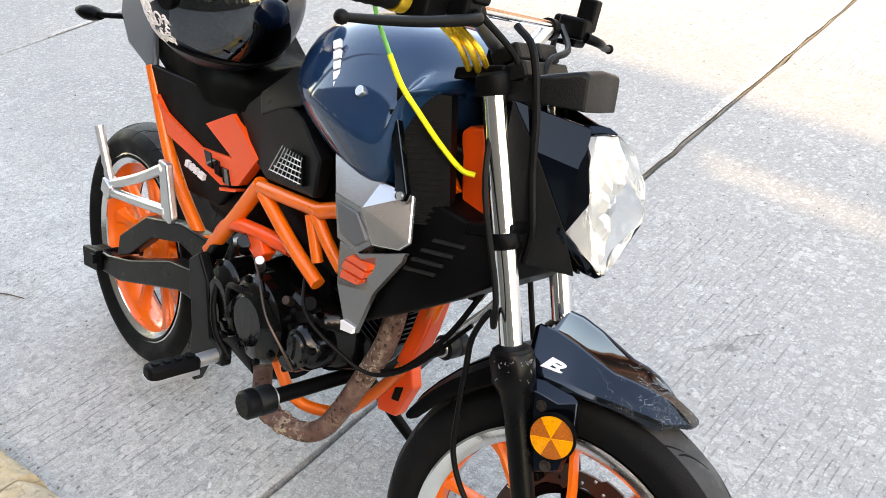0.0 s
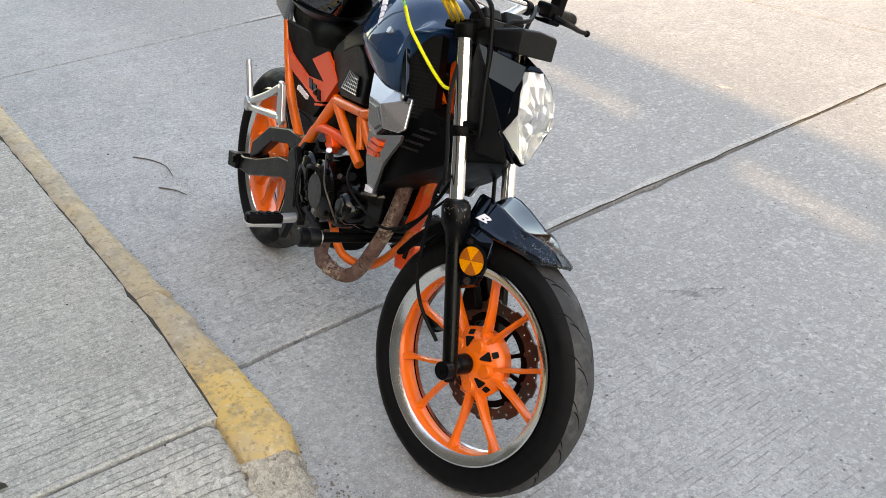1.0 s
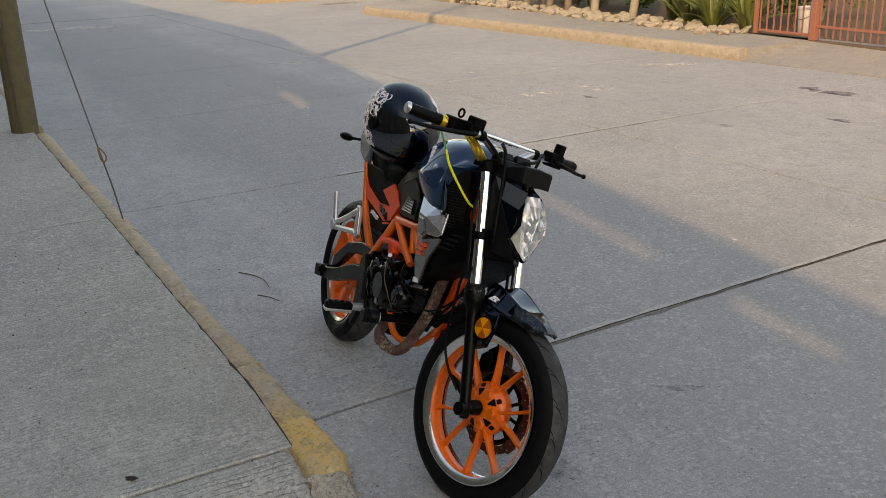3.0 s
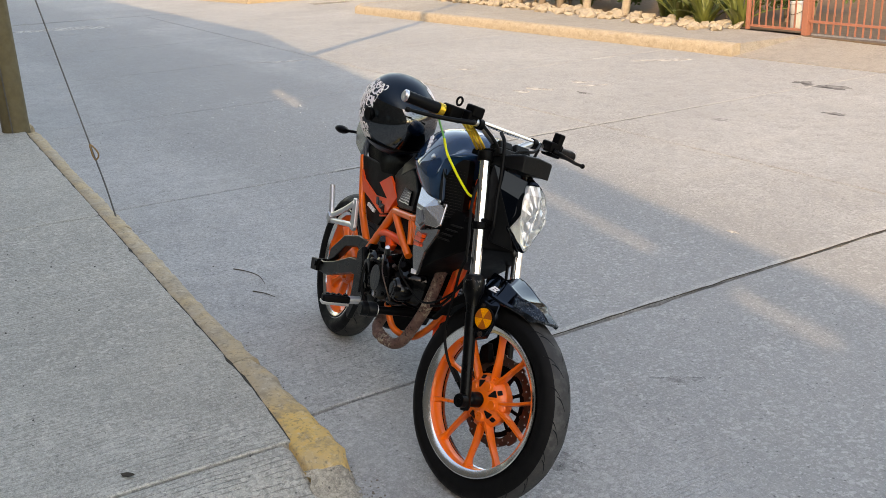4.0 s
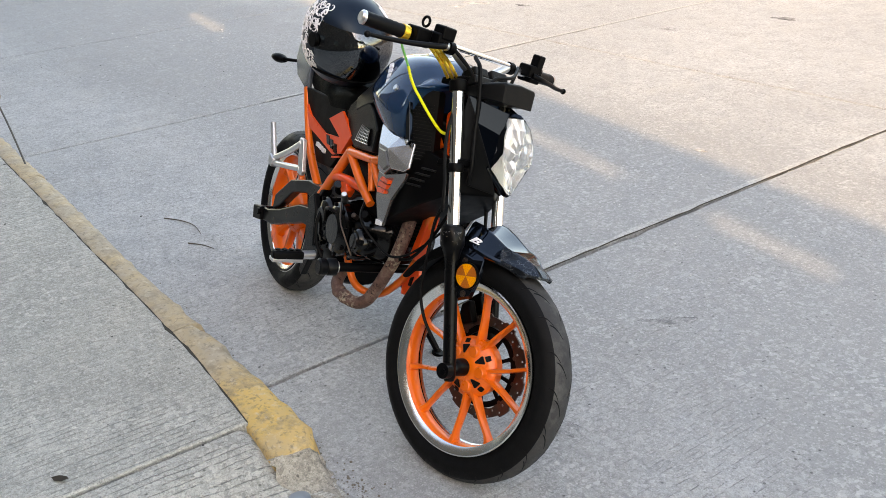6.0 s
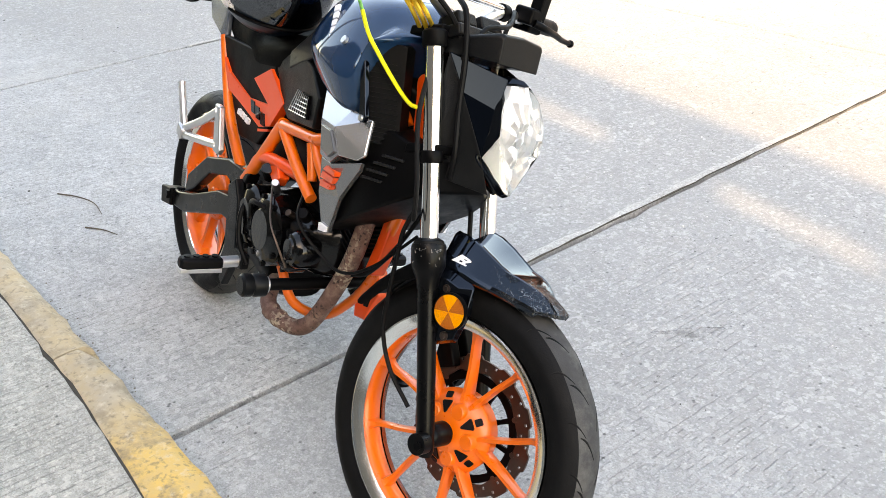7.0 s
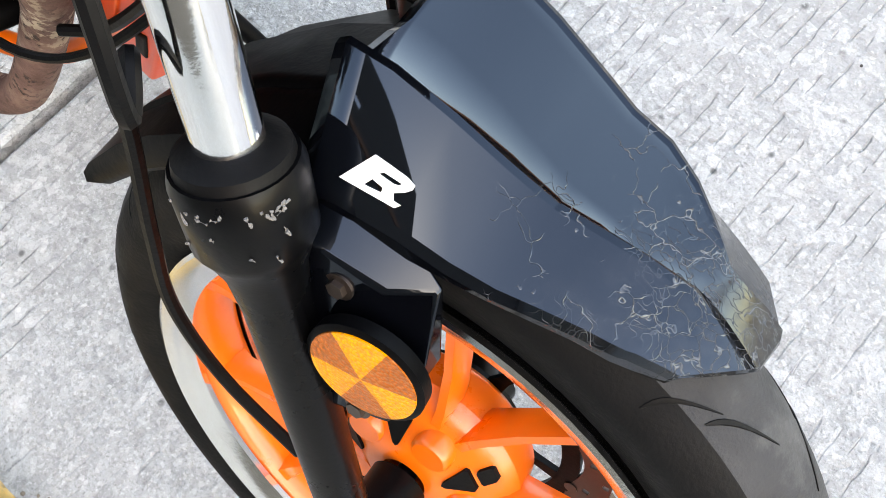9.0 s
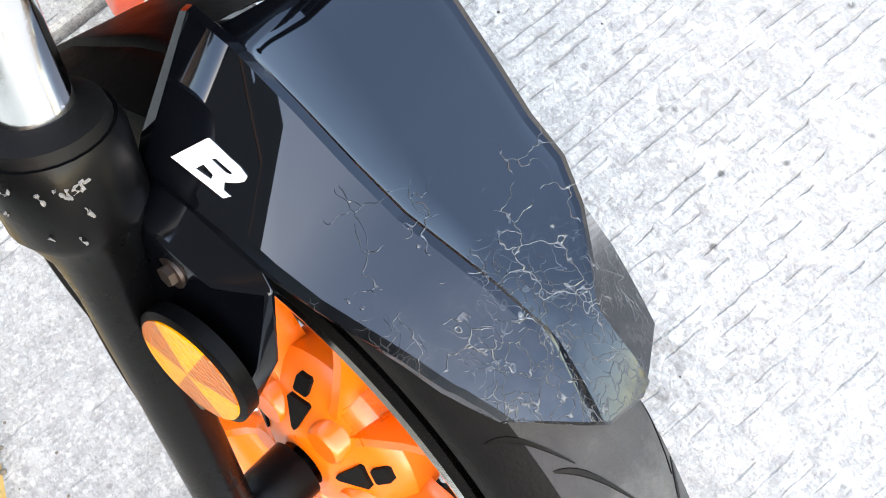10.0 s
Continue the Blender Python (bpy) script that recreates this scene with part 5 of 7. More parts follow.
# cables round the headstock
cable([(-0.262, -0.06, 0.76), (-0.225, -0.07, 0.735), (-0.200, -0.066, 0.66), (-0.185, -0.060, 0.58), (-0.165, -0.055, 0.50), (-0.17, -0.04, 0.45)], 0.0055, "rubber")
cable([(-0.29, -0.12, 0.765), (-0.245, -0.075, 0.72), (-0.215, -0.055, 0.66), (-0.20, -0.045, 0.55), (-0.19, -0.04, 0.47)], 0.005, "rubber")
cable([(-0.29, 0.15, 0.77), (-0.24, 0.08, 0.74), (-0.23, 0.0, 0.72), (-0.215, -0.03, 0.66), (-0.19, -0.03, 0.56)], 0.005, "rubber")
for dx, dy, rr in ((0.0, 0.0, 0.0052), (-0.012, -0.008, 0.0045), (0.010, 0.010, 0.0045)):
    cable([(-0.336 + dx, -0.140 + dy, 0.752), (-0.315 + dx, -0.133 + dy, 0.738), (-0.288 + dx, -0.125 + dy, 0.718), (-0.285 + dx, -0.09 + dy, 0.690)], rr, "gold", "cable", "yellow sheathed cable")
# green and yellow clutch cable over the tank
PTS = [(-0.330, -0.215, 0.800), (-0.338, -0.200, 0.762), (-0.339, -0.172, 0.714), (-0.317, -0.160, 0.672), (-0.295, -0.144, 0.641), (-0.274, -0.113, 0.598), (-0.253, -0.087, 0.567), (-0.236, -0.075, 0.563)]
line = smooth_line(PTS, 8)
bm = new_bm()
tube(bm, line[:18], 0.0032, 9)
gc = bp("throttle_cable", bm, M["green"], label="cable with a green and yellow sheath")
bm = new_bm()
tube(bm, line[17:], 0.0040, 9)
bp("yellow_sheath", bm, M["yellow"], gc)

# tank
def tank_ring(x, w, z0, z1, wl, crest=0.35):
    """Half outline of the tank mirrored: wl is the half width at the bottom."""
    h = z1 - z0
    right = [(wl * 0.6, z0), (wl, z0 + 0.01), (w * 0.97, z0 + h * 0.20), (w * 1.06, z0 + h * 0.37), (w * 1.03, z0 + h * 0.47), (w * 0.84, z0 + h * 0.76), (w * 0.62, z0 + h * 0.93), (w * 0.32, z1), (0.0, z1 + 0.002)]
    full = [(-y, z) for y, z in right] + [(y, z) for y, z in right[-2::-1]]
    return [(x, y, z) for y, z in full]


bm = new_bm()
loft(bm, [tank_ring(-0.690, 0.055, 0.560, 0.640, 0.04), tank_ring(-0.665, 0.085, 0.548, 0.675, 0.06), tank_ring(-0.61, 0.125, 0.535, 0.706, 0.09), tank_ring(-0.54, 0.158, 0.522, 0.728, 0.125), tank_ring(-0.46, 0.172, 0.505, 0.737, 0.148),
          tank_ring(-0.39, 0.172, 0.495, 0.732, 0.156), tank_ring(-0.360, 0.165, 0.497, 0.718, 0.153), tank_ring(-0.335, 0.157, 0.512, 0.704, 0.148), tank_ring(-0.322, 0.153, 0.630, 0.692, 0.145), tank_ring(-0.306, 0.143, 0.655, 0.682, 0.135), tank_ring(-0.298, 0.12, 0.661, 0.678, 0.11)])
tank = bp("fuel_tank", bm, M["blue"], label="dark blue glossy fuel tank with white bars as lettering", angle=30)
tm = tank.modifiers.new("round", "SUBSURF")
tm.levels = tm.render_levels = 2
bm = new_bm()
lathe(bm, [(0.030, 0.0), (0.048, 0.0), (0.050, 0.004), (0.047, 0.009), (0.040, 0.010), (0.034, 0.007), (0.030, 0.006)], 40, axis="Z")
bm.transform(Matrix.Translation((-0.452, 0.0, 0.730)) @ Euler((0, radians(2), 0)).to_matrix().to_4x4())
bp("filler_ring", bm, M["alloy"], tank, "bright ring of the filler cap")
bm = new_bm()
lathe(bm, [(0.0, 0.006), (0.020, 0.006), (0.031, 0.004), (0.031, 0.0)], 32, axis="Z")
box(bm, (0, 0, 0.010), (0.044, 0.010, 0.008))
bm.transform(Matrix.Translation((-0.452, 0.0, 0.732)))
bp("filler_cap", bm, M["alloy"], tank, bevel=0.002)

# white bars in place of the maker's name on the tank's right side
def bar_row(name, spans, x0, x1, z0, z1, y0, y1, mat, parent, label=""):
    """Small raised bars one after another along a slanted line on the bike's right side."""
    for a, b in spans:
        bm = new_bm()
        p0 = Vector((x0 + (x1 - x0) * a, y0 + (y1 - y0) * a, z0 + (z1 - z0) * a))
        p1 = Vector((x0 + (x1 - x0) * b, y0 + (y1 - y0) * b, z0 + (z1 - z0) * b))
        mid = (p0 + p1) / 2
        d = (p1 - p0)
        L = d.length
        d.normalize()
        n = Vector((0.12, -1.0, 0.49)).normalized()
        t = n.cross(d).normalized()
        rot = Matrix((d, t, d.cross(t))).transposed()
        box(bm, mid, (L, 0.013, 0.006), rot)
        bp(name, bm, M[mat], parent, label, bevel=0.0007)


bar_row("lettering_bar", [(0.0, 0.17), (0.21, 0.38), (0.42, 0.58), (0.62, 0.78), (0.82, 1.0)], -0.500, -0.452, 0.690, 0.628, -0.137, -0.163, "white", tank, "white bar in place of lettering")
bm = new_bm()
disc(bm, 0.008, -0.006, 0.006, 18)
bm.transform(Matrix.Translation((-0.400, -0.160, 0.640)) @ Euler((radians(-25), 0, 0)).to_matrix().to_4x4())
bp("tank_screw", bm, M["alloy"], tank, bevel=0.001)

# side trim strip with bolt, below the tank's right and left edge
for side in (-1, 1):
    bm = new_bm()
    prism(bm, [(-0.345, 0.632), (-0.330, 0.636), (-0.284, 0.526), (-0.290, 0.512), (-0.304, 0.514)], side * 0.154, side * 0.142)
    st = bp("trim_strip", bm, M["gloss"], tank, bevel=0.003)
    bm = new_bm()
    disc(bm, 0.006, side * 0.154, side * 0.158, 14, (-0.294, 0, 0.521))
    bp("bolt", bm, M["alloy"], st)

# radiator, shrouds
bm = new_bm()
loft(bm, [[(x, y, z) for y, z in ((-w, z0), (-w, z1), (w, z1), (w, z0))] for x, w, z0, z1 in ((-0.42, 0.105, 0.30, 0.52), (-0.345, 0.118, 0.34, 0.60), (-0.320, 0.085, 0.40, 0.60), (-0.290, 0.050, 0.43, 0.58), (-0.255, 0.035, 0.43, 0.56))])
rad = bp("radiator_housing", bm, M["matt"], label="matt black radiator housing behind the fork", bevel=0.008)
d = Vector((0.040, 0.045, 0.006))
for k in range(17):
    z = 0.628 - 0.0088 * k
    c = Vector((-0.312 + 0.22 * (0.60 - z), -0.118, z - 0.008))
    bm = new_bm()
    box(bm, c, (0.070, 0.010, 0.0032), Euler((0, radians(-4), math.atan2(d.y, d.x))).to_matrix())
    bp("fin", bm, M["plastic"], rad, smooth=False)
bm = new_bm()
loft(bm, [[(x - 0.344, -0.144, z), (x - 0.370, -0.12, z), (x - 0.31, -0.06, z), (x - 0.292, -0.088, z)] for x, z in ((0.0, 0.660), (0.035, 0.48))])
bp("fin_backing", bm, M["rubber"], rad)
bm = new_bm()
loft(bm, [[(x, y, z) for y, z in ((-w, z0), (-w * 1.02, (z0 + z1) / 2), (-w * 0.8, z1), (w * 0.8, z1), (w * 1.02, (z0 + z1) / 2), (w, z0))] for x, w, z0, z1 in ((-0.43, 0.110, 0.245, 0.36), (-0.37, 0.130, 0.282, 0.50), (-0.28, 0.130, 0.338, 0.510), (-0.205, 0.105, 0.390, 0.500), (-0.165, 0.065, 0.425, 0.490))])
gd = bp("radiator_guard", bm, M["matt"], label="black plastic radiator guard with slots", bevel=0.006, angle=30)
for k in range(4):
    for x0, w in ((-0.232, 0.052), (-0.330, 0.045)):
        bm = new_bm()
        x, z = x0 - 0.010 * k, 0.466 - 0.017 * k
        half = 0.105 + min(0.025, (-0.205 - x) * 0.333)
        c = Vector((x, -half * (1.02 - max(0.0, z - 0.44) * 3.2) - 0.001, z))
        box(bm, c, (w, 0.008, 0.0045), Euler((0, radians(-6), radians(18 if x0 > -0.3 else 2))).to_matrix())
        bp("louvre", bm, M["grey_louvre"], gd, bevel=0.0012)
bm = new_bm()
prism(bm, [(-0.305, 0.604), (-0.292, 0.615), (-0.256, 0.622), (-0.216, 0.470), (-0.226, 0.450), (-0.250, 0.442), (-0.275, 0.480)], -0.050, 0.050)
bp("headstock_gusset", bm, M["orange_red"], label="orange steel frame gusset at the steering head", bevel=0.008)


def facets(points, faces, s, thick=0.006):
    """Flat facets between named points, mirrored for the other side, with thickness."""
    bm = new_bm()
    vs = {k: bm.verts.new((x, s * y, z)) for k, (x, y, z) in points.items()}
    inn = {k: bm.verts.new((x, s * (y - thick), z - 0.002)) for k, (x, y, z) in points.items()}
    count = {}
    for f in faces:
        bm.faces.new([vs[k] for k in f])
        bm.faces.new([inn[k] for k in f[::-1]])
        for i in range(len(f)):
            e = (f[i], f[(i + 1) % len(f)])
            count[frozenset(e)] = count.get(frozenset(e), []) + [e]
    for es in count.values():
        if len(es) == 1:
            a, b = es[0]
            bm.faces.new((vs[a], inn[a], inn[b], vs[b]))
    return bm


for side in (-1, 1):
    s = side
    P = {"A": (-0.470, 0.146, 0.556), "B": (-0.350, 0.144, 0.522), "C": (-0.296, 0.128, 0.517), "D": (-0.273, 0.144, 0.456), "E": (-0.318, 0.176, 0.440), "F": (-0.345, 0.180, 0.487), "G": (-0.422, 0.170, 0.482), "H": (-0.284, 0.154, 0.442), "I": (-0.345, 0.176, 0.418), "J": (-0.410, 0.166, 0.414)}
    sh = bp("tank_shroud", facets({k: P[k] for k in "ABCDEFGH"}, ["ABFG", "BCF", "CDF", "DHEF"], s), M["grey"], label="silver-grey tank shroud with a lamp window", bevel=0.002, smooth=False)
    used = {k: P[k] for k in "GFIJE"}
    bp("shroud_edge", facets(used, ["GFIJ", "FEI"], s, 0.012), M["grey_dark"], sh, smooth=False)
    bm = new_bm()
    poly = [(-0.414, 0.474), (-0.352, 0.478), (-0.322, 0.446), (-0.348, 0.426), (-0.398, 0.428)]
    prism(bm, poly, [s * q for q in (0.1735, 0.1830, 0.1830, 0.1815, 0.1735)], [s * q for q in (0.162, 0.168, 0.168, 0.166, 0.160)])
    w = bp("indicator_window", bm, M["smoke"], sh, "smoked indicator window", bevel=0.003)
    Q = {"A": (-0.408, 0.163, 0.410), "B": (-0.345, 0.173, 0.416), "C": (-0.272, 0.150, 0.442), "D": (-0.282, 0.146, 0.424), "E": (-0.333, 0.150, 0.350), "F": (-0.374, 0.140, 0.262), "G": (-0.402, 0.138, 0.256), "H": (-0.420, 0.150, 0.330)}
    lp = bp("lower_panel", facets(Q, ["ABEH", "BCDE", "EFGH"], s, 0.010), M["grey_dark"], sh, "grey lower shroud panel with a red decal", bevel=0.002, smooth=False)
    bm = new_bm()
    prism(bm, [(-0.403, 0.2565), (-0.374, 0.2625), (-0.371, 0.274), (-0.405, 0.272)], s * 0.1455, s * 0.134)
    bp("white_tip", bm, M["white"], lp)
    for poly in ([(-0.400, 0.352), (-0.352, 0.360), (-0.342, 0.372), (-0.396, 0.366)], [(-0.396, 0.371), (-0.338, 0.377), (-0.328, 0.391), (-0.386, 0.387)], [(-0.384, 0.391), (-0.326, 0.395), (-0.322, 0.405), (-0.366, 0.404)]):
        bm = new_bm()
        prism(bm, poly, [s * (0.1535 + 0.0125 * (z - 0.33) / 0.08 + 0.006 * (x + 0.42) / 0.1 + 0.0025) for x, z in poly], s * 0.148)
        bp("decal", bm, M["orange_red"], lp, smooth=False)

# frame
def rod(pts, r=0.0155, mat="orange", name="frame_tube", label="", n=5, parent=None):
    bm = new_bm()
    tube(bm, smooth_line(pts, n) if len(pts) > 2 else pts, r, 16)
    return bp(name, bm, M[mat], parent, label)


frame_ob = rod([(-0.860, -0.125, 0.205), (-0.80, -0.122, 0.275), (-0.705, -0.118, 0.392)], 0.015, label="orange tubular trellis frame")
for s in (-1, 1):
    y = 0.122 * s
    if s > 0:
        rod([(-0.860, y, 0.205), (-0.80, y, 0.275), (-0.705, y, 0.392)], 0.015, parent=frame_ob)
    rod([(-0.700, y, 0.388), (-0.52, y, 0.410)], 0.0125, parent=frame_ob)
    rod([(-0.690, y, 0.380), (-0.585, y, 0.320), (-0.510, y * 0.97, 0.283)], 0.0130, parent=frame_ob, n=3)
    rod([(-0.535, y, 0.405), (-0.490, y, 0.365), (-0.450, y * 0.97, 0.334)], 0.0108, parent=frame_ob, n=3)
    rod([(-0.545, y, 0.395), (-0.512, y, 0.322)], 0.010, parent=frame_ob)
    rod([(-0.52, y, 0.410), (-0.40, y * 0.8, 0.46), (-0.29, y * 0.4, 0.53)], 0.0138, parent=frame_ob)
    if s < 0:
        rod([(-0.300, 0.0, 0.42), (-0.330, -0.012, 0.31), (-0.362, -0.005, 0.235), (-0.405, 0.010, 0.155), (-0.460, 0.010, 0.075), (-0.520, -0.018, 0.002), (-0.566, -0.052, -0.012), (-0.606, -0.080, 0.006), (-0.650, -0.095, 0.070)], 0.0115, parent=frame_ob)
    # tail frame
    rod([(-0.895, 0.120 * s, 0.205), (-0.985, 0.122 * s, 0.275), (-1.050, 0.122 * s, 0.345), (-1.140, 0.120 * s, 0.495)], 0.0138, parent=frame_ob)
    rod([(-0.87, 0.118 * s, 0.23), (-0.84, 0.118 * s, 0.14), (-0.815, 0.11 * s, 0.06)], 0.015, parent=frame_ob)
    rod([(-0.850, 0.118 * s, 0.180), (-0.835, 0.120 * s, 0.240), (-0.790, 0.120 * s, 0.284), (-0.70, 0.116 * s, 0.300), (-0.62, 0.10 * s, 0.298)], 0.0145, "orange_red", parent=frame_ob)
bm = new_bm()
prism(bm, [(-0.735, 0.285), (-0.69, 0.300), (-0.665, 0.275), (-0.685, 0.248), (-0.715, 0.262)], -0.128, -0.10)
bp("frame_lug", bm, M["orange_red"], frame_ob, bevel=0.004)
bm = new_bm()
prism(bm, [(-0.350, 0.33), (-0.318, 0.335), (-0.338, 0.25), (-0.368, 0.165), (-0.400, 0.170), (-0.375, 0.24)], -0.022, 0.012)
bp("frame_lug", bm, M["orange_red"], frame_ob, bevel=0.004)
bm = new_bm()
prism(bm, [(-0.410, 0.160), (-0.392, 0.105), (-0.425, 0.030), (-0.475, 0.018), (-0.482, 0.050), (-0.445, 0.105)], 0.018, 0.045)
bp("frame_lug", bm, M["orange_red"], frame_ob, bevel=0.005)
bm = new_bm()
prism(bm, [(-0.412, 0.100), (-0.420, 0.065), (-0.440, 0.060), (-0.434, 0.088)], 0.0155, 0.030)
bp("lug_slot", bm, M["rubber"], frame_ob, bevel=0.003)

# swing arm
for s in (-1, 1):
    bm = new_bm()
    prism(bm, [(-0.800, 0.165), (-0.800, 0.090), (-0.955, 0.075), (-1.240, -0.028), (-1.395, -0.050), (-1.405, -0.005), (-1.300, 0.012), (-1.180, 0.050), (-1.000, 0.125)], s * 0.140, s * 0.100)
    prism(bm, [(-0.815, 0.232), (-0.845, 0.165), (-0.960, 0.178), (-1.085, 0.140), (-1.190, 0.060), (-1.255, 0.028), (-1.245, 0.085), (-1.115, 0.178), (-0.960, 0.222)], s * 0.138, s * 0.104)
    sw = bp("swing_arm", bm, M["leg"], label="black braced swing arm", bevel=0.006)
    bm = new_bm()
    box(bm, (-1.375, s * 0.142, -0.025), (0.085, 0.018, 0.050), Euler((0, radians(-12), 0)).to_matrix())
    bp("chain_adjuster", bm, M["matt"], sw, bevel=0.004)
    bm = new_bm()
    disc(bm, 0.013, s * 0.145, s * 0.160, 6, (-1.345, 0, -0.012))
    bp("axle_nut", bm, M["matt"], sw, bevel=0.002)

# rear wheel
rear_wheel = bp("rear_wheel", rim_mesh(0.052), M["orange"], label="orange cast rear wheel")
add_spokes(bp, rear_wheel, 20.0, 15.0, 0.013)
for nm, mm, mat, lb in (("tyre", tyre_mesh(0.300, 0.068, 0.226), "tyre", "wide dusty black rear tyre"), ("tread_pattern", groove_mesh(0.300, 0.068, 0.226, 18, 2), "rubber", ""), ("rim_lip", lip_mesh(0.052), "silver", "polished bare metal rim lip"), ("hub", hub_mesh(20.0, 0.045), "orange", "")):
    tagged(bp(nm, mm, [M[mat], M["tread"]] if nm == "tyre" else M[mat], rear_wheel, lb), kind="stuff" if nm == "tread_pattern" else "")
bm = new_bm()
tube(bm, [(0, -0.13, 0), (0, 0.13, 0)], 0.012, 14)
bp("axle", bm, M["matt"], rear_wheel)
bm = disc_mesh(0.115, 0.062, 8)
sprocket = bp("sprocket", bm, M["disc"], rear_wheel)
add_disc_arms(bp, sprocket, 0.115, 0.062, 8)
add_bosses(bp, [o for o in rear_wheel.children if o.name.startswith("hub")][0], 20.0, 0.045, 0.0)
for o in (rear_wheel, *rear_wheel.children):
    o.location = Vector(REAR) if o is rear_wheel else (0, 0, 0)

# engine
bm = new_bm()
loft(bm, [ring_points(x, 0, zc, w, h, 20, 3.2) for x, zc, w, h in ((-0.820, 0.12, 0.085, 0.060), (-0.80, 0.13, 0.115, 0.080), (-0.70, 0.155, 0.125, 0.088), (-0.58, 0.165, 0.128, 0.075), (-0.50, 0.170, 0.115, 0.065), (-0.47, 0.175, 0.060, 0.060), (-0.465, 0.175, 0.05, 0.05))])
engine = bp("engine", bm, M["engine"], label="black painted engine with greasy covers", angle=40)
def cover(x, z, r, y0, y1, name="cover", mat="engine", bolts=6, squash=1.0):
    bm = new_bm()
    lathe(bm, [(0.0, y1), (r * 0.55, y1), (r * 0.62, y1 + 0.004), (r * 0.80, y1 + 0.006), (r * 0.92, y1 + 0.013), (r, y1 + 0.020), (r, y0)], 40)
    bm.transform(Matrix.Translation((x, 0, z)) @ Matrix.Diagonal((1, 1, squash, 1)))
    ob = bp(name, bm, M[mat], engine, angle=30)
    for k in range(bolts):
        a = 2 * math.pi * k / bolts + 0.3
        bm = new_bm()
        disc(bm, 0.0062, y1 + 0.006, y1 + 0.016, 6, (x + r * 0.93 * math.cos(a), 0, z + r * squash * 0.93 * math.sin(a)))
        bp("bolt", bm, M["matt"], ob)
cover(-0.645, 0.158, 0.082, -0.10, -0.165, "clutch_cover", bolts=8)
cover(-0.515, 0.165, 0.042, -0.09, -0.150, "oil_filter_cover", bolts=3)
cover(-0.765, 0.145, 0.062, -0.09, -0.158, "sprocket_cover", bolts=4, squash=1.25)
cover(-0.560, 0.122, 0.030, -0.09, -0.140, "pump_cover", bolts=3)
axis = Vector((0.30, 0, 0.954)).normalized()
rotc = axis.to_track_quat("Z", "Y").to_matrix()
for k in range(9):
    bm = new_bm()
    c = Vector((-0.490, 0, 0.215)) + axis * (0.0125 * k)
    box(bm, c, (0.110, 0.165, 0.0045), rotc)
    bp("cooling_fin", bm, M["engine"], engine, bevel=0.0015)
bm = new_bm()
box(bm, Vector((-0.490, 0, 0.215)) + axis * 0.055, (0.088, 0.145, 0.14), rotc)
box(bm, Vector((-0.490, 0, 0.215)) + axis * 0.150, (0.115, 0.165, 0.075), rotc)
bp("cylinder", bm, M["engine"], engine, bevel=0.008)
bm = new_bm()
box(bm, (-0.61, 0, 0.245), (0.12, 0.14, 0.07), Euler((0, radians(-10), 0)).to_matrix())
box(bm, (-0.60, 0, 0.33), (0.16, 0.15, 0.11))
bp("airbox", bm, M["matt"], engine, bevel=0.012)
bm = new_bm()
loft(bm, [ring_points(x, 0, z, w, h, 16, 4.0) for x, z, w, h in ((-0.985, 0.36, 0.075, 0.09), (-0.94, 0.35, 0.095, 0.115), (-0.80, 0.35, 0.098, 0.125), (-0.66, 0.37, 0.098, 0.11), (-0.50, 0.41, 0.10, 0.09), (-0.44, 0.43, 0.085, 0.06))])
bp("battery_box", bm, M["matt"], engine)
for x, z, r, L, mat in ((-0.745, 0.250, 0.014, 0.05, "engine"), (-0.690, 0.235, 0.009, 0.05, "alloy"), (-0.52, 0.235, 0.013, 0.03, "matt"), (-0.585, 0.215, 0.008, 0.02, "disc")):
    bm = new_bm()
    tube(bm, [(x, -0.115, z), (x + L * 0.5, -0.135, z + L * 0.6)], r, 14)
    bp("fitting", bm, M[mat], engine, bevel=0.002)
for pts, rr, mat in (([(-0.70, -0.125, 0.255), (-0.64, -0.150, 0.245), (-0.575, -0.172, 0.205), (-0.535, -0.165, 0.165), (-0.52, -0.145, 0.12)], 0.0026, "disc"), ([(-0.80, -0.11, 0.22), (-0.77, -0.16, 0.16), (-0.75, -0.165, 0.09), (-0.72, -0.15, 0.04)], 0.006, "rubber"),
                     ([(-0.56, -0.11, 0.29), (-0.50, -0.145, 0.24), (-0.44, -0.115, 0.19), (-0.38, -0.085, 0.17), (-0.32, -0.05, 0.21), (-0.26, 0.0, 0.30)], 0.0036, "rubber"), ([(-0.62, -0.13, 0.20), (-0.66, -0.17, 0.215), (-0.71, -0.165, 0.20), (-0.735, -0.15, 0.15)], 0.006, "rubber")):
    bm = new_bm()
    tube(bm, smooth_line(pts, 6), rr, 8)
    bp("hose", bm, M[mat], engine)

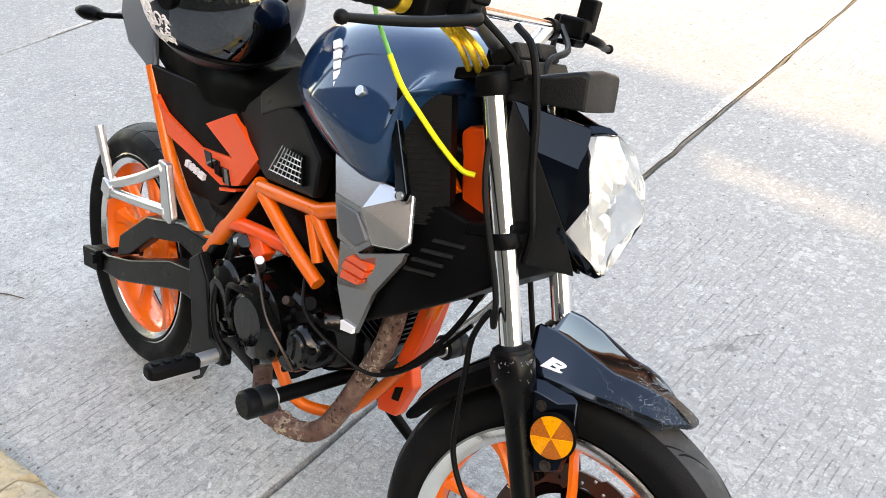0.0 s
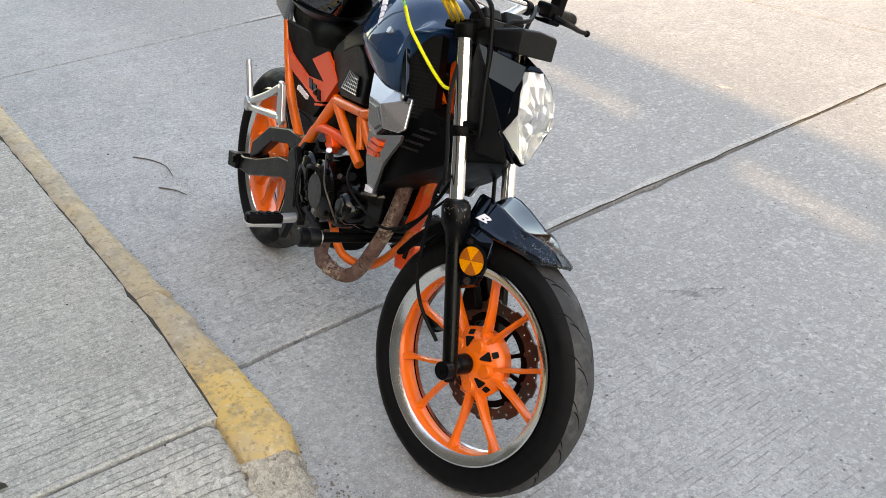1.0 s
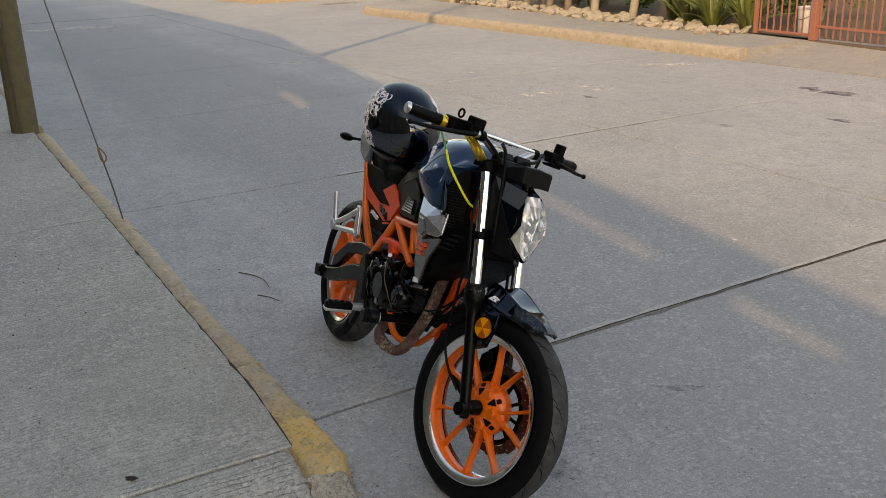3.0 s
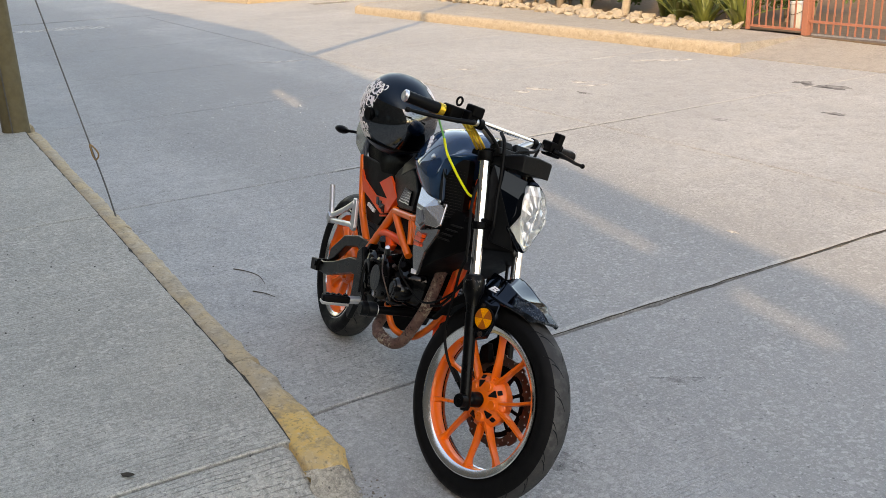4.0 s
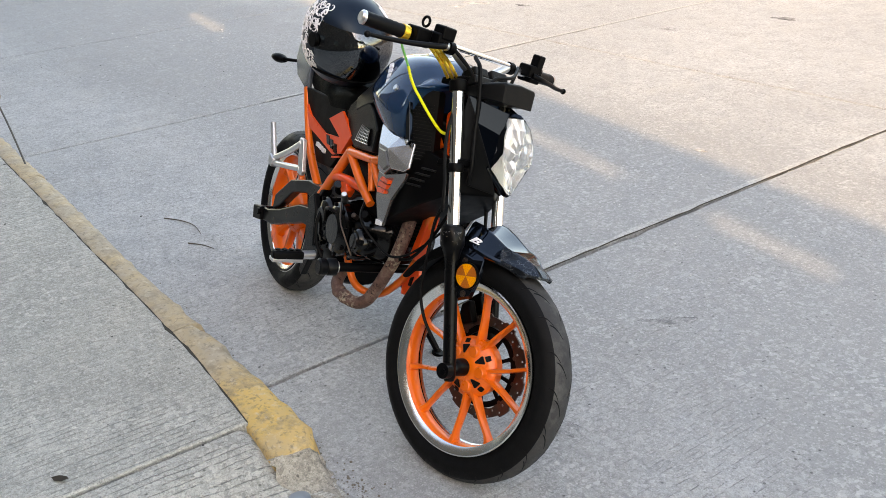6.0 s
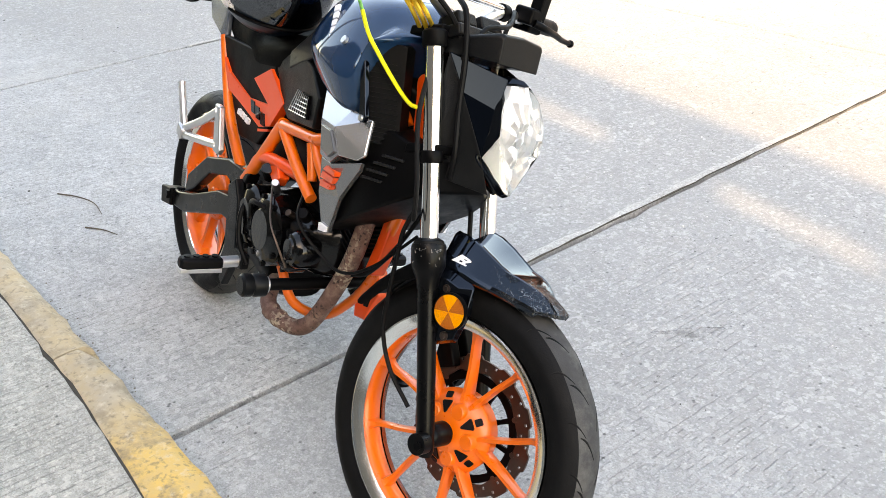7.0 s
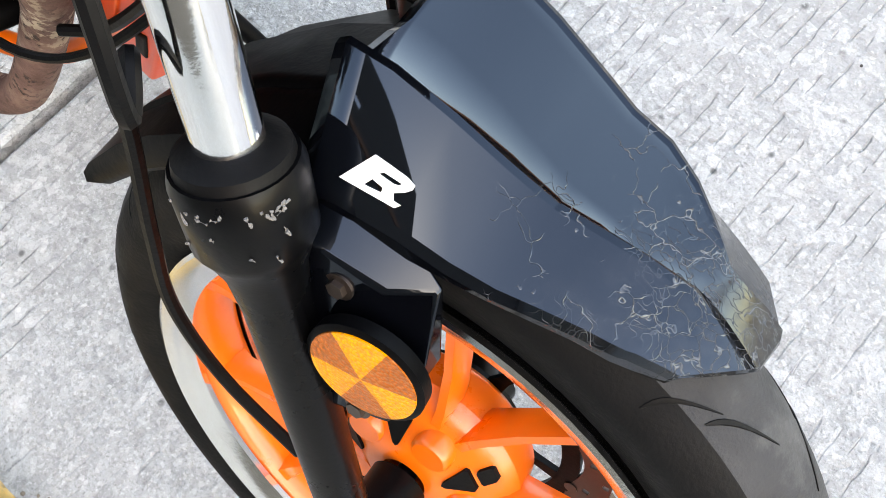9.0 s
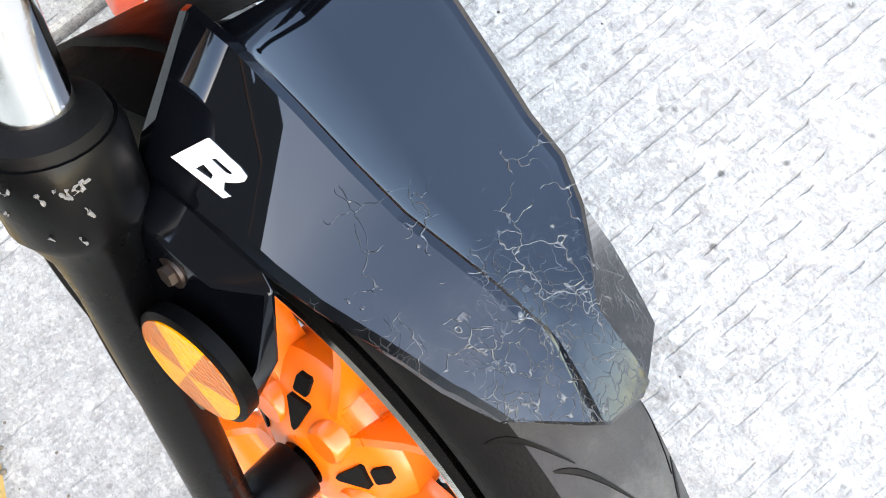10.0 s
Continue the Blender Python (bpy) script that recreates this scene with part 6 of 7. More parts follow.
# exhaust
bm = new_bm()
tube(bm, smooth_line([(-0.415, -0.020, 0.325), (-0.392, -0.040, 0.295), (-0.390, -0.050, 0.243), (-0.405, -0.050, 0.195), (-0.441, -0.046, 0.130), (-0.487, -0.058, 0.030), (-0.518, -0.070, -0.022), (-0.555, -0.088, -0.043), (-0.610, -0.112, -0.037), (-0.655, -0.110, -0.020), (-0.74, -0.06, -0.012)], 8), 0.0190, 22)
ex = bp("exhaust_pipe", bm, M["rust"], label="rusty brown exhaust header pipe")
for q, d in (((-0.622, -0.1135, -0.034), (1, 0.2, -0.25)), ((-0.592, -0.105, -0.040), (1, 0.42, -0.12))):
    bm = new_bm()
    d = Vector(d).normalized()
    tube(bm, [Vector(q) - d * 0.010, Vector(q) - d * 0.006, Vector(q) + d * 0.006, Vector(q) + d * 0.010], [0.0195, 0.0218, 0.0218, 0.0195], 22)
    bp("weld_band", bm, M["rust"], ex)
bm = new_bm()
loft(bm, [ring_points(x, 0.02, z, w, h, 16, 2.6) for x, z, w, h in ((-0.74, -0.02, 0.05, 0.04), (-0.78, -0.02, 0.085, 0.055), (-0.93, 0.0, 0.085, 0.055), (-0.98, 0.01, 0.05, 0.04))])
bp("silencer", bm, M["matt"], ex)

bm = new_bm()
tube(bm, smooth_line([(-0.24, 0.0, 0.38), (-0.28, -0.015, 0.29), (-0.325, -0.02, 0.225), (-0.372, -0.03, 0.17), (-0.40, -0.05, 0.155)], 6), 0.0048, 8)
bp("hose", bm, M["rubber"], engine)

# crash bar through the bike, with rubber bobbins
bm = new_bm()
tube(bm, [(-0.505, -0.20, 0.088), (-0.505, 0.20, 0.088)], 0.0135, 18)
cb = bp("crash_bar", bm, M["matt"], label="black crash bar with rubber bobbins")
for s in (-1, 1):
    bm = new_bm()
    tube(bm, [(-0.505, s * q, 0.088) for q in (0.192, 0.195, 0.220, 0.224, 0.228, 0.245, 0.250)], [0.021, 0.0255, 0.0258, 0.0235, 0.0258, 0.025, 0.020], 24)
    bp("bobbin", bm, M["plastic"], cb)
    bm = new_bm()
    tube(bm, [(-0.505, s * 0.188, 0.088), (-0.505, s * 0.192, 0.088)], 0.018, 20)
    bp("washer", bm, M["alloy"], cb)

# rider's pegs and hangers
for s in (-1, 1):
    bm = new_bm()
    prism(bm, [(-0.875, 0.185), (-0.835, 0.215), (-0.80, 0.17), (-0.775, 0.06), (-0.725, 0.060), (-0.725, 0.022), (-0.79, 0.005), (-0.83, -0.065), (-0.855, -0.055), (-0.850, 0.05)], s * 0.162, s * 0.140)
    hg = bp("peg_hanger", bm, M["plastic"], label="black peg hanger plate", bevel=0.005)
    bm = new_bm()
    loft(bm, [[(-0.748 + a * 0.017 * k, s * y, 0.034 + b * 0.014 * k) for a, b in ((-1, -0.6), (-1, 0.6), (-0.6, 1), (0.6, 1), (1, 0.6), (1, -0.6), (0.6, -1), (-0.6, -1))] for y, k in ((0.200, 0.8), (0.205, 1.0), (0.285, 1.12), (0.297, 1.0), (0.302, 0.6))])
    pg = bp("foot_peg", bm, M["rubber"], hg, "rubber covered foot peg", bevel=0.002)
    bm = new_bm()
    tube(bm, [(-0.748, s * 0.158, 0.037), (-0.748, s * 0.205, 0.034)], 0.014, 16)
    box(bm, (-0.748, s * 0.252, 0.019), (0.036, 0.100, 0.012))
    bp("peg_core", bm, M["alloy"], pg, bevel=0.003)
    for k in range(4):
        bm = new_bm()
        disc(bm, 0.008, -0.002, 0.004, 12, (0, 0, 0), "Z")
        bm.transform(Matrix.Translation((-0.748, s * (0.218 + 0.022 * k), 0.0485)))
        bp("peg_rib", bm, M["rubber"], pg)
# passenger pegs, folded up
for s in (-1, 1):
    y = 0.183 * s
    bm = new_bm()
    prism(bm, [(-0.958, 0.362), (-0.925, 0.362), (-0.893, 0.262), (-0.905, 0.248), (-0.935, 0.250)], y - 0.008, y + 0.008)
    hg = bp("passenger_peg_bracket", bm, M["alloy"], label="cast alloy passenger peg bracket", bevel=0.004)
    for pts in ([(-0.945, y, 0.348), (-1.05, y, 0.292), (-1.175, y, 0.236)], [(-0.925, y, 0.266), (-1.04, y, 0.243), (-1.17, y, 0.218)]):
        rod(pts, 0.0105, "alloy", "arm", parent=hg, n=3)
    bm = new_bm()
    box(bm, (-1.185, y, 0.224), (0.036, 0.030, 0.034), Euler((0, radians(20), 0)).to_matrix())
    bp("hinge", bm, M["alloy"], hg, bevel=0.004)
    bm = new_bm()
    ln = 9
    d = Vector((-0.060, 0, 0.100))
    tube(bm, [Vector((-1.190, y, 0.240)) + d * (k / ln) for k in range(ln + 1)], [0.0085 + (0.002 if k % 2 else 0) for k in range(ln + 1)], 10)
    bp("folding_peg", bm, M["alloy"], hg, "ribbed folding peg", angle=20)

# seat, tail
bm = new_bm()
def seat_ring(x, w, z0, z1):
    return [(x, -w, z0), (x, -w * 1.05, z0 + (z1 - z0) * 0.5), (x, -w * 0.9, z1 - 0.015), (x, -w * 0.5, z1), (x, 0, z1 + 0.004), (x, w * 0.5, z1), (x, w * 0.9, z1 - 0.015), (x, w * 1.05, z0 + (z1 - z0) * 0.5), (x, w, z0)]
loft(bm, [seat_ring(-0.655, 0.085, 0.545, 0.625), seat_ring(-0.70, 0.10, 0.52, 0.605), seat_ring(-0.78, 0.118, 0.50, 0.575), seat_ring(-0.88, 0.125, 0.485, 0.565), seat_ring(-0.94, 0.122, 0.485, 0.575), seat_ring(-0.99, 0.118, 0.485, 0.615), seat_ring(-1.10, 0.112, 0.50, 0.625), seat_ring(-1.22, 0.095, 0.53, 0.640), seat_ring(-1.27, 0.07, 0.55, 0.640)])
bp("seat", bm, M["seat"], label="black vinyl stepped seat", angle=45)
for s in (-1, 1):
    bm = new_bm()
    prism(bm, [(-1.145, 0.500), (-1.125, 0.445), (-1.050, 0.375), (-0.978, 0.280), (-0.860, 0.292), (-0.735, 0.418), (-0.80, 0.500), (-0.90, 0.510)], [s * q for q in (0.128, 0.126, 0.122, 0.114, 0.112, 0.112, 0.118, 0.124)], [s * q for q in (0.112, 0.11, 0.105, 0.098, 0.096, 0.096, 0.10, 0.108)])
    tp = bp("tail_panel", bm, M["matt"], label="black side panel with orange decals", bevel=0.005, angle=25)
    for poly, mat in (([(-0.902, 0.444), (-0.806, 0.490), (-0.718, 0.433), (-0.780, 0.362), (-0.843, 0.342), (-0.963, 0.366), (-1.047, 0.380), (-1.090, 0.450), (-1.052, 0.423), (-0.920, 0.392), (-0.805, 0.406)], "orange_red"), ([(-0.848, 0.336), (-0.784, 0.353), (-0.790, 0.346), (-0.846, 0.330)], "orange_red"),
                      ([(-0.973, 0.350), (-0.962, 0.349), (-0.966, 0.336), (-0.976, 0.337)], "white"), ([(-0.957, 0.348), (-0.945, 0.346), (-0.949, 0.334), (-0.960, 0.336)], "white"), ([(-0.940, 0.345), (-0.929, 0.344), (-0.933, 0.332), (-0.944, 0.333)], "white"), ([(-0.924, 0.343), (-0.905, 0.340), (-0.909, 0.328), (-0.928, 0.331)], "white")):
        bm = new_bm()
        ys = [s * (0.1200 + 0.050 * max(0.0, -x - 0.86) + 0.06 * max(0.0, z - 0.40)) for x, z in poly]
        prism(bm, poly, ys, s * 0.100)
        bp("decal", bm, M[mat], tp, smooth=False)
    for k in range(3):
        bm = new_bm()
        poly = [(-0.905 + 0.032 * k, 0.392 - 0.006 * k), (-0.880 + 0.032 * k, 0.393 - 0.006 * k), (-0.868 + 0.032 * k, 0.366 - 0.006 * k), (-0.890 + 0.032 * k, 0.366 - 0.006 * k)]
        prism(bm, poly, s * 0.1245, s * 0.105)
        bp("decal_bar", bm, M["gloss"], tp, smooth=False)
    # panel between seat, tank and frame
    bm = new_bm()
    prism(bm, [(-0.800, 0.505), (-0.735, 0.425), (-0.690, 0.405), (-0.520, 0.432), (-0.510, 0.500), (-0.580, 0.545), (-0.650, 0.560), (-0.735, 0.545)], [s * q for q in (0.118, 0.118, 0.120, 0.138, 0.140, 0.132, 0.120, 0.116)], [s * q for q in (0.10, 0.10, 0.10, 0.11, 0.11, 0.11, 0.10, 0.10)])
    ip = bp("side_cover", bm, M["plastic"], label="grained black side cover with a wire mesh", bevel=0.006, angle=25)
    bm = new_bm()
    prism(bm, [(-0.735, 0.548), (-0.640, 0.618), (-0.575, 0.622), (-0.590, 0.565), (-0.665, 0.535), (-0.720, 0.510)], [s * q for q in (0.118, 0.112, 0.118, 0.130, 0.126, 0.122)], s * 0.095)
    bp("knee_pad", bm, M["grey_cloth"], ip, bevel=0.006)
    bm = new_bm()
    prism(bm, [(-0.662, 0.432), (-0.548, 0.444), (-0.560, 0.492), (-0.602, 0.490)], [s * q for q in (0.131, 0.1425, 0.1395, 0.1345)], s * 0.120)
    ms = bp("mesh_backing", bm, M["matt"], ip)
    for k in range(8):
        for a, b in (((-0.662 + 0.0145 * k, 0.4335 + 0.0015 * k), (-0.622 + 0.009 * k, 0.4895)),):
            bm = new_bm()
            tube(bm, [(a[0], s * (0.1335 + 0.0013 * k), a[1]), (b[0], s * (0.1365 + 0.0005 * k), b[1])], 0.0011, 5)
            bp("mesh_wire", bm, M["alloy"], ms)
    for k in range(5):
        bm = new_bm()
        t = k / 5
        tube(bm, [(-0.656 + 0.05 * t, s * 0.1345, 0.436 + 0.052 * t), (-0.549 - 0.010 * t, s * (0.1445 - 0.003 * t), 0.448 + 0.044 * t)], 0.0011, 5)
        bp("mesh_wire", bm, M["alloy"], ms)
    # tail cowl
    bm = new_bm()
    prism(bm, [(-1.118, 0.470), (-1.150, 0.495), (-1.235, 0.520), (-1.300, 0.570), (-1.345, 0.640), (-1.300, 0.655), (-1.210, 0.640), (-1.140, 0.585)], [s * q for q in (0.128, 0.132, 0.132, 0.120, 0.095, 0.085, 0.105, 0.122)], [s * q for q in (0.112, 0.116, 0.116, 0.104, 0.08, 0.07, 0.09, 0.106)])
    cw = bp("tail_cowl", bm, M["cowl"], label="blue-grey glossy tail cowl", bevel=0.006, angle=25)
    bm = new_bm()
    tube(bm, [(-1.300, s * 0.08, 0.560), (-1.345, s * 0.12, 0.553), (-1.370, s * 0.135, 0.550)], 0.006, 10)
    rings = [ring_points(-1.365 - 0.075 * t, s * (0.135 + 0.02 * t), 0.548, 0.004 + 0.020 * math.sin(math.pi * min(1, 0.12 + 0.85 * t)), 0.004 + 0.013 * math.sin(math.pi * min(1, 0.12 + 0.85 * t)), 12, 2.0) for t in (0, 0.25, 0.5, 0.75, 1.0)]
    loft(bm, rings)
    bp("tail_indicator", bm, M["matt"], cw, "black stalk indicator lamp", angle=50)
bm = new_bm()
loft(bm, [ring_points(x, 0, z, w, h, 14, 2.6) for x, z, w, h in ((-1.24, 0.585, 0.085, 0.045), (-1.32, 0.61, 0.075, 0.035), (-1.38, 0.64, 0.05, 0.02))])
bp("tail_lamp", bm, M["matt"])
# side stand on the left
bm = new_bm()
tube(bm, [(-0.66, 0.11, 0.0), (-0.60, 0.19, -0.13), (-0.56, 0.25, -0.222)], [0.013, 0.012, 0.010], 14)
disc(bm, 0.026, -0.226, -0.216, 18, (-0.555, 0.252, 0.0), "Z")
bp("side_stand", bm, M["matt"], label="black steel side stand")

# ---- helmet on the seat ----
helmet = tagged(new("helmet"), "black full-face helmet with white scrollwork and mirrored visor", "helmet")
HM = BIKE @ Matrix.Translation((-0.914, -0.111, 0.560)) @ Euler((radians(6), radians(12), radians(10))).to_matrix().to_4x4() @ Matrix.Scale(1.05, 4)
helmet.matrix_world = HM
def shell_point(a, e, k=1.0):
    """Helmet surface: a from ahead (towards its left), e up from the widest line."""
    ca, sa, ce, se = math.cos(a), math.sin(a), math.cos(e), math.sin(e)
    x = 0.150 * ca * (1.0 if ca < 0 else 1.0 + 0.05 * (1 - abs(se)))
    y = 0.124 * sa
    zz = 0.132 * se if se > 0 else 0.138 * se
    c = ce ** 0.86
    return Vector((x * c * k, y * c * k, 0.140 + zz * k))
M["helmet"] = paint("helmet_shell", (0.0030, 0.0065, 0.013), 0.34, coat=0.0, vary=0.2, bump=0.0, spec=0.3, tint=(0.6, 0.8, 1.0))
M["visor"] = paint("mirrored_visor", (0.21, 0.225, 0.25), 0.02, 1.0, vary=0.06, bump=0.0)
bm = new_bm()
rows = []
for i in range(25):
    e = radians(-62 + 152 * i / 24)
    rows.append([shell_point(2 * math.pi * j / 48, min(e, radians(89.5))) for j in range(48)])
loft(bm, rows)
part("shell", bm, M["helmet"], helmet, angle=60)
bm = new_bm()
rows, inner = [], []
for i in range(13):
    t = i / 12
    row = []
    for j in range(31):
        q = -1 + 2 * j / 30
        half = radians(78)
        e = radians(-34 + 62 * t) * (1 - 0.12 * q * q) + radians(3) * q * q
        row.append(shell_point(q * half, e, 1.018))
    rows.append(row)
vs = [[bm.verts.new(q) for q in row] for row in rows]
for a, b in zip(vs, vs[1:]):
    for k in range(30):
        bm.faces.new((a[k], a[k + 1], b[k + 1], b[k]))
bmesh.ops.solidify(bm, geom=bm.faces[:], thickness=0.003)
part("visor", bm, M["visor"], helmet, "dark mirrored visor", angle=60)
bm = new_bm()
tube(bm, [shell_point(radians(-84 + 168 * j / 24), radians(-37), 1.012) for j in range(25)], 0.0045, 8)
part("visor_edge", bm, M["matt"], helmet)
for s in (-1, 1):
    bm = new_bm()
    c = shell_point(s * radians(80), radians(2), 1.03)
    disc(bm, 0.022, -0.006, 0.006, 24)
    bm.transform(Matrix.Translation(c) @ Euler((0, 0, 0)).to_matrix().to_4x4())
    part("visor_pivot", bm, M["matt"], helmet, bevel=0.002)
    # white scrollwork: looping raised lines on the flank
    r = random.Random(7 + s)
    for k in range(150):
        a0 = s * radians(r.uniform(76, 128) if s < 0 else r.uniform(48, 112))
        e0 = radians(r.uniform(-40, 50) if s < 0 else r.uniform(4, 58))
        if abs(a0) < radians(95) and abs(e0) < radians(12):
            continue
        pts = []
        R0 = radians(r.uniform(2.5, 7))
        ph = r.uniform(0, 6.28)
        turn = r.choice((-1, 1))
        for j in range(9):
            f = j / 8
            rr = R0 * (1 - 0.65 * f)
            pts.append(shell_point(a0 + rr * math.cos(ph + turn * 4.4 * f), e0 + rr * math.sin(ph + turn * 4.4 * f), 1.003))
        bm = new_bm()
        tube(bm, smooth_line(pts, 3), [0.0021 - 0.0012 * abs(2 * j / 24 - 1) for j in range(25)], 6)
        part("scroll", bm, M["white"], helmet)

# ---- far garden, fence and house across the street ----
M["rock"] = paint("pale_rock", (0.40, 0.34, 0.26), 0.9, vary=0.35, dirt=0.25, scale=12, bump=0.5, dust=(0.16, 0.12, 0.08))
M["bars"] = paint("red_lead_paint", (0.36, 0.14, 0.09), 0.6, vary=0.15, dirt=0.15)
M["bucket"] = paint("white_bucket_plastic", (0.78, 0.77, 0.74), 0.45, vary=0.05, dirt=0.15)
M["bark"] = paint("grey_bark", (0.24, 0.19, 0.14), 0.9, vary=0.35, scale=14, bump=0.6)


def leaf_mat(name, dark, light):
    m = Nodes(name)
    info = m.node("ShaderNodeNewGeometry").outputs["Random Per Island"]
    obj = m.node("ShaderNodeObjectInfo").outputs["Random"]
    mixv = m.math("MULTIPLY", m.math("ADD", info, obj), 0.5)
    m.color(m.mix(m.noise(9, 3), m.mix(mixv, dark, light), dark))
    m.set(Roughness=0.55, Subsurface_Weight=0.0)
    return m.mat


M["agave"] = leaf_mat("agave_leaf", (0.10, 0.13, 0.03), (0.30, 0.32, 0.09))
M["leaf"] = leaf_mat("shrub_leaf", (0.03, 0.07, 0.015), (0.10, 0.17, 0.035))
M["leaf_dry"] = leaf_mat("dry_leaf", (0.07, 0.07, 0.03), (0.20, 0.16, 0.07))


# the far plot stands at a slight angle to the road
GARDEN = STREET @ Matrix.Translation((-6.74, 9.34, 0)) @ Matrix.Rotation(radians(-4), 4, "Z") @ Matrix.Translation((6.98, -9.85, 0))


def garden(u, v, z=0.0):
    return GARDEN @ Matrix.Translation((-u, v, z))


# bare earth of the garden and yard
bm = new_bm()
box(bm, (-5.5, 14.9, 0.0), (22.0, 10.2, 0.30))
street_ob("garden_bed", bm, M["earth"], smooth=False).matrix_world = GARDEN
tagged(bpy.data.objects["garden_bed"], "bare brown earth of the far garden", "earth", kind="structure")

# border of loose rocks
rng = random.Random(21)
rock_meshes = []
for k in range(5):
    bm = new_bm()
    bmesh.ops.create_icosphere(bm, subdivisions=2, radius=1.0)
    for v in bm.verts:
        n = noise.noise(v.co * 1.3 + Vector((k * 7.1, 0, 0)))
        v.co *= 1 + 0.35 * n
        v.co.z *= 0.7
    me = bpy.data.meshes.new("rock")
    bm.to_mesh(me)
    bm.free()
    me.materials.append(M["rock"])
    rock_meshes.append(me)
for k in range(210):
    u = rng.uniform(6.95, 15.0)
    v = rng.uniform(9.30, 10.05)
    size = rng.uniform(0.035, 0.10)
    ob = new("rock", rock_meshes[k % 5])
    ob.matrix_world = garden(u, v, 0.15 + size * 0.3) @ Euler((rng.uniform(0, 0.5), rng.uniform(0, 0.5), rng.uniform(0, 6.28))).to_matrix().to_4x4() @ Matrix.Diagonal((size * rng.uniform(0.8, 1.3), size, size * rng.uniform(0.7, 1.0), 1))
    tagged(ob, "pale loose rock in the garden border", "rock", "garden border rocks")


def blade_mesh(L, w, bend, seed):
    r = random.Random(seed)
    bm = new_bm()
    rings = []
    for k in range(9):
        t = k / 8
        ww = w * (1 - t) ** 0.6 * (0.75 + 0.5 * min(1, 3 * t)) + 0.001
        x = bend * L * t * t
        z = L * (t - 0.35 * bend * t * t)
        rings.append([(x, -ww, z + 0.25 * ww), (x + 0.25 * ww, 0, z - 0.1 * ww), (x, ww, z + 0.25 * ww), (x - 0.25 * ww, 0, z + 0.1 * ww)])
    loft(bm, rings)
    me = bpy.data.meshes.new("leaf")
    bm.to_mesh(me)
    bm.free()
    me.materials.append(M["agave"])
    return me


BLADES = [blade_mesh(0.95, 0.034, 0.25, 1), blade_mesh(0.80, 0.040, 0.5, 2), blade_mesh(1.1, 0.030, 0.12, 3)]


def agave(u, v, n, scale, seed):
    r = random.Random(seed)
    p = tagged(new("agave_plant"), "tall spiky yellow-green agave among rocks", "agave", "agave plants")
    p.matrix_world = garden(u, v, 0.14)
    for k in range(n):
        ob = new("leaf", BLADES[k % 3])
        ob.parent = p
        tilt = r.uniform(0.05, 0.75)
        s = scale * r.uniform(0.75, 1.15)
        ob.matrix_basis = Matrix.Rotation(r.uniform(0, 6.28), 4, "Z") @ Matrix.Translation((r.uniform(0.0, 0.10), r.uniform(-0.08, 0.08), 0)) @ Matrix.Rotation(tilt, 4, "Y") @ Matrix.Rotation(r.uniform(-0.5, 0.5), 4, "Z") @ Matrix.Diagonal((s, s, s, 1))


for k, (u, v, n, s) in enumerate(((7.35, 10.05, 34, 1.05), (8.0, 10.0, 38, 1.15), (8.7, 10.15, 34, 1.05), (9.3, 10.35, 26, 0.85), (11.9, 10.6, 22, 0.8))):
    agave(u, v, n, s, 60 + k)


def leaf_cloud(bm, centre, radii, count, size, r):
    for _ in range(count):
        d = Vector((r.gauss(0, 1), r.gauss(0, 1), r.gauss(0, 1))).normalized()
        q = centre + Vector((d.x * radii[0], d.y * radii[1], d.z * radii[2])) * (r.uniform(0.35, 1.0) ** 0.6) * (1 + 0.25 * noise.noise(d * 2.5 + centre))
        a = Vector((r.gauss(0, 1), r.gauss(0, 1), r.gauss(0, 0.7))).normalized()
        b = a.orthogonal().normalized()
        s = size * r.uniform(0.6, 1.3)
        vs = [bm.verts.new(q + a * s), bm.verts.new(q + b * s * 0.45 + a * 0.2 * s), bm.verts.new(q - a * s * 0.8), bm.verts.new(q - b * s * 0.45 + a * 0.2 * s)]
        bm.faces.new(vs)


def shrub(u, v, h, w, count, seed, mat="leaf", label="dense green garden shrub"):
    r = random.Random(seed)
    p = tagged(new("shrub"), label, "shrub", "garden shrubs")
    p.matrix_world = garden(u, v, 0.12)
    bm = new_bm()
    for k in range(6):
        a = 6.28 * k / 6
        tube(bm, smooth_line([(0, 0, 0), (0.12 * w * math.cos(a), 0.12 * w * math.sin(a), h * 0.4), (0.4 * w * math.cos(a + 0.3), 0.4 * w * math.sin(a + 0.3), h * 0.85)], 3), 0.012, 6)
    part("stems", bm, M["bark"], p)
    bm = new_bm()
    for k in range(9):
        leaf_cloud(bm, Vector((r.uniform(-0.55, 0.55) * w, r.uniform(-0.5, 0.5) * w, h * r.uniform(0.35, 0.85))), (w * 0.45, w * 0.42, h * 0.24), count // 9, 0.05, r)
    tagged(part("crown", bm, M[mat], p, smooth=False), kind="stuff")


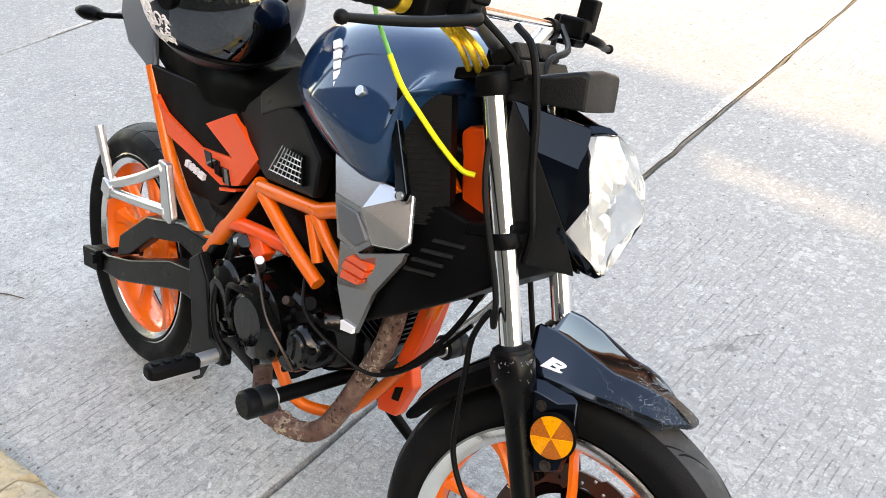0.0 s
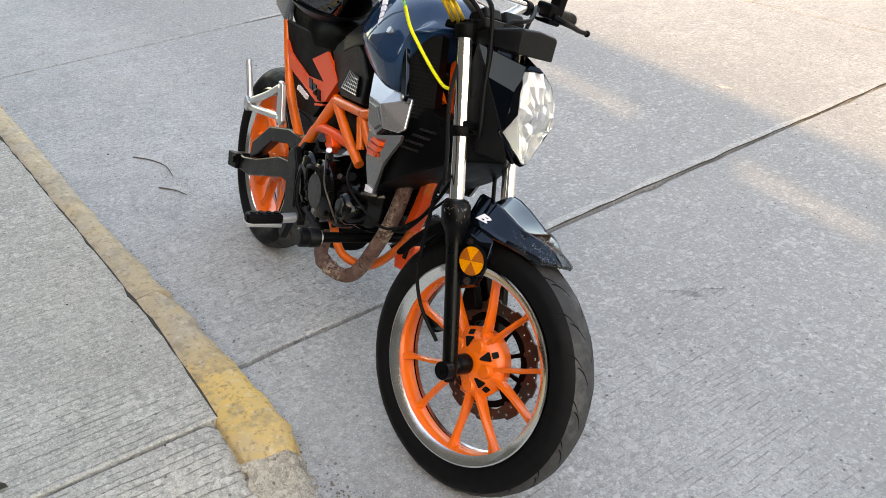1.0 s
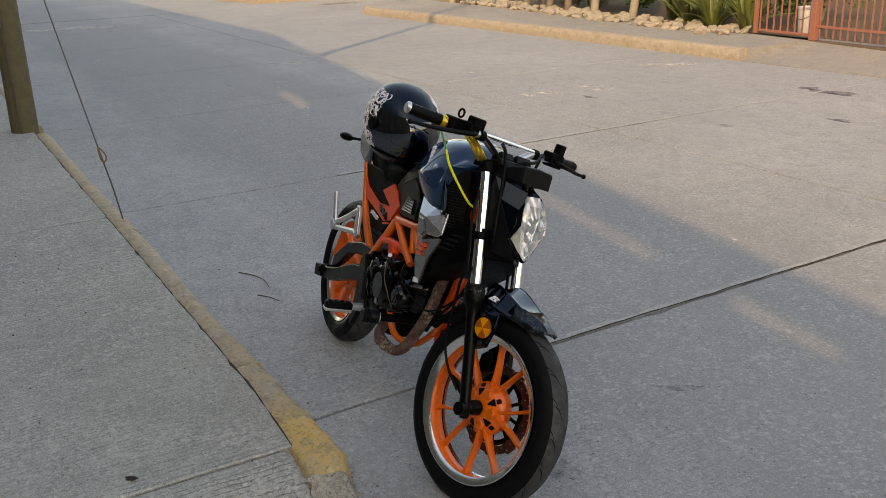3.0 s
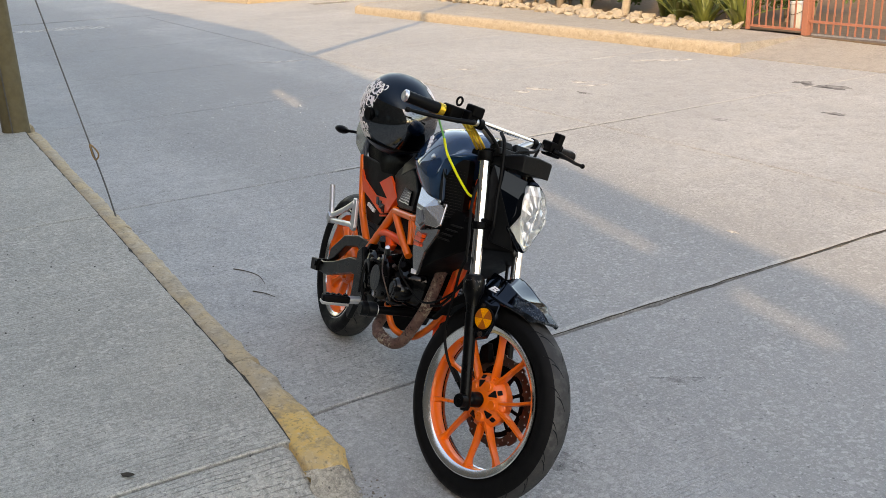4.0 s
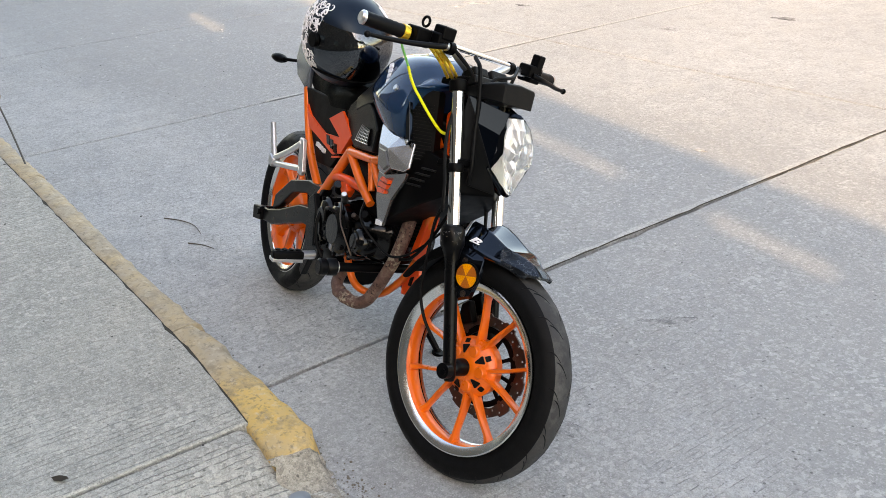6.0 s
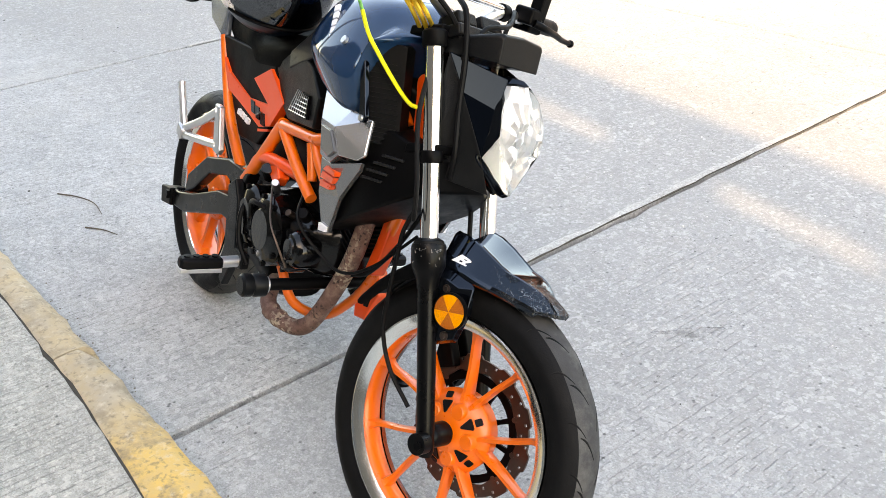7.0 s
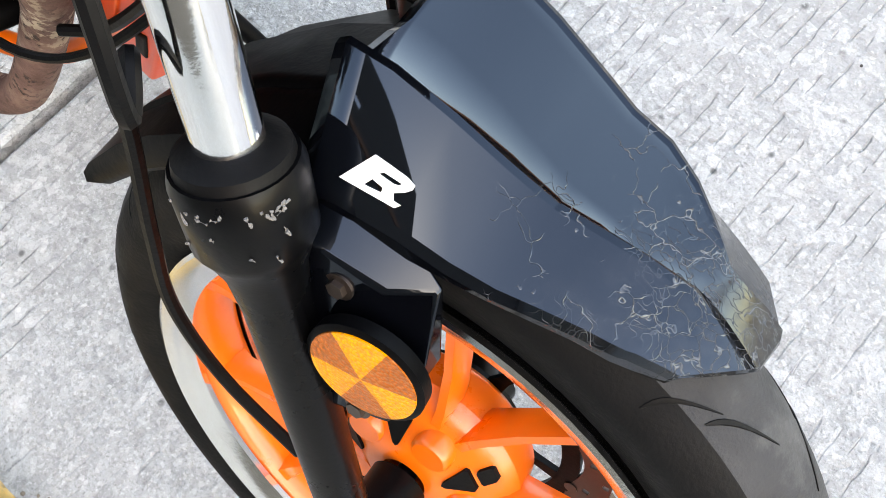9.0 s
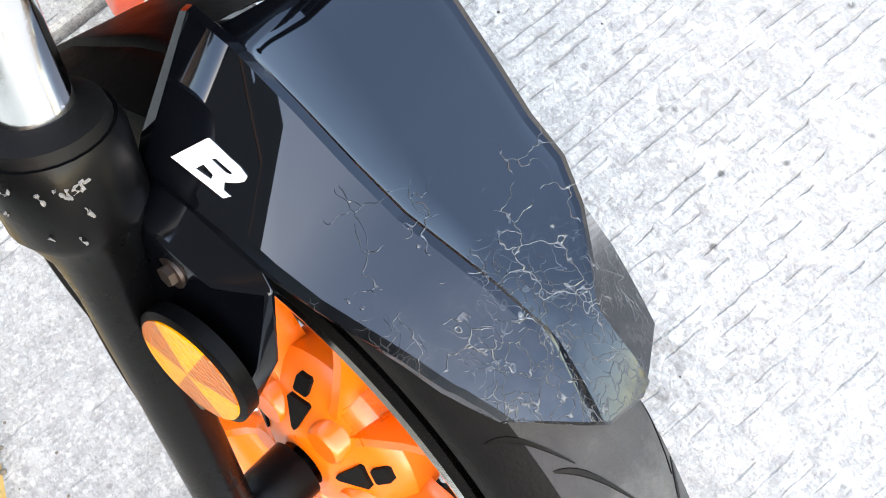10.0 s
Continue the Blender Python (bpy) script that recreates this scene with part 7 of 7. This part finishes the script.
shrub(10.4, 10.35, 1.0, 0.62, 2600, 31)
shrub(11.1, 10.9, 1.2, 0.7, 2200, 32)
shrub(12.9, 10.6, 1.1, 0.7, 1800, 33, "leaf_dry", "dry brownish garden shrub")
shrub(14.2, 10.8, 1.3, 0.8, 1800, 34, "leaf_dry", "dry brownish garden shrub")
shrub(9.6, 11.6, 1.6, 0.9, 2200, 35)
shrub(13.6, 12.2, 1.9, 1.1, 2200, 36)
shrub(7.6, 11.8, 1.5, 0.8, 1800, 37)
for k, (u, v, h, w, dry) in enumerate(((12.2, 10.45, 0.9, 0.55, True), (13.5, 10.5, 0.8, 0.6, False), (14.8, 10.5, 1.0, 0.6, True), (11.6, 10.35, 0.8, 0.5, False), (8.4, 10.8, 1.1, 0.8, False), (9.2, 11.0, 1.3, 0.8, True), (7.3, 10.9, 1.2, 0.7, False), (12.6, 11.4, 1.5, 0.9, False), (11.0, 11.9, 1.6, 1.0, True), (14.4, 11.9, 1.6, 1.0, False), (5.2, 12.5, 1.2, 0.9, False), (3.2, 12.8, 1.3, 0.9, True))):
    shrub(u, v, h, w, 1300, 300 + k, "leaf_dry" if dry else "leaf", "dry brownish garden shrub" if dry else "dense green garden shrub")


def tree(u, v, h, seed, pale=False):
    r = random.Random(seed)
    p = tagged(new("tree"), "slim garden tree with a pale grey trunk" if pale else "slim garden tree with a brown trunk", "tree", "garden trees")
    p.matrix_world = garden(u, v, 0.1)
    bm = new_bm()
    top = Vector((r.uniform(-0.3, 0.3), r.uniform(-0.2, 0.2), h))
    tube(bm, smooth_line([(0, 0, -0.05), top * 0.3 + Vector((0.05, 0, 0)), top * 0.65, top], 5), [0.075 - 0.045 * k / 15 for k in range(16)], 10)
    for k in range(5):
        b = top * r.uniform(0.55, 0.9)
        a = 6.28 * k / 5 + r.uniform(-0.4, 0.4)
        tube(bm, smooth_line([b, b + Vector((0.4 * math.cos(a), 0.4 * math.sin(a), 0.3)), b + Vector((0.9 * math.cos(a), 0.9 * math.sin(a), 0.55))], 3), [0.026, 0.023, 0.02, 0.017, 0.014, 0.011, 0.008], 7)
    part("trunk", bm, M["bark"] if not pale else M["rock"], p)
    bm = new_bm()
    for k in range(10):
        leaf_cloud(bm, top + Vector((r.uniform(-1, 1), r.uniform(-0.9, 0.9), r.uniform(-0.3, 0.7))), (0.55, 0.55, 0.4), 130, 0.07, r)
    tagged(part("crown", bm, M["leaf"], p, smooth=False), kind="stuff")


for k, (u, v, h, pale) in enumerate(((15.2, 9.3, 2.9, True), (12.4, 9.95, 2.8, False), (12.0, 10.1, 3.0, False), (10.9, 9.9, 2.9, True), (9.95, 10.0, 2.8, True), (13.3, 10.0, 3.0, False))):
    tree(u, v, h, 80 + k, pale)

# fence with a gate
fence = tagged(new("fence"), "rusty red steel bar fence on a low footing", "fence")
fence.matrix_world = garden(0, 9.85, 0.15)
for u in (6.98, 5.95, 3.0, 0.0):
    bm = new_bm()
    w = 0.09 if u != 6.98 else 0.05
    box(bm, (-u, 0, 0.95), (w, w, 1.9))
    part("post", bm, M["bars"], fence, bevel=0.006)
for z in (0.18, 1.0, 1.75):
    for a, b in ((5.95, 3.0), (3.0, 0.0)):
        bm = new_bm()
        box(bm, (-(a + b) / 2, 0, z), (a - b - 0.08, 0.03, 0.03))
        part("rail", bm, M["bars"], fence)
me = None
for k in range(52):
    u = 5.86 - 0.112 * k
    if abs(u - 3.0) < 0.06:
        continue
    if me is None:
        bm = new_bm()
        box(bm, (0, 0, 0.95), (0.016, 0.016, 1.82))
        me = bpy.data.meshes.new("bar")
        bm.to_mesh(me)
        bm.free()
        me.materials.append(M["bars"])
    ob = new("bar", me)
    ob.parent = fence
    ob.location = (-u, 0, 0)
gate = tagged(new("gate"), "dark red steel gate with short lower bars", "gate")
gate.matrix_world = garden(6.46, 9.85, 0.15)
for z in (0.06, 0.62, 1.7):
    bm = new_bm()
    box(bm, (0, 0, z), (0.92, 0.03, 0.03))
    part("rail", bm, M["bars"], gate)
for k in range(8):
    bm = new_bm()
    box(bm, (-0.44 + 0.125 * k, 0, 0.34 if k not in (0, 4, 7) else 0.88), (0.016, 0.016, 0.56 if k not in (0, 4, 7) else 1.66))
    part("bar", bm, M["bars"], gate)
bm = new_bm()
lathe(bm, [(0.0, 0.0), (0.125, 0.0), (0.132, 0.01), (0.150, 0.34), (0.158, 0.345), (0.158, 0.37), (0.145, 0.37), (0.120, 0.02), (0.0, 0.02)], 28, axis="Z")
bucket = part("bucket", bm, M["bucket"], angle=40)
bucket.matrix_world = garden(6.42, 10.25, 0.152)
tagged(bucket, "white plastic bucket standing behind the gate", "bucket")
bm = new_bm()
tube(bm, smooth_line([(-0.155, 0, 0.33), (-0.10, -0.13, 0.25), (0.0, -0.165, 0.21), (0.10, -0.13, 0.25), (0.155, 0, 0.33)], 4), 0.004, 6)
part("handle", bm, M["wire"], bucket)

# far house and walls that close the view
M["far_wall"] = paint("grey_far_stucco", (0.22, 0.19, 0.16), 0.9, vary=0.15, dirt=0.2, scale=3, bump=0.3)
far_house = tagged(new("house"), "low grey stucco house behind the garden", "house")
far_house.matrix_world = garden(6, 17.0, 0)
bm = new_bm()
box(bm, (0, 3, 1.75), (24, 6, 3.5))
part("wall", bm, M["far_wall"], far_house, bevel=0.02)
bm = new_bm()
box(bm, (0, 2.5, 3.58), (24.6, 7.6, 0.16))
part("roof", bm, M["roof"], far_house, bevel=0.02)
for x in (-9, -5.5, -2, 2.5, 6, 9.5):
    w = part("window", prism(new_bm(), [(x - 0.7, 0.9), (x + 0.7, 0.9), (x + 0.7, 2.3), (x - 0.7, 2.3)], -0.05, -0.004), M["bars"], far_house)
    part("pane", prism(new_bm(), [(x - 0.6, 1.0), (x + 0.6, 1.0), (x + 0.6, 2.2), (x - 0.6, 2.2)], -0.06, -0.051), M["glass"], w)
M["pale_wall"] = paint("pale_garden_wall", (0.55, 0.52, 0.47), 0.9, vary=0.12, dirt=0.2, scale=4, bump=0.3)
corner_wall = tagged(new("garden_wall"), "pale rendered garden wall at the far corner", "wall")
corner_wall.matrix_world = garden(24, 8.6, 0.15)
bm = new_bm()
box(bm, (0, 0, 0.9), (12, 0.2, 1.8), Euler((0, 0, radians(10))).to_matrix())
part("wall", bm, M["pale_wall"], corner_wall, bevel=0.02)

# ---- small things on the ground ----
M["twig"] = paint("dry_twig", (0.09, 0.07, 0.05), 0.9, vary=0.3)
for pts in ([(1.98, 0.322), (1.90, 0.368), (1.80, 0.393), (1.686, 0.379)], [(1.622, 0.296), (1.56, 0.335), (1.49, 0.357)]):
    bm = new_bm()
    c = street(*pts[1])
    tube(bm, smooth_line([street(u, v, 0.004) - c for u, v in pts], 5), [0.0030 - 0.0016 * k / (5 * (len(pts) - 1)) for k in range(5 * (len(pts) - 1) + 1)], 6)
    ob = part("twig", bm, M["twig"])
    ob.location = c
    tagged(ob, "thin dry curved twig lying on the road", "twig", "twigs on the road")


def flat_patch(name, u, v, ru, rv, z, material, label, cat, seed, group="", turn=0.0, lobes=7, thick=0.0016):
    """A thin, ragged smear lying on the ground."""
    r = random.Random(seed)
    bm = new_bm()
    n = 44
    ph = [r.uniform(0, 6.28) for _ in range(4)]
    ring = []
    for k in range(n):
        a = 2 * math.pi * k / n
        f = 1 + 0.22 * math.sin(3 * a + ph[0]) + 0.16 * math.sin(5 * a + ph[1]) + 0.12 * math.sin(lobes * a + ph[2]) + r.uniform(-0.09, 0.09)
        x, y = ru * f * math.cos(a), rv * f * math.sin(a)
        ring.append((x * math.cos(turn) - y * math.sin(turn), x * math.sin(turn) + y * math.cos(turn)))
    lo = [bm.verts.new((x, y, -0.001)) for x, y in ring]
    hi = [bm.verts.new((x * 0.985, y * 0.985, thick)) for x, y in ring]
    for k in range(n):
        bm.faces.new((lo[k], lo[(k + 1) % n], hi[(k + 1) % n], hi[k]))
    bm.faces.new(hi)
    ob = part(name, bm, material, smooth=False)
    ob.matrix_world = local_street(u, v, z)
    tagged(ob, label, cat, group)
    return ob


def smear(name, color, cover, scale):
    """A worn smear: only part of it still covers the concrete."""
    m = Nodes(name)
    m.color(m.mix(m.noise(scale * 2, 4), tuple(c * 0.75 for c in color), color))
    m.set(Roughness=0.9, Alpha=m.ramp(m.noise(scale, 8, 0.7), [(0.5 - cover * 0.2, 0.0), (0.62, cover)]))
    return m.mat


M["chalk"] = smear("worn_white_paint", (0.72, 0.68, 0.62), 0.9, 9)
M["oil"] = smear("oil_stain", (0.06, 0.05, 0.045), 0.75, 5)
M["damp"] = smear("faint_stain", (0.17, 0.165, 0.155), 0.38, 14)
for k, (u, v, a, b, t) in enumerate(((5.41, 4.768, 0.16, 0.05, 0.4), (5.389, 4.549, 0.10, 0.05, 0.0), (5.457, 5.38, 0.12, 0.06, 0.8), (5.19, 5.325, 0.16, 0.03, 1.2), (9.482, 3.52, 0.32, 0.07, 1.2), (6.073, 7.166, 0.35, 0.08, 1.0), (17.226, 2.051, 0.9, 0.35, 1.4), (0.928, 2.776, 0.035, 0.014, 0.2), (7.117, 4.966, 0.10, 0.03, 1.0))):
    flat_patch("paint_mark", u, v, a, b, 0.0016, M["chalk"], "worn patch of white paint on the road", "paint mark", 100 + k, "white marks on the road", t)
for k, (u, v, a, b, t, mat) in enumerate(((3.56, 6.954, 0.22, 0.09, 0.3, "oil"), (3.881, 6.996, 0.10, 0.07, 0.1, "oil"), (2.649, 5.874, 0.09, 0.05, 0.1, "oil"), (4.906, 4.958, 0.07, 0.03, 0.1, "oil"), (3.09, 4.972, 0.07, 0.04, 0.2, "damp"), (-0.178, 1.308, 0.075, 0.022, 0.9, "damp"), (-0.392, 0.604, 0.05, 0.045, 0.3, "damp"))):
    flat_patch("stain", u, v, a, b, 0.0012, M[mat], "dark ragged oil stain on the concrete road", "stain", 140 + k, "stains on the road", t)

# crumbs of mortar and grit by the kerb's end, and scattered specks
def grit(name, label, spots, seed, mat, zf):
    r = random.Random(seed)
    bm = new_bm()
    for (u, v, su, sv, n, smin, smax) in spots:
        for _ in range(n):
            uu, vv = r.gauss(u, su), r.gauss(v, sv)
            s = r.uniform(smin, smax)
            got = bmesh.ops.create_icosphere(bm, subdivisions=1, radius=s)["verts"]
            for q in got:
                q.co *= r.uniform(0.75, 1.25)
                q.co.z *= 0.7
                q.co += Vector((-uu, vv, zf(uu, vv) + s * 0.35))
    ob = street_ob(name, bm, mat, smooth=False)
    tagged(ob, label, "grit", kind="stuff")


M["grit"] = paint("grey_grit", (0.17, 0.14, 0.11), 0.95, vary=0.4, scale=80)
M["grit_pale"] = paint("pale_grit", (0.62, 0.60, 0.56), 0.9, vary=0.2, scale=80)
M["grit_dark"] = paint("dark_grit", (0.05, 0.045, 0.04), 0.95, vary=0.3, scale=80)
road_z = lambda u, v: 0.0
walk_z = lambda u, v: PZ
grit("kerb_grit", "crumbs of mortar along the foot of the kerb", [(-0.24, 0.02, 0.10, 0.025, 70, 0.001, 0.0045), (-0.45, 0.02, 0.2, 0.03, 60, 0.001, 0.004), (0.5, 0.035, 0.5, 0.015, 60, 0.001, 0.0035), (2.2, 0.03, 1.2, 0.02, 90, 0.001, 0.004)], 5, M["grit"], road_z)
grit("road_grit", "dark specks of grit scattered on the road", [(1.0, 1.2, 1.8, 0.7, 110, 0.0008, 0.0022), (-0.6, 1.6, 0.9, 0.9, 90, 0.0008, 0.0022), (4.5, 1.5, 1.5, 0.9, 50, 0.0015, 0.005)], 6, M["grit_dark"], road_z)
grit("road_chips", "pale stone chips scattered on the road", [(6.0, 1.95, 0.8, 0.35, 60, 0.003, 0.009), (3.0, 2.0, 1.8, 0.8, 40, 0.002, 0.005), (0.3, 2.0, 1.0, 0.6, 30, 0.0015, 0.004)], 7, M["grit_pale"], road_z)
grit("pavement_grit", "specks of grit on the pavement", [(1.0, -0.9, 0.7, 0.4, 60, 0.0012, 0.004), (2.5, -0.6, 1.0, 0.3, 40, 0.0015, 0.005)], 8, M["grit_dark"], walk_z)
grit("pavement_chips", "pale chips on the pavement", [(1.3, -1.0, 0.5, 0.4, 12, 0.002, 0.005), (2.6, -0.8, 0.8, 0.4, 10, 0.002, 0.005)], 9, M["grit_pale"], walk_z)
# a dead leaf on the pavement
bm = new_bm()
vs = [bm.verts.new(q) for q in ((-0.028, 0, 0.004), (-0.010, 0.010, 0.007), (0.014, 0.009, 0.010), (0.030, 0.001, 0.012), (0.012, -0.009, 0.006), (-0.012, -0.009, 0.003))]
bm.faces.new(vs)
bmesh.ops.solidify(bm, geom=bm.faces[:], thickness=0.0015)
leaf = part("dead_leaf", bm, M["twig"])
leaf.matrix_world = local_street(0.162, -0.614, PZ + 0.001) @ Matrix.Rotation(0.6, 4, "Z")
tagged(leaf, "small dry brown leaf on the pavement", "leaf")
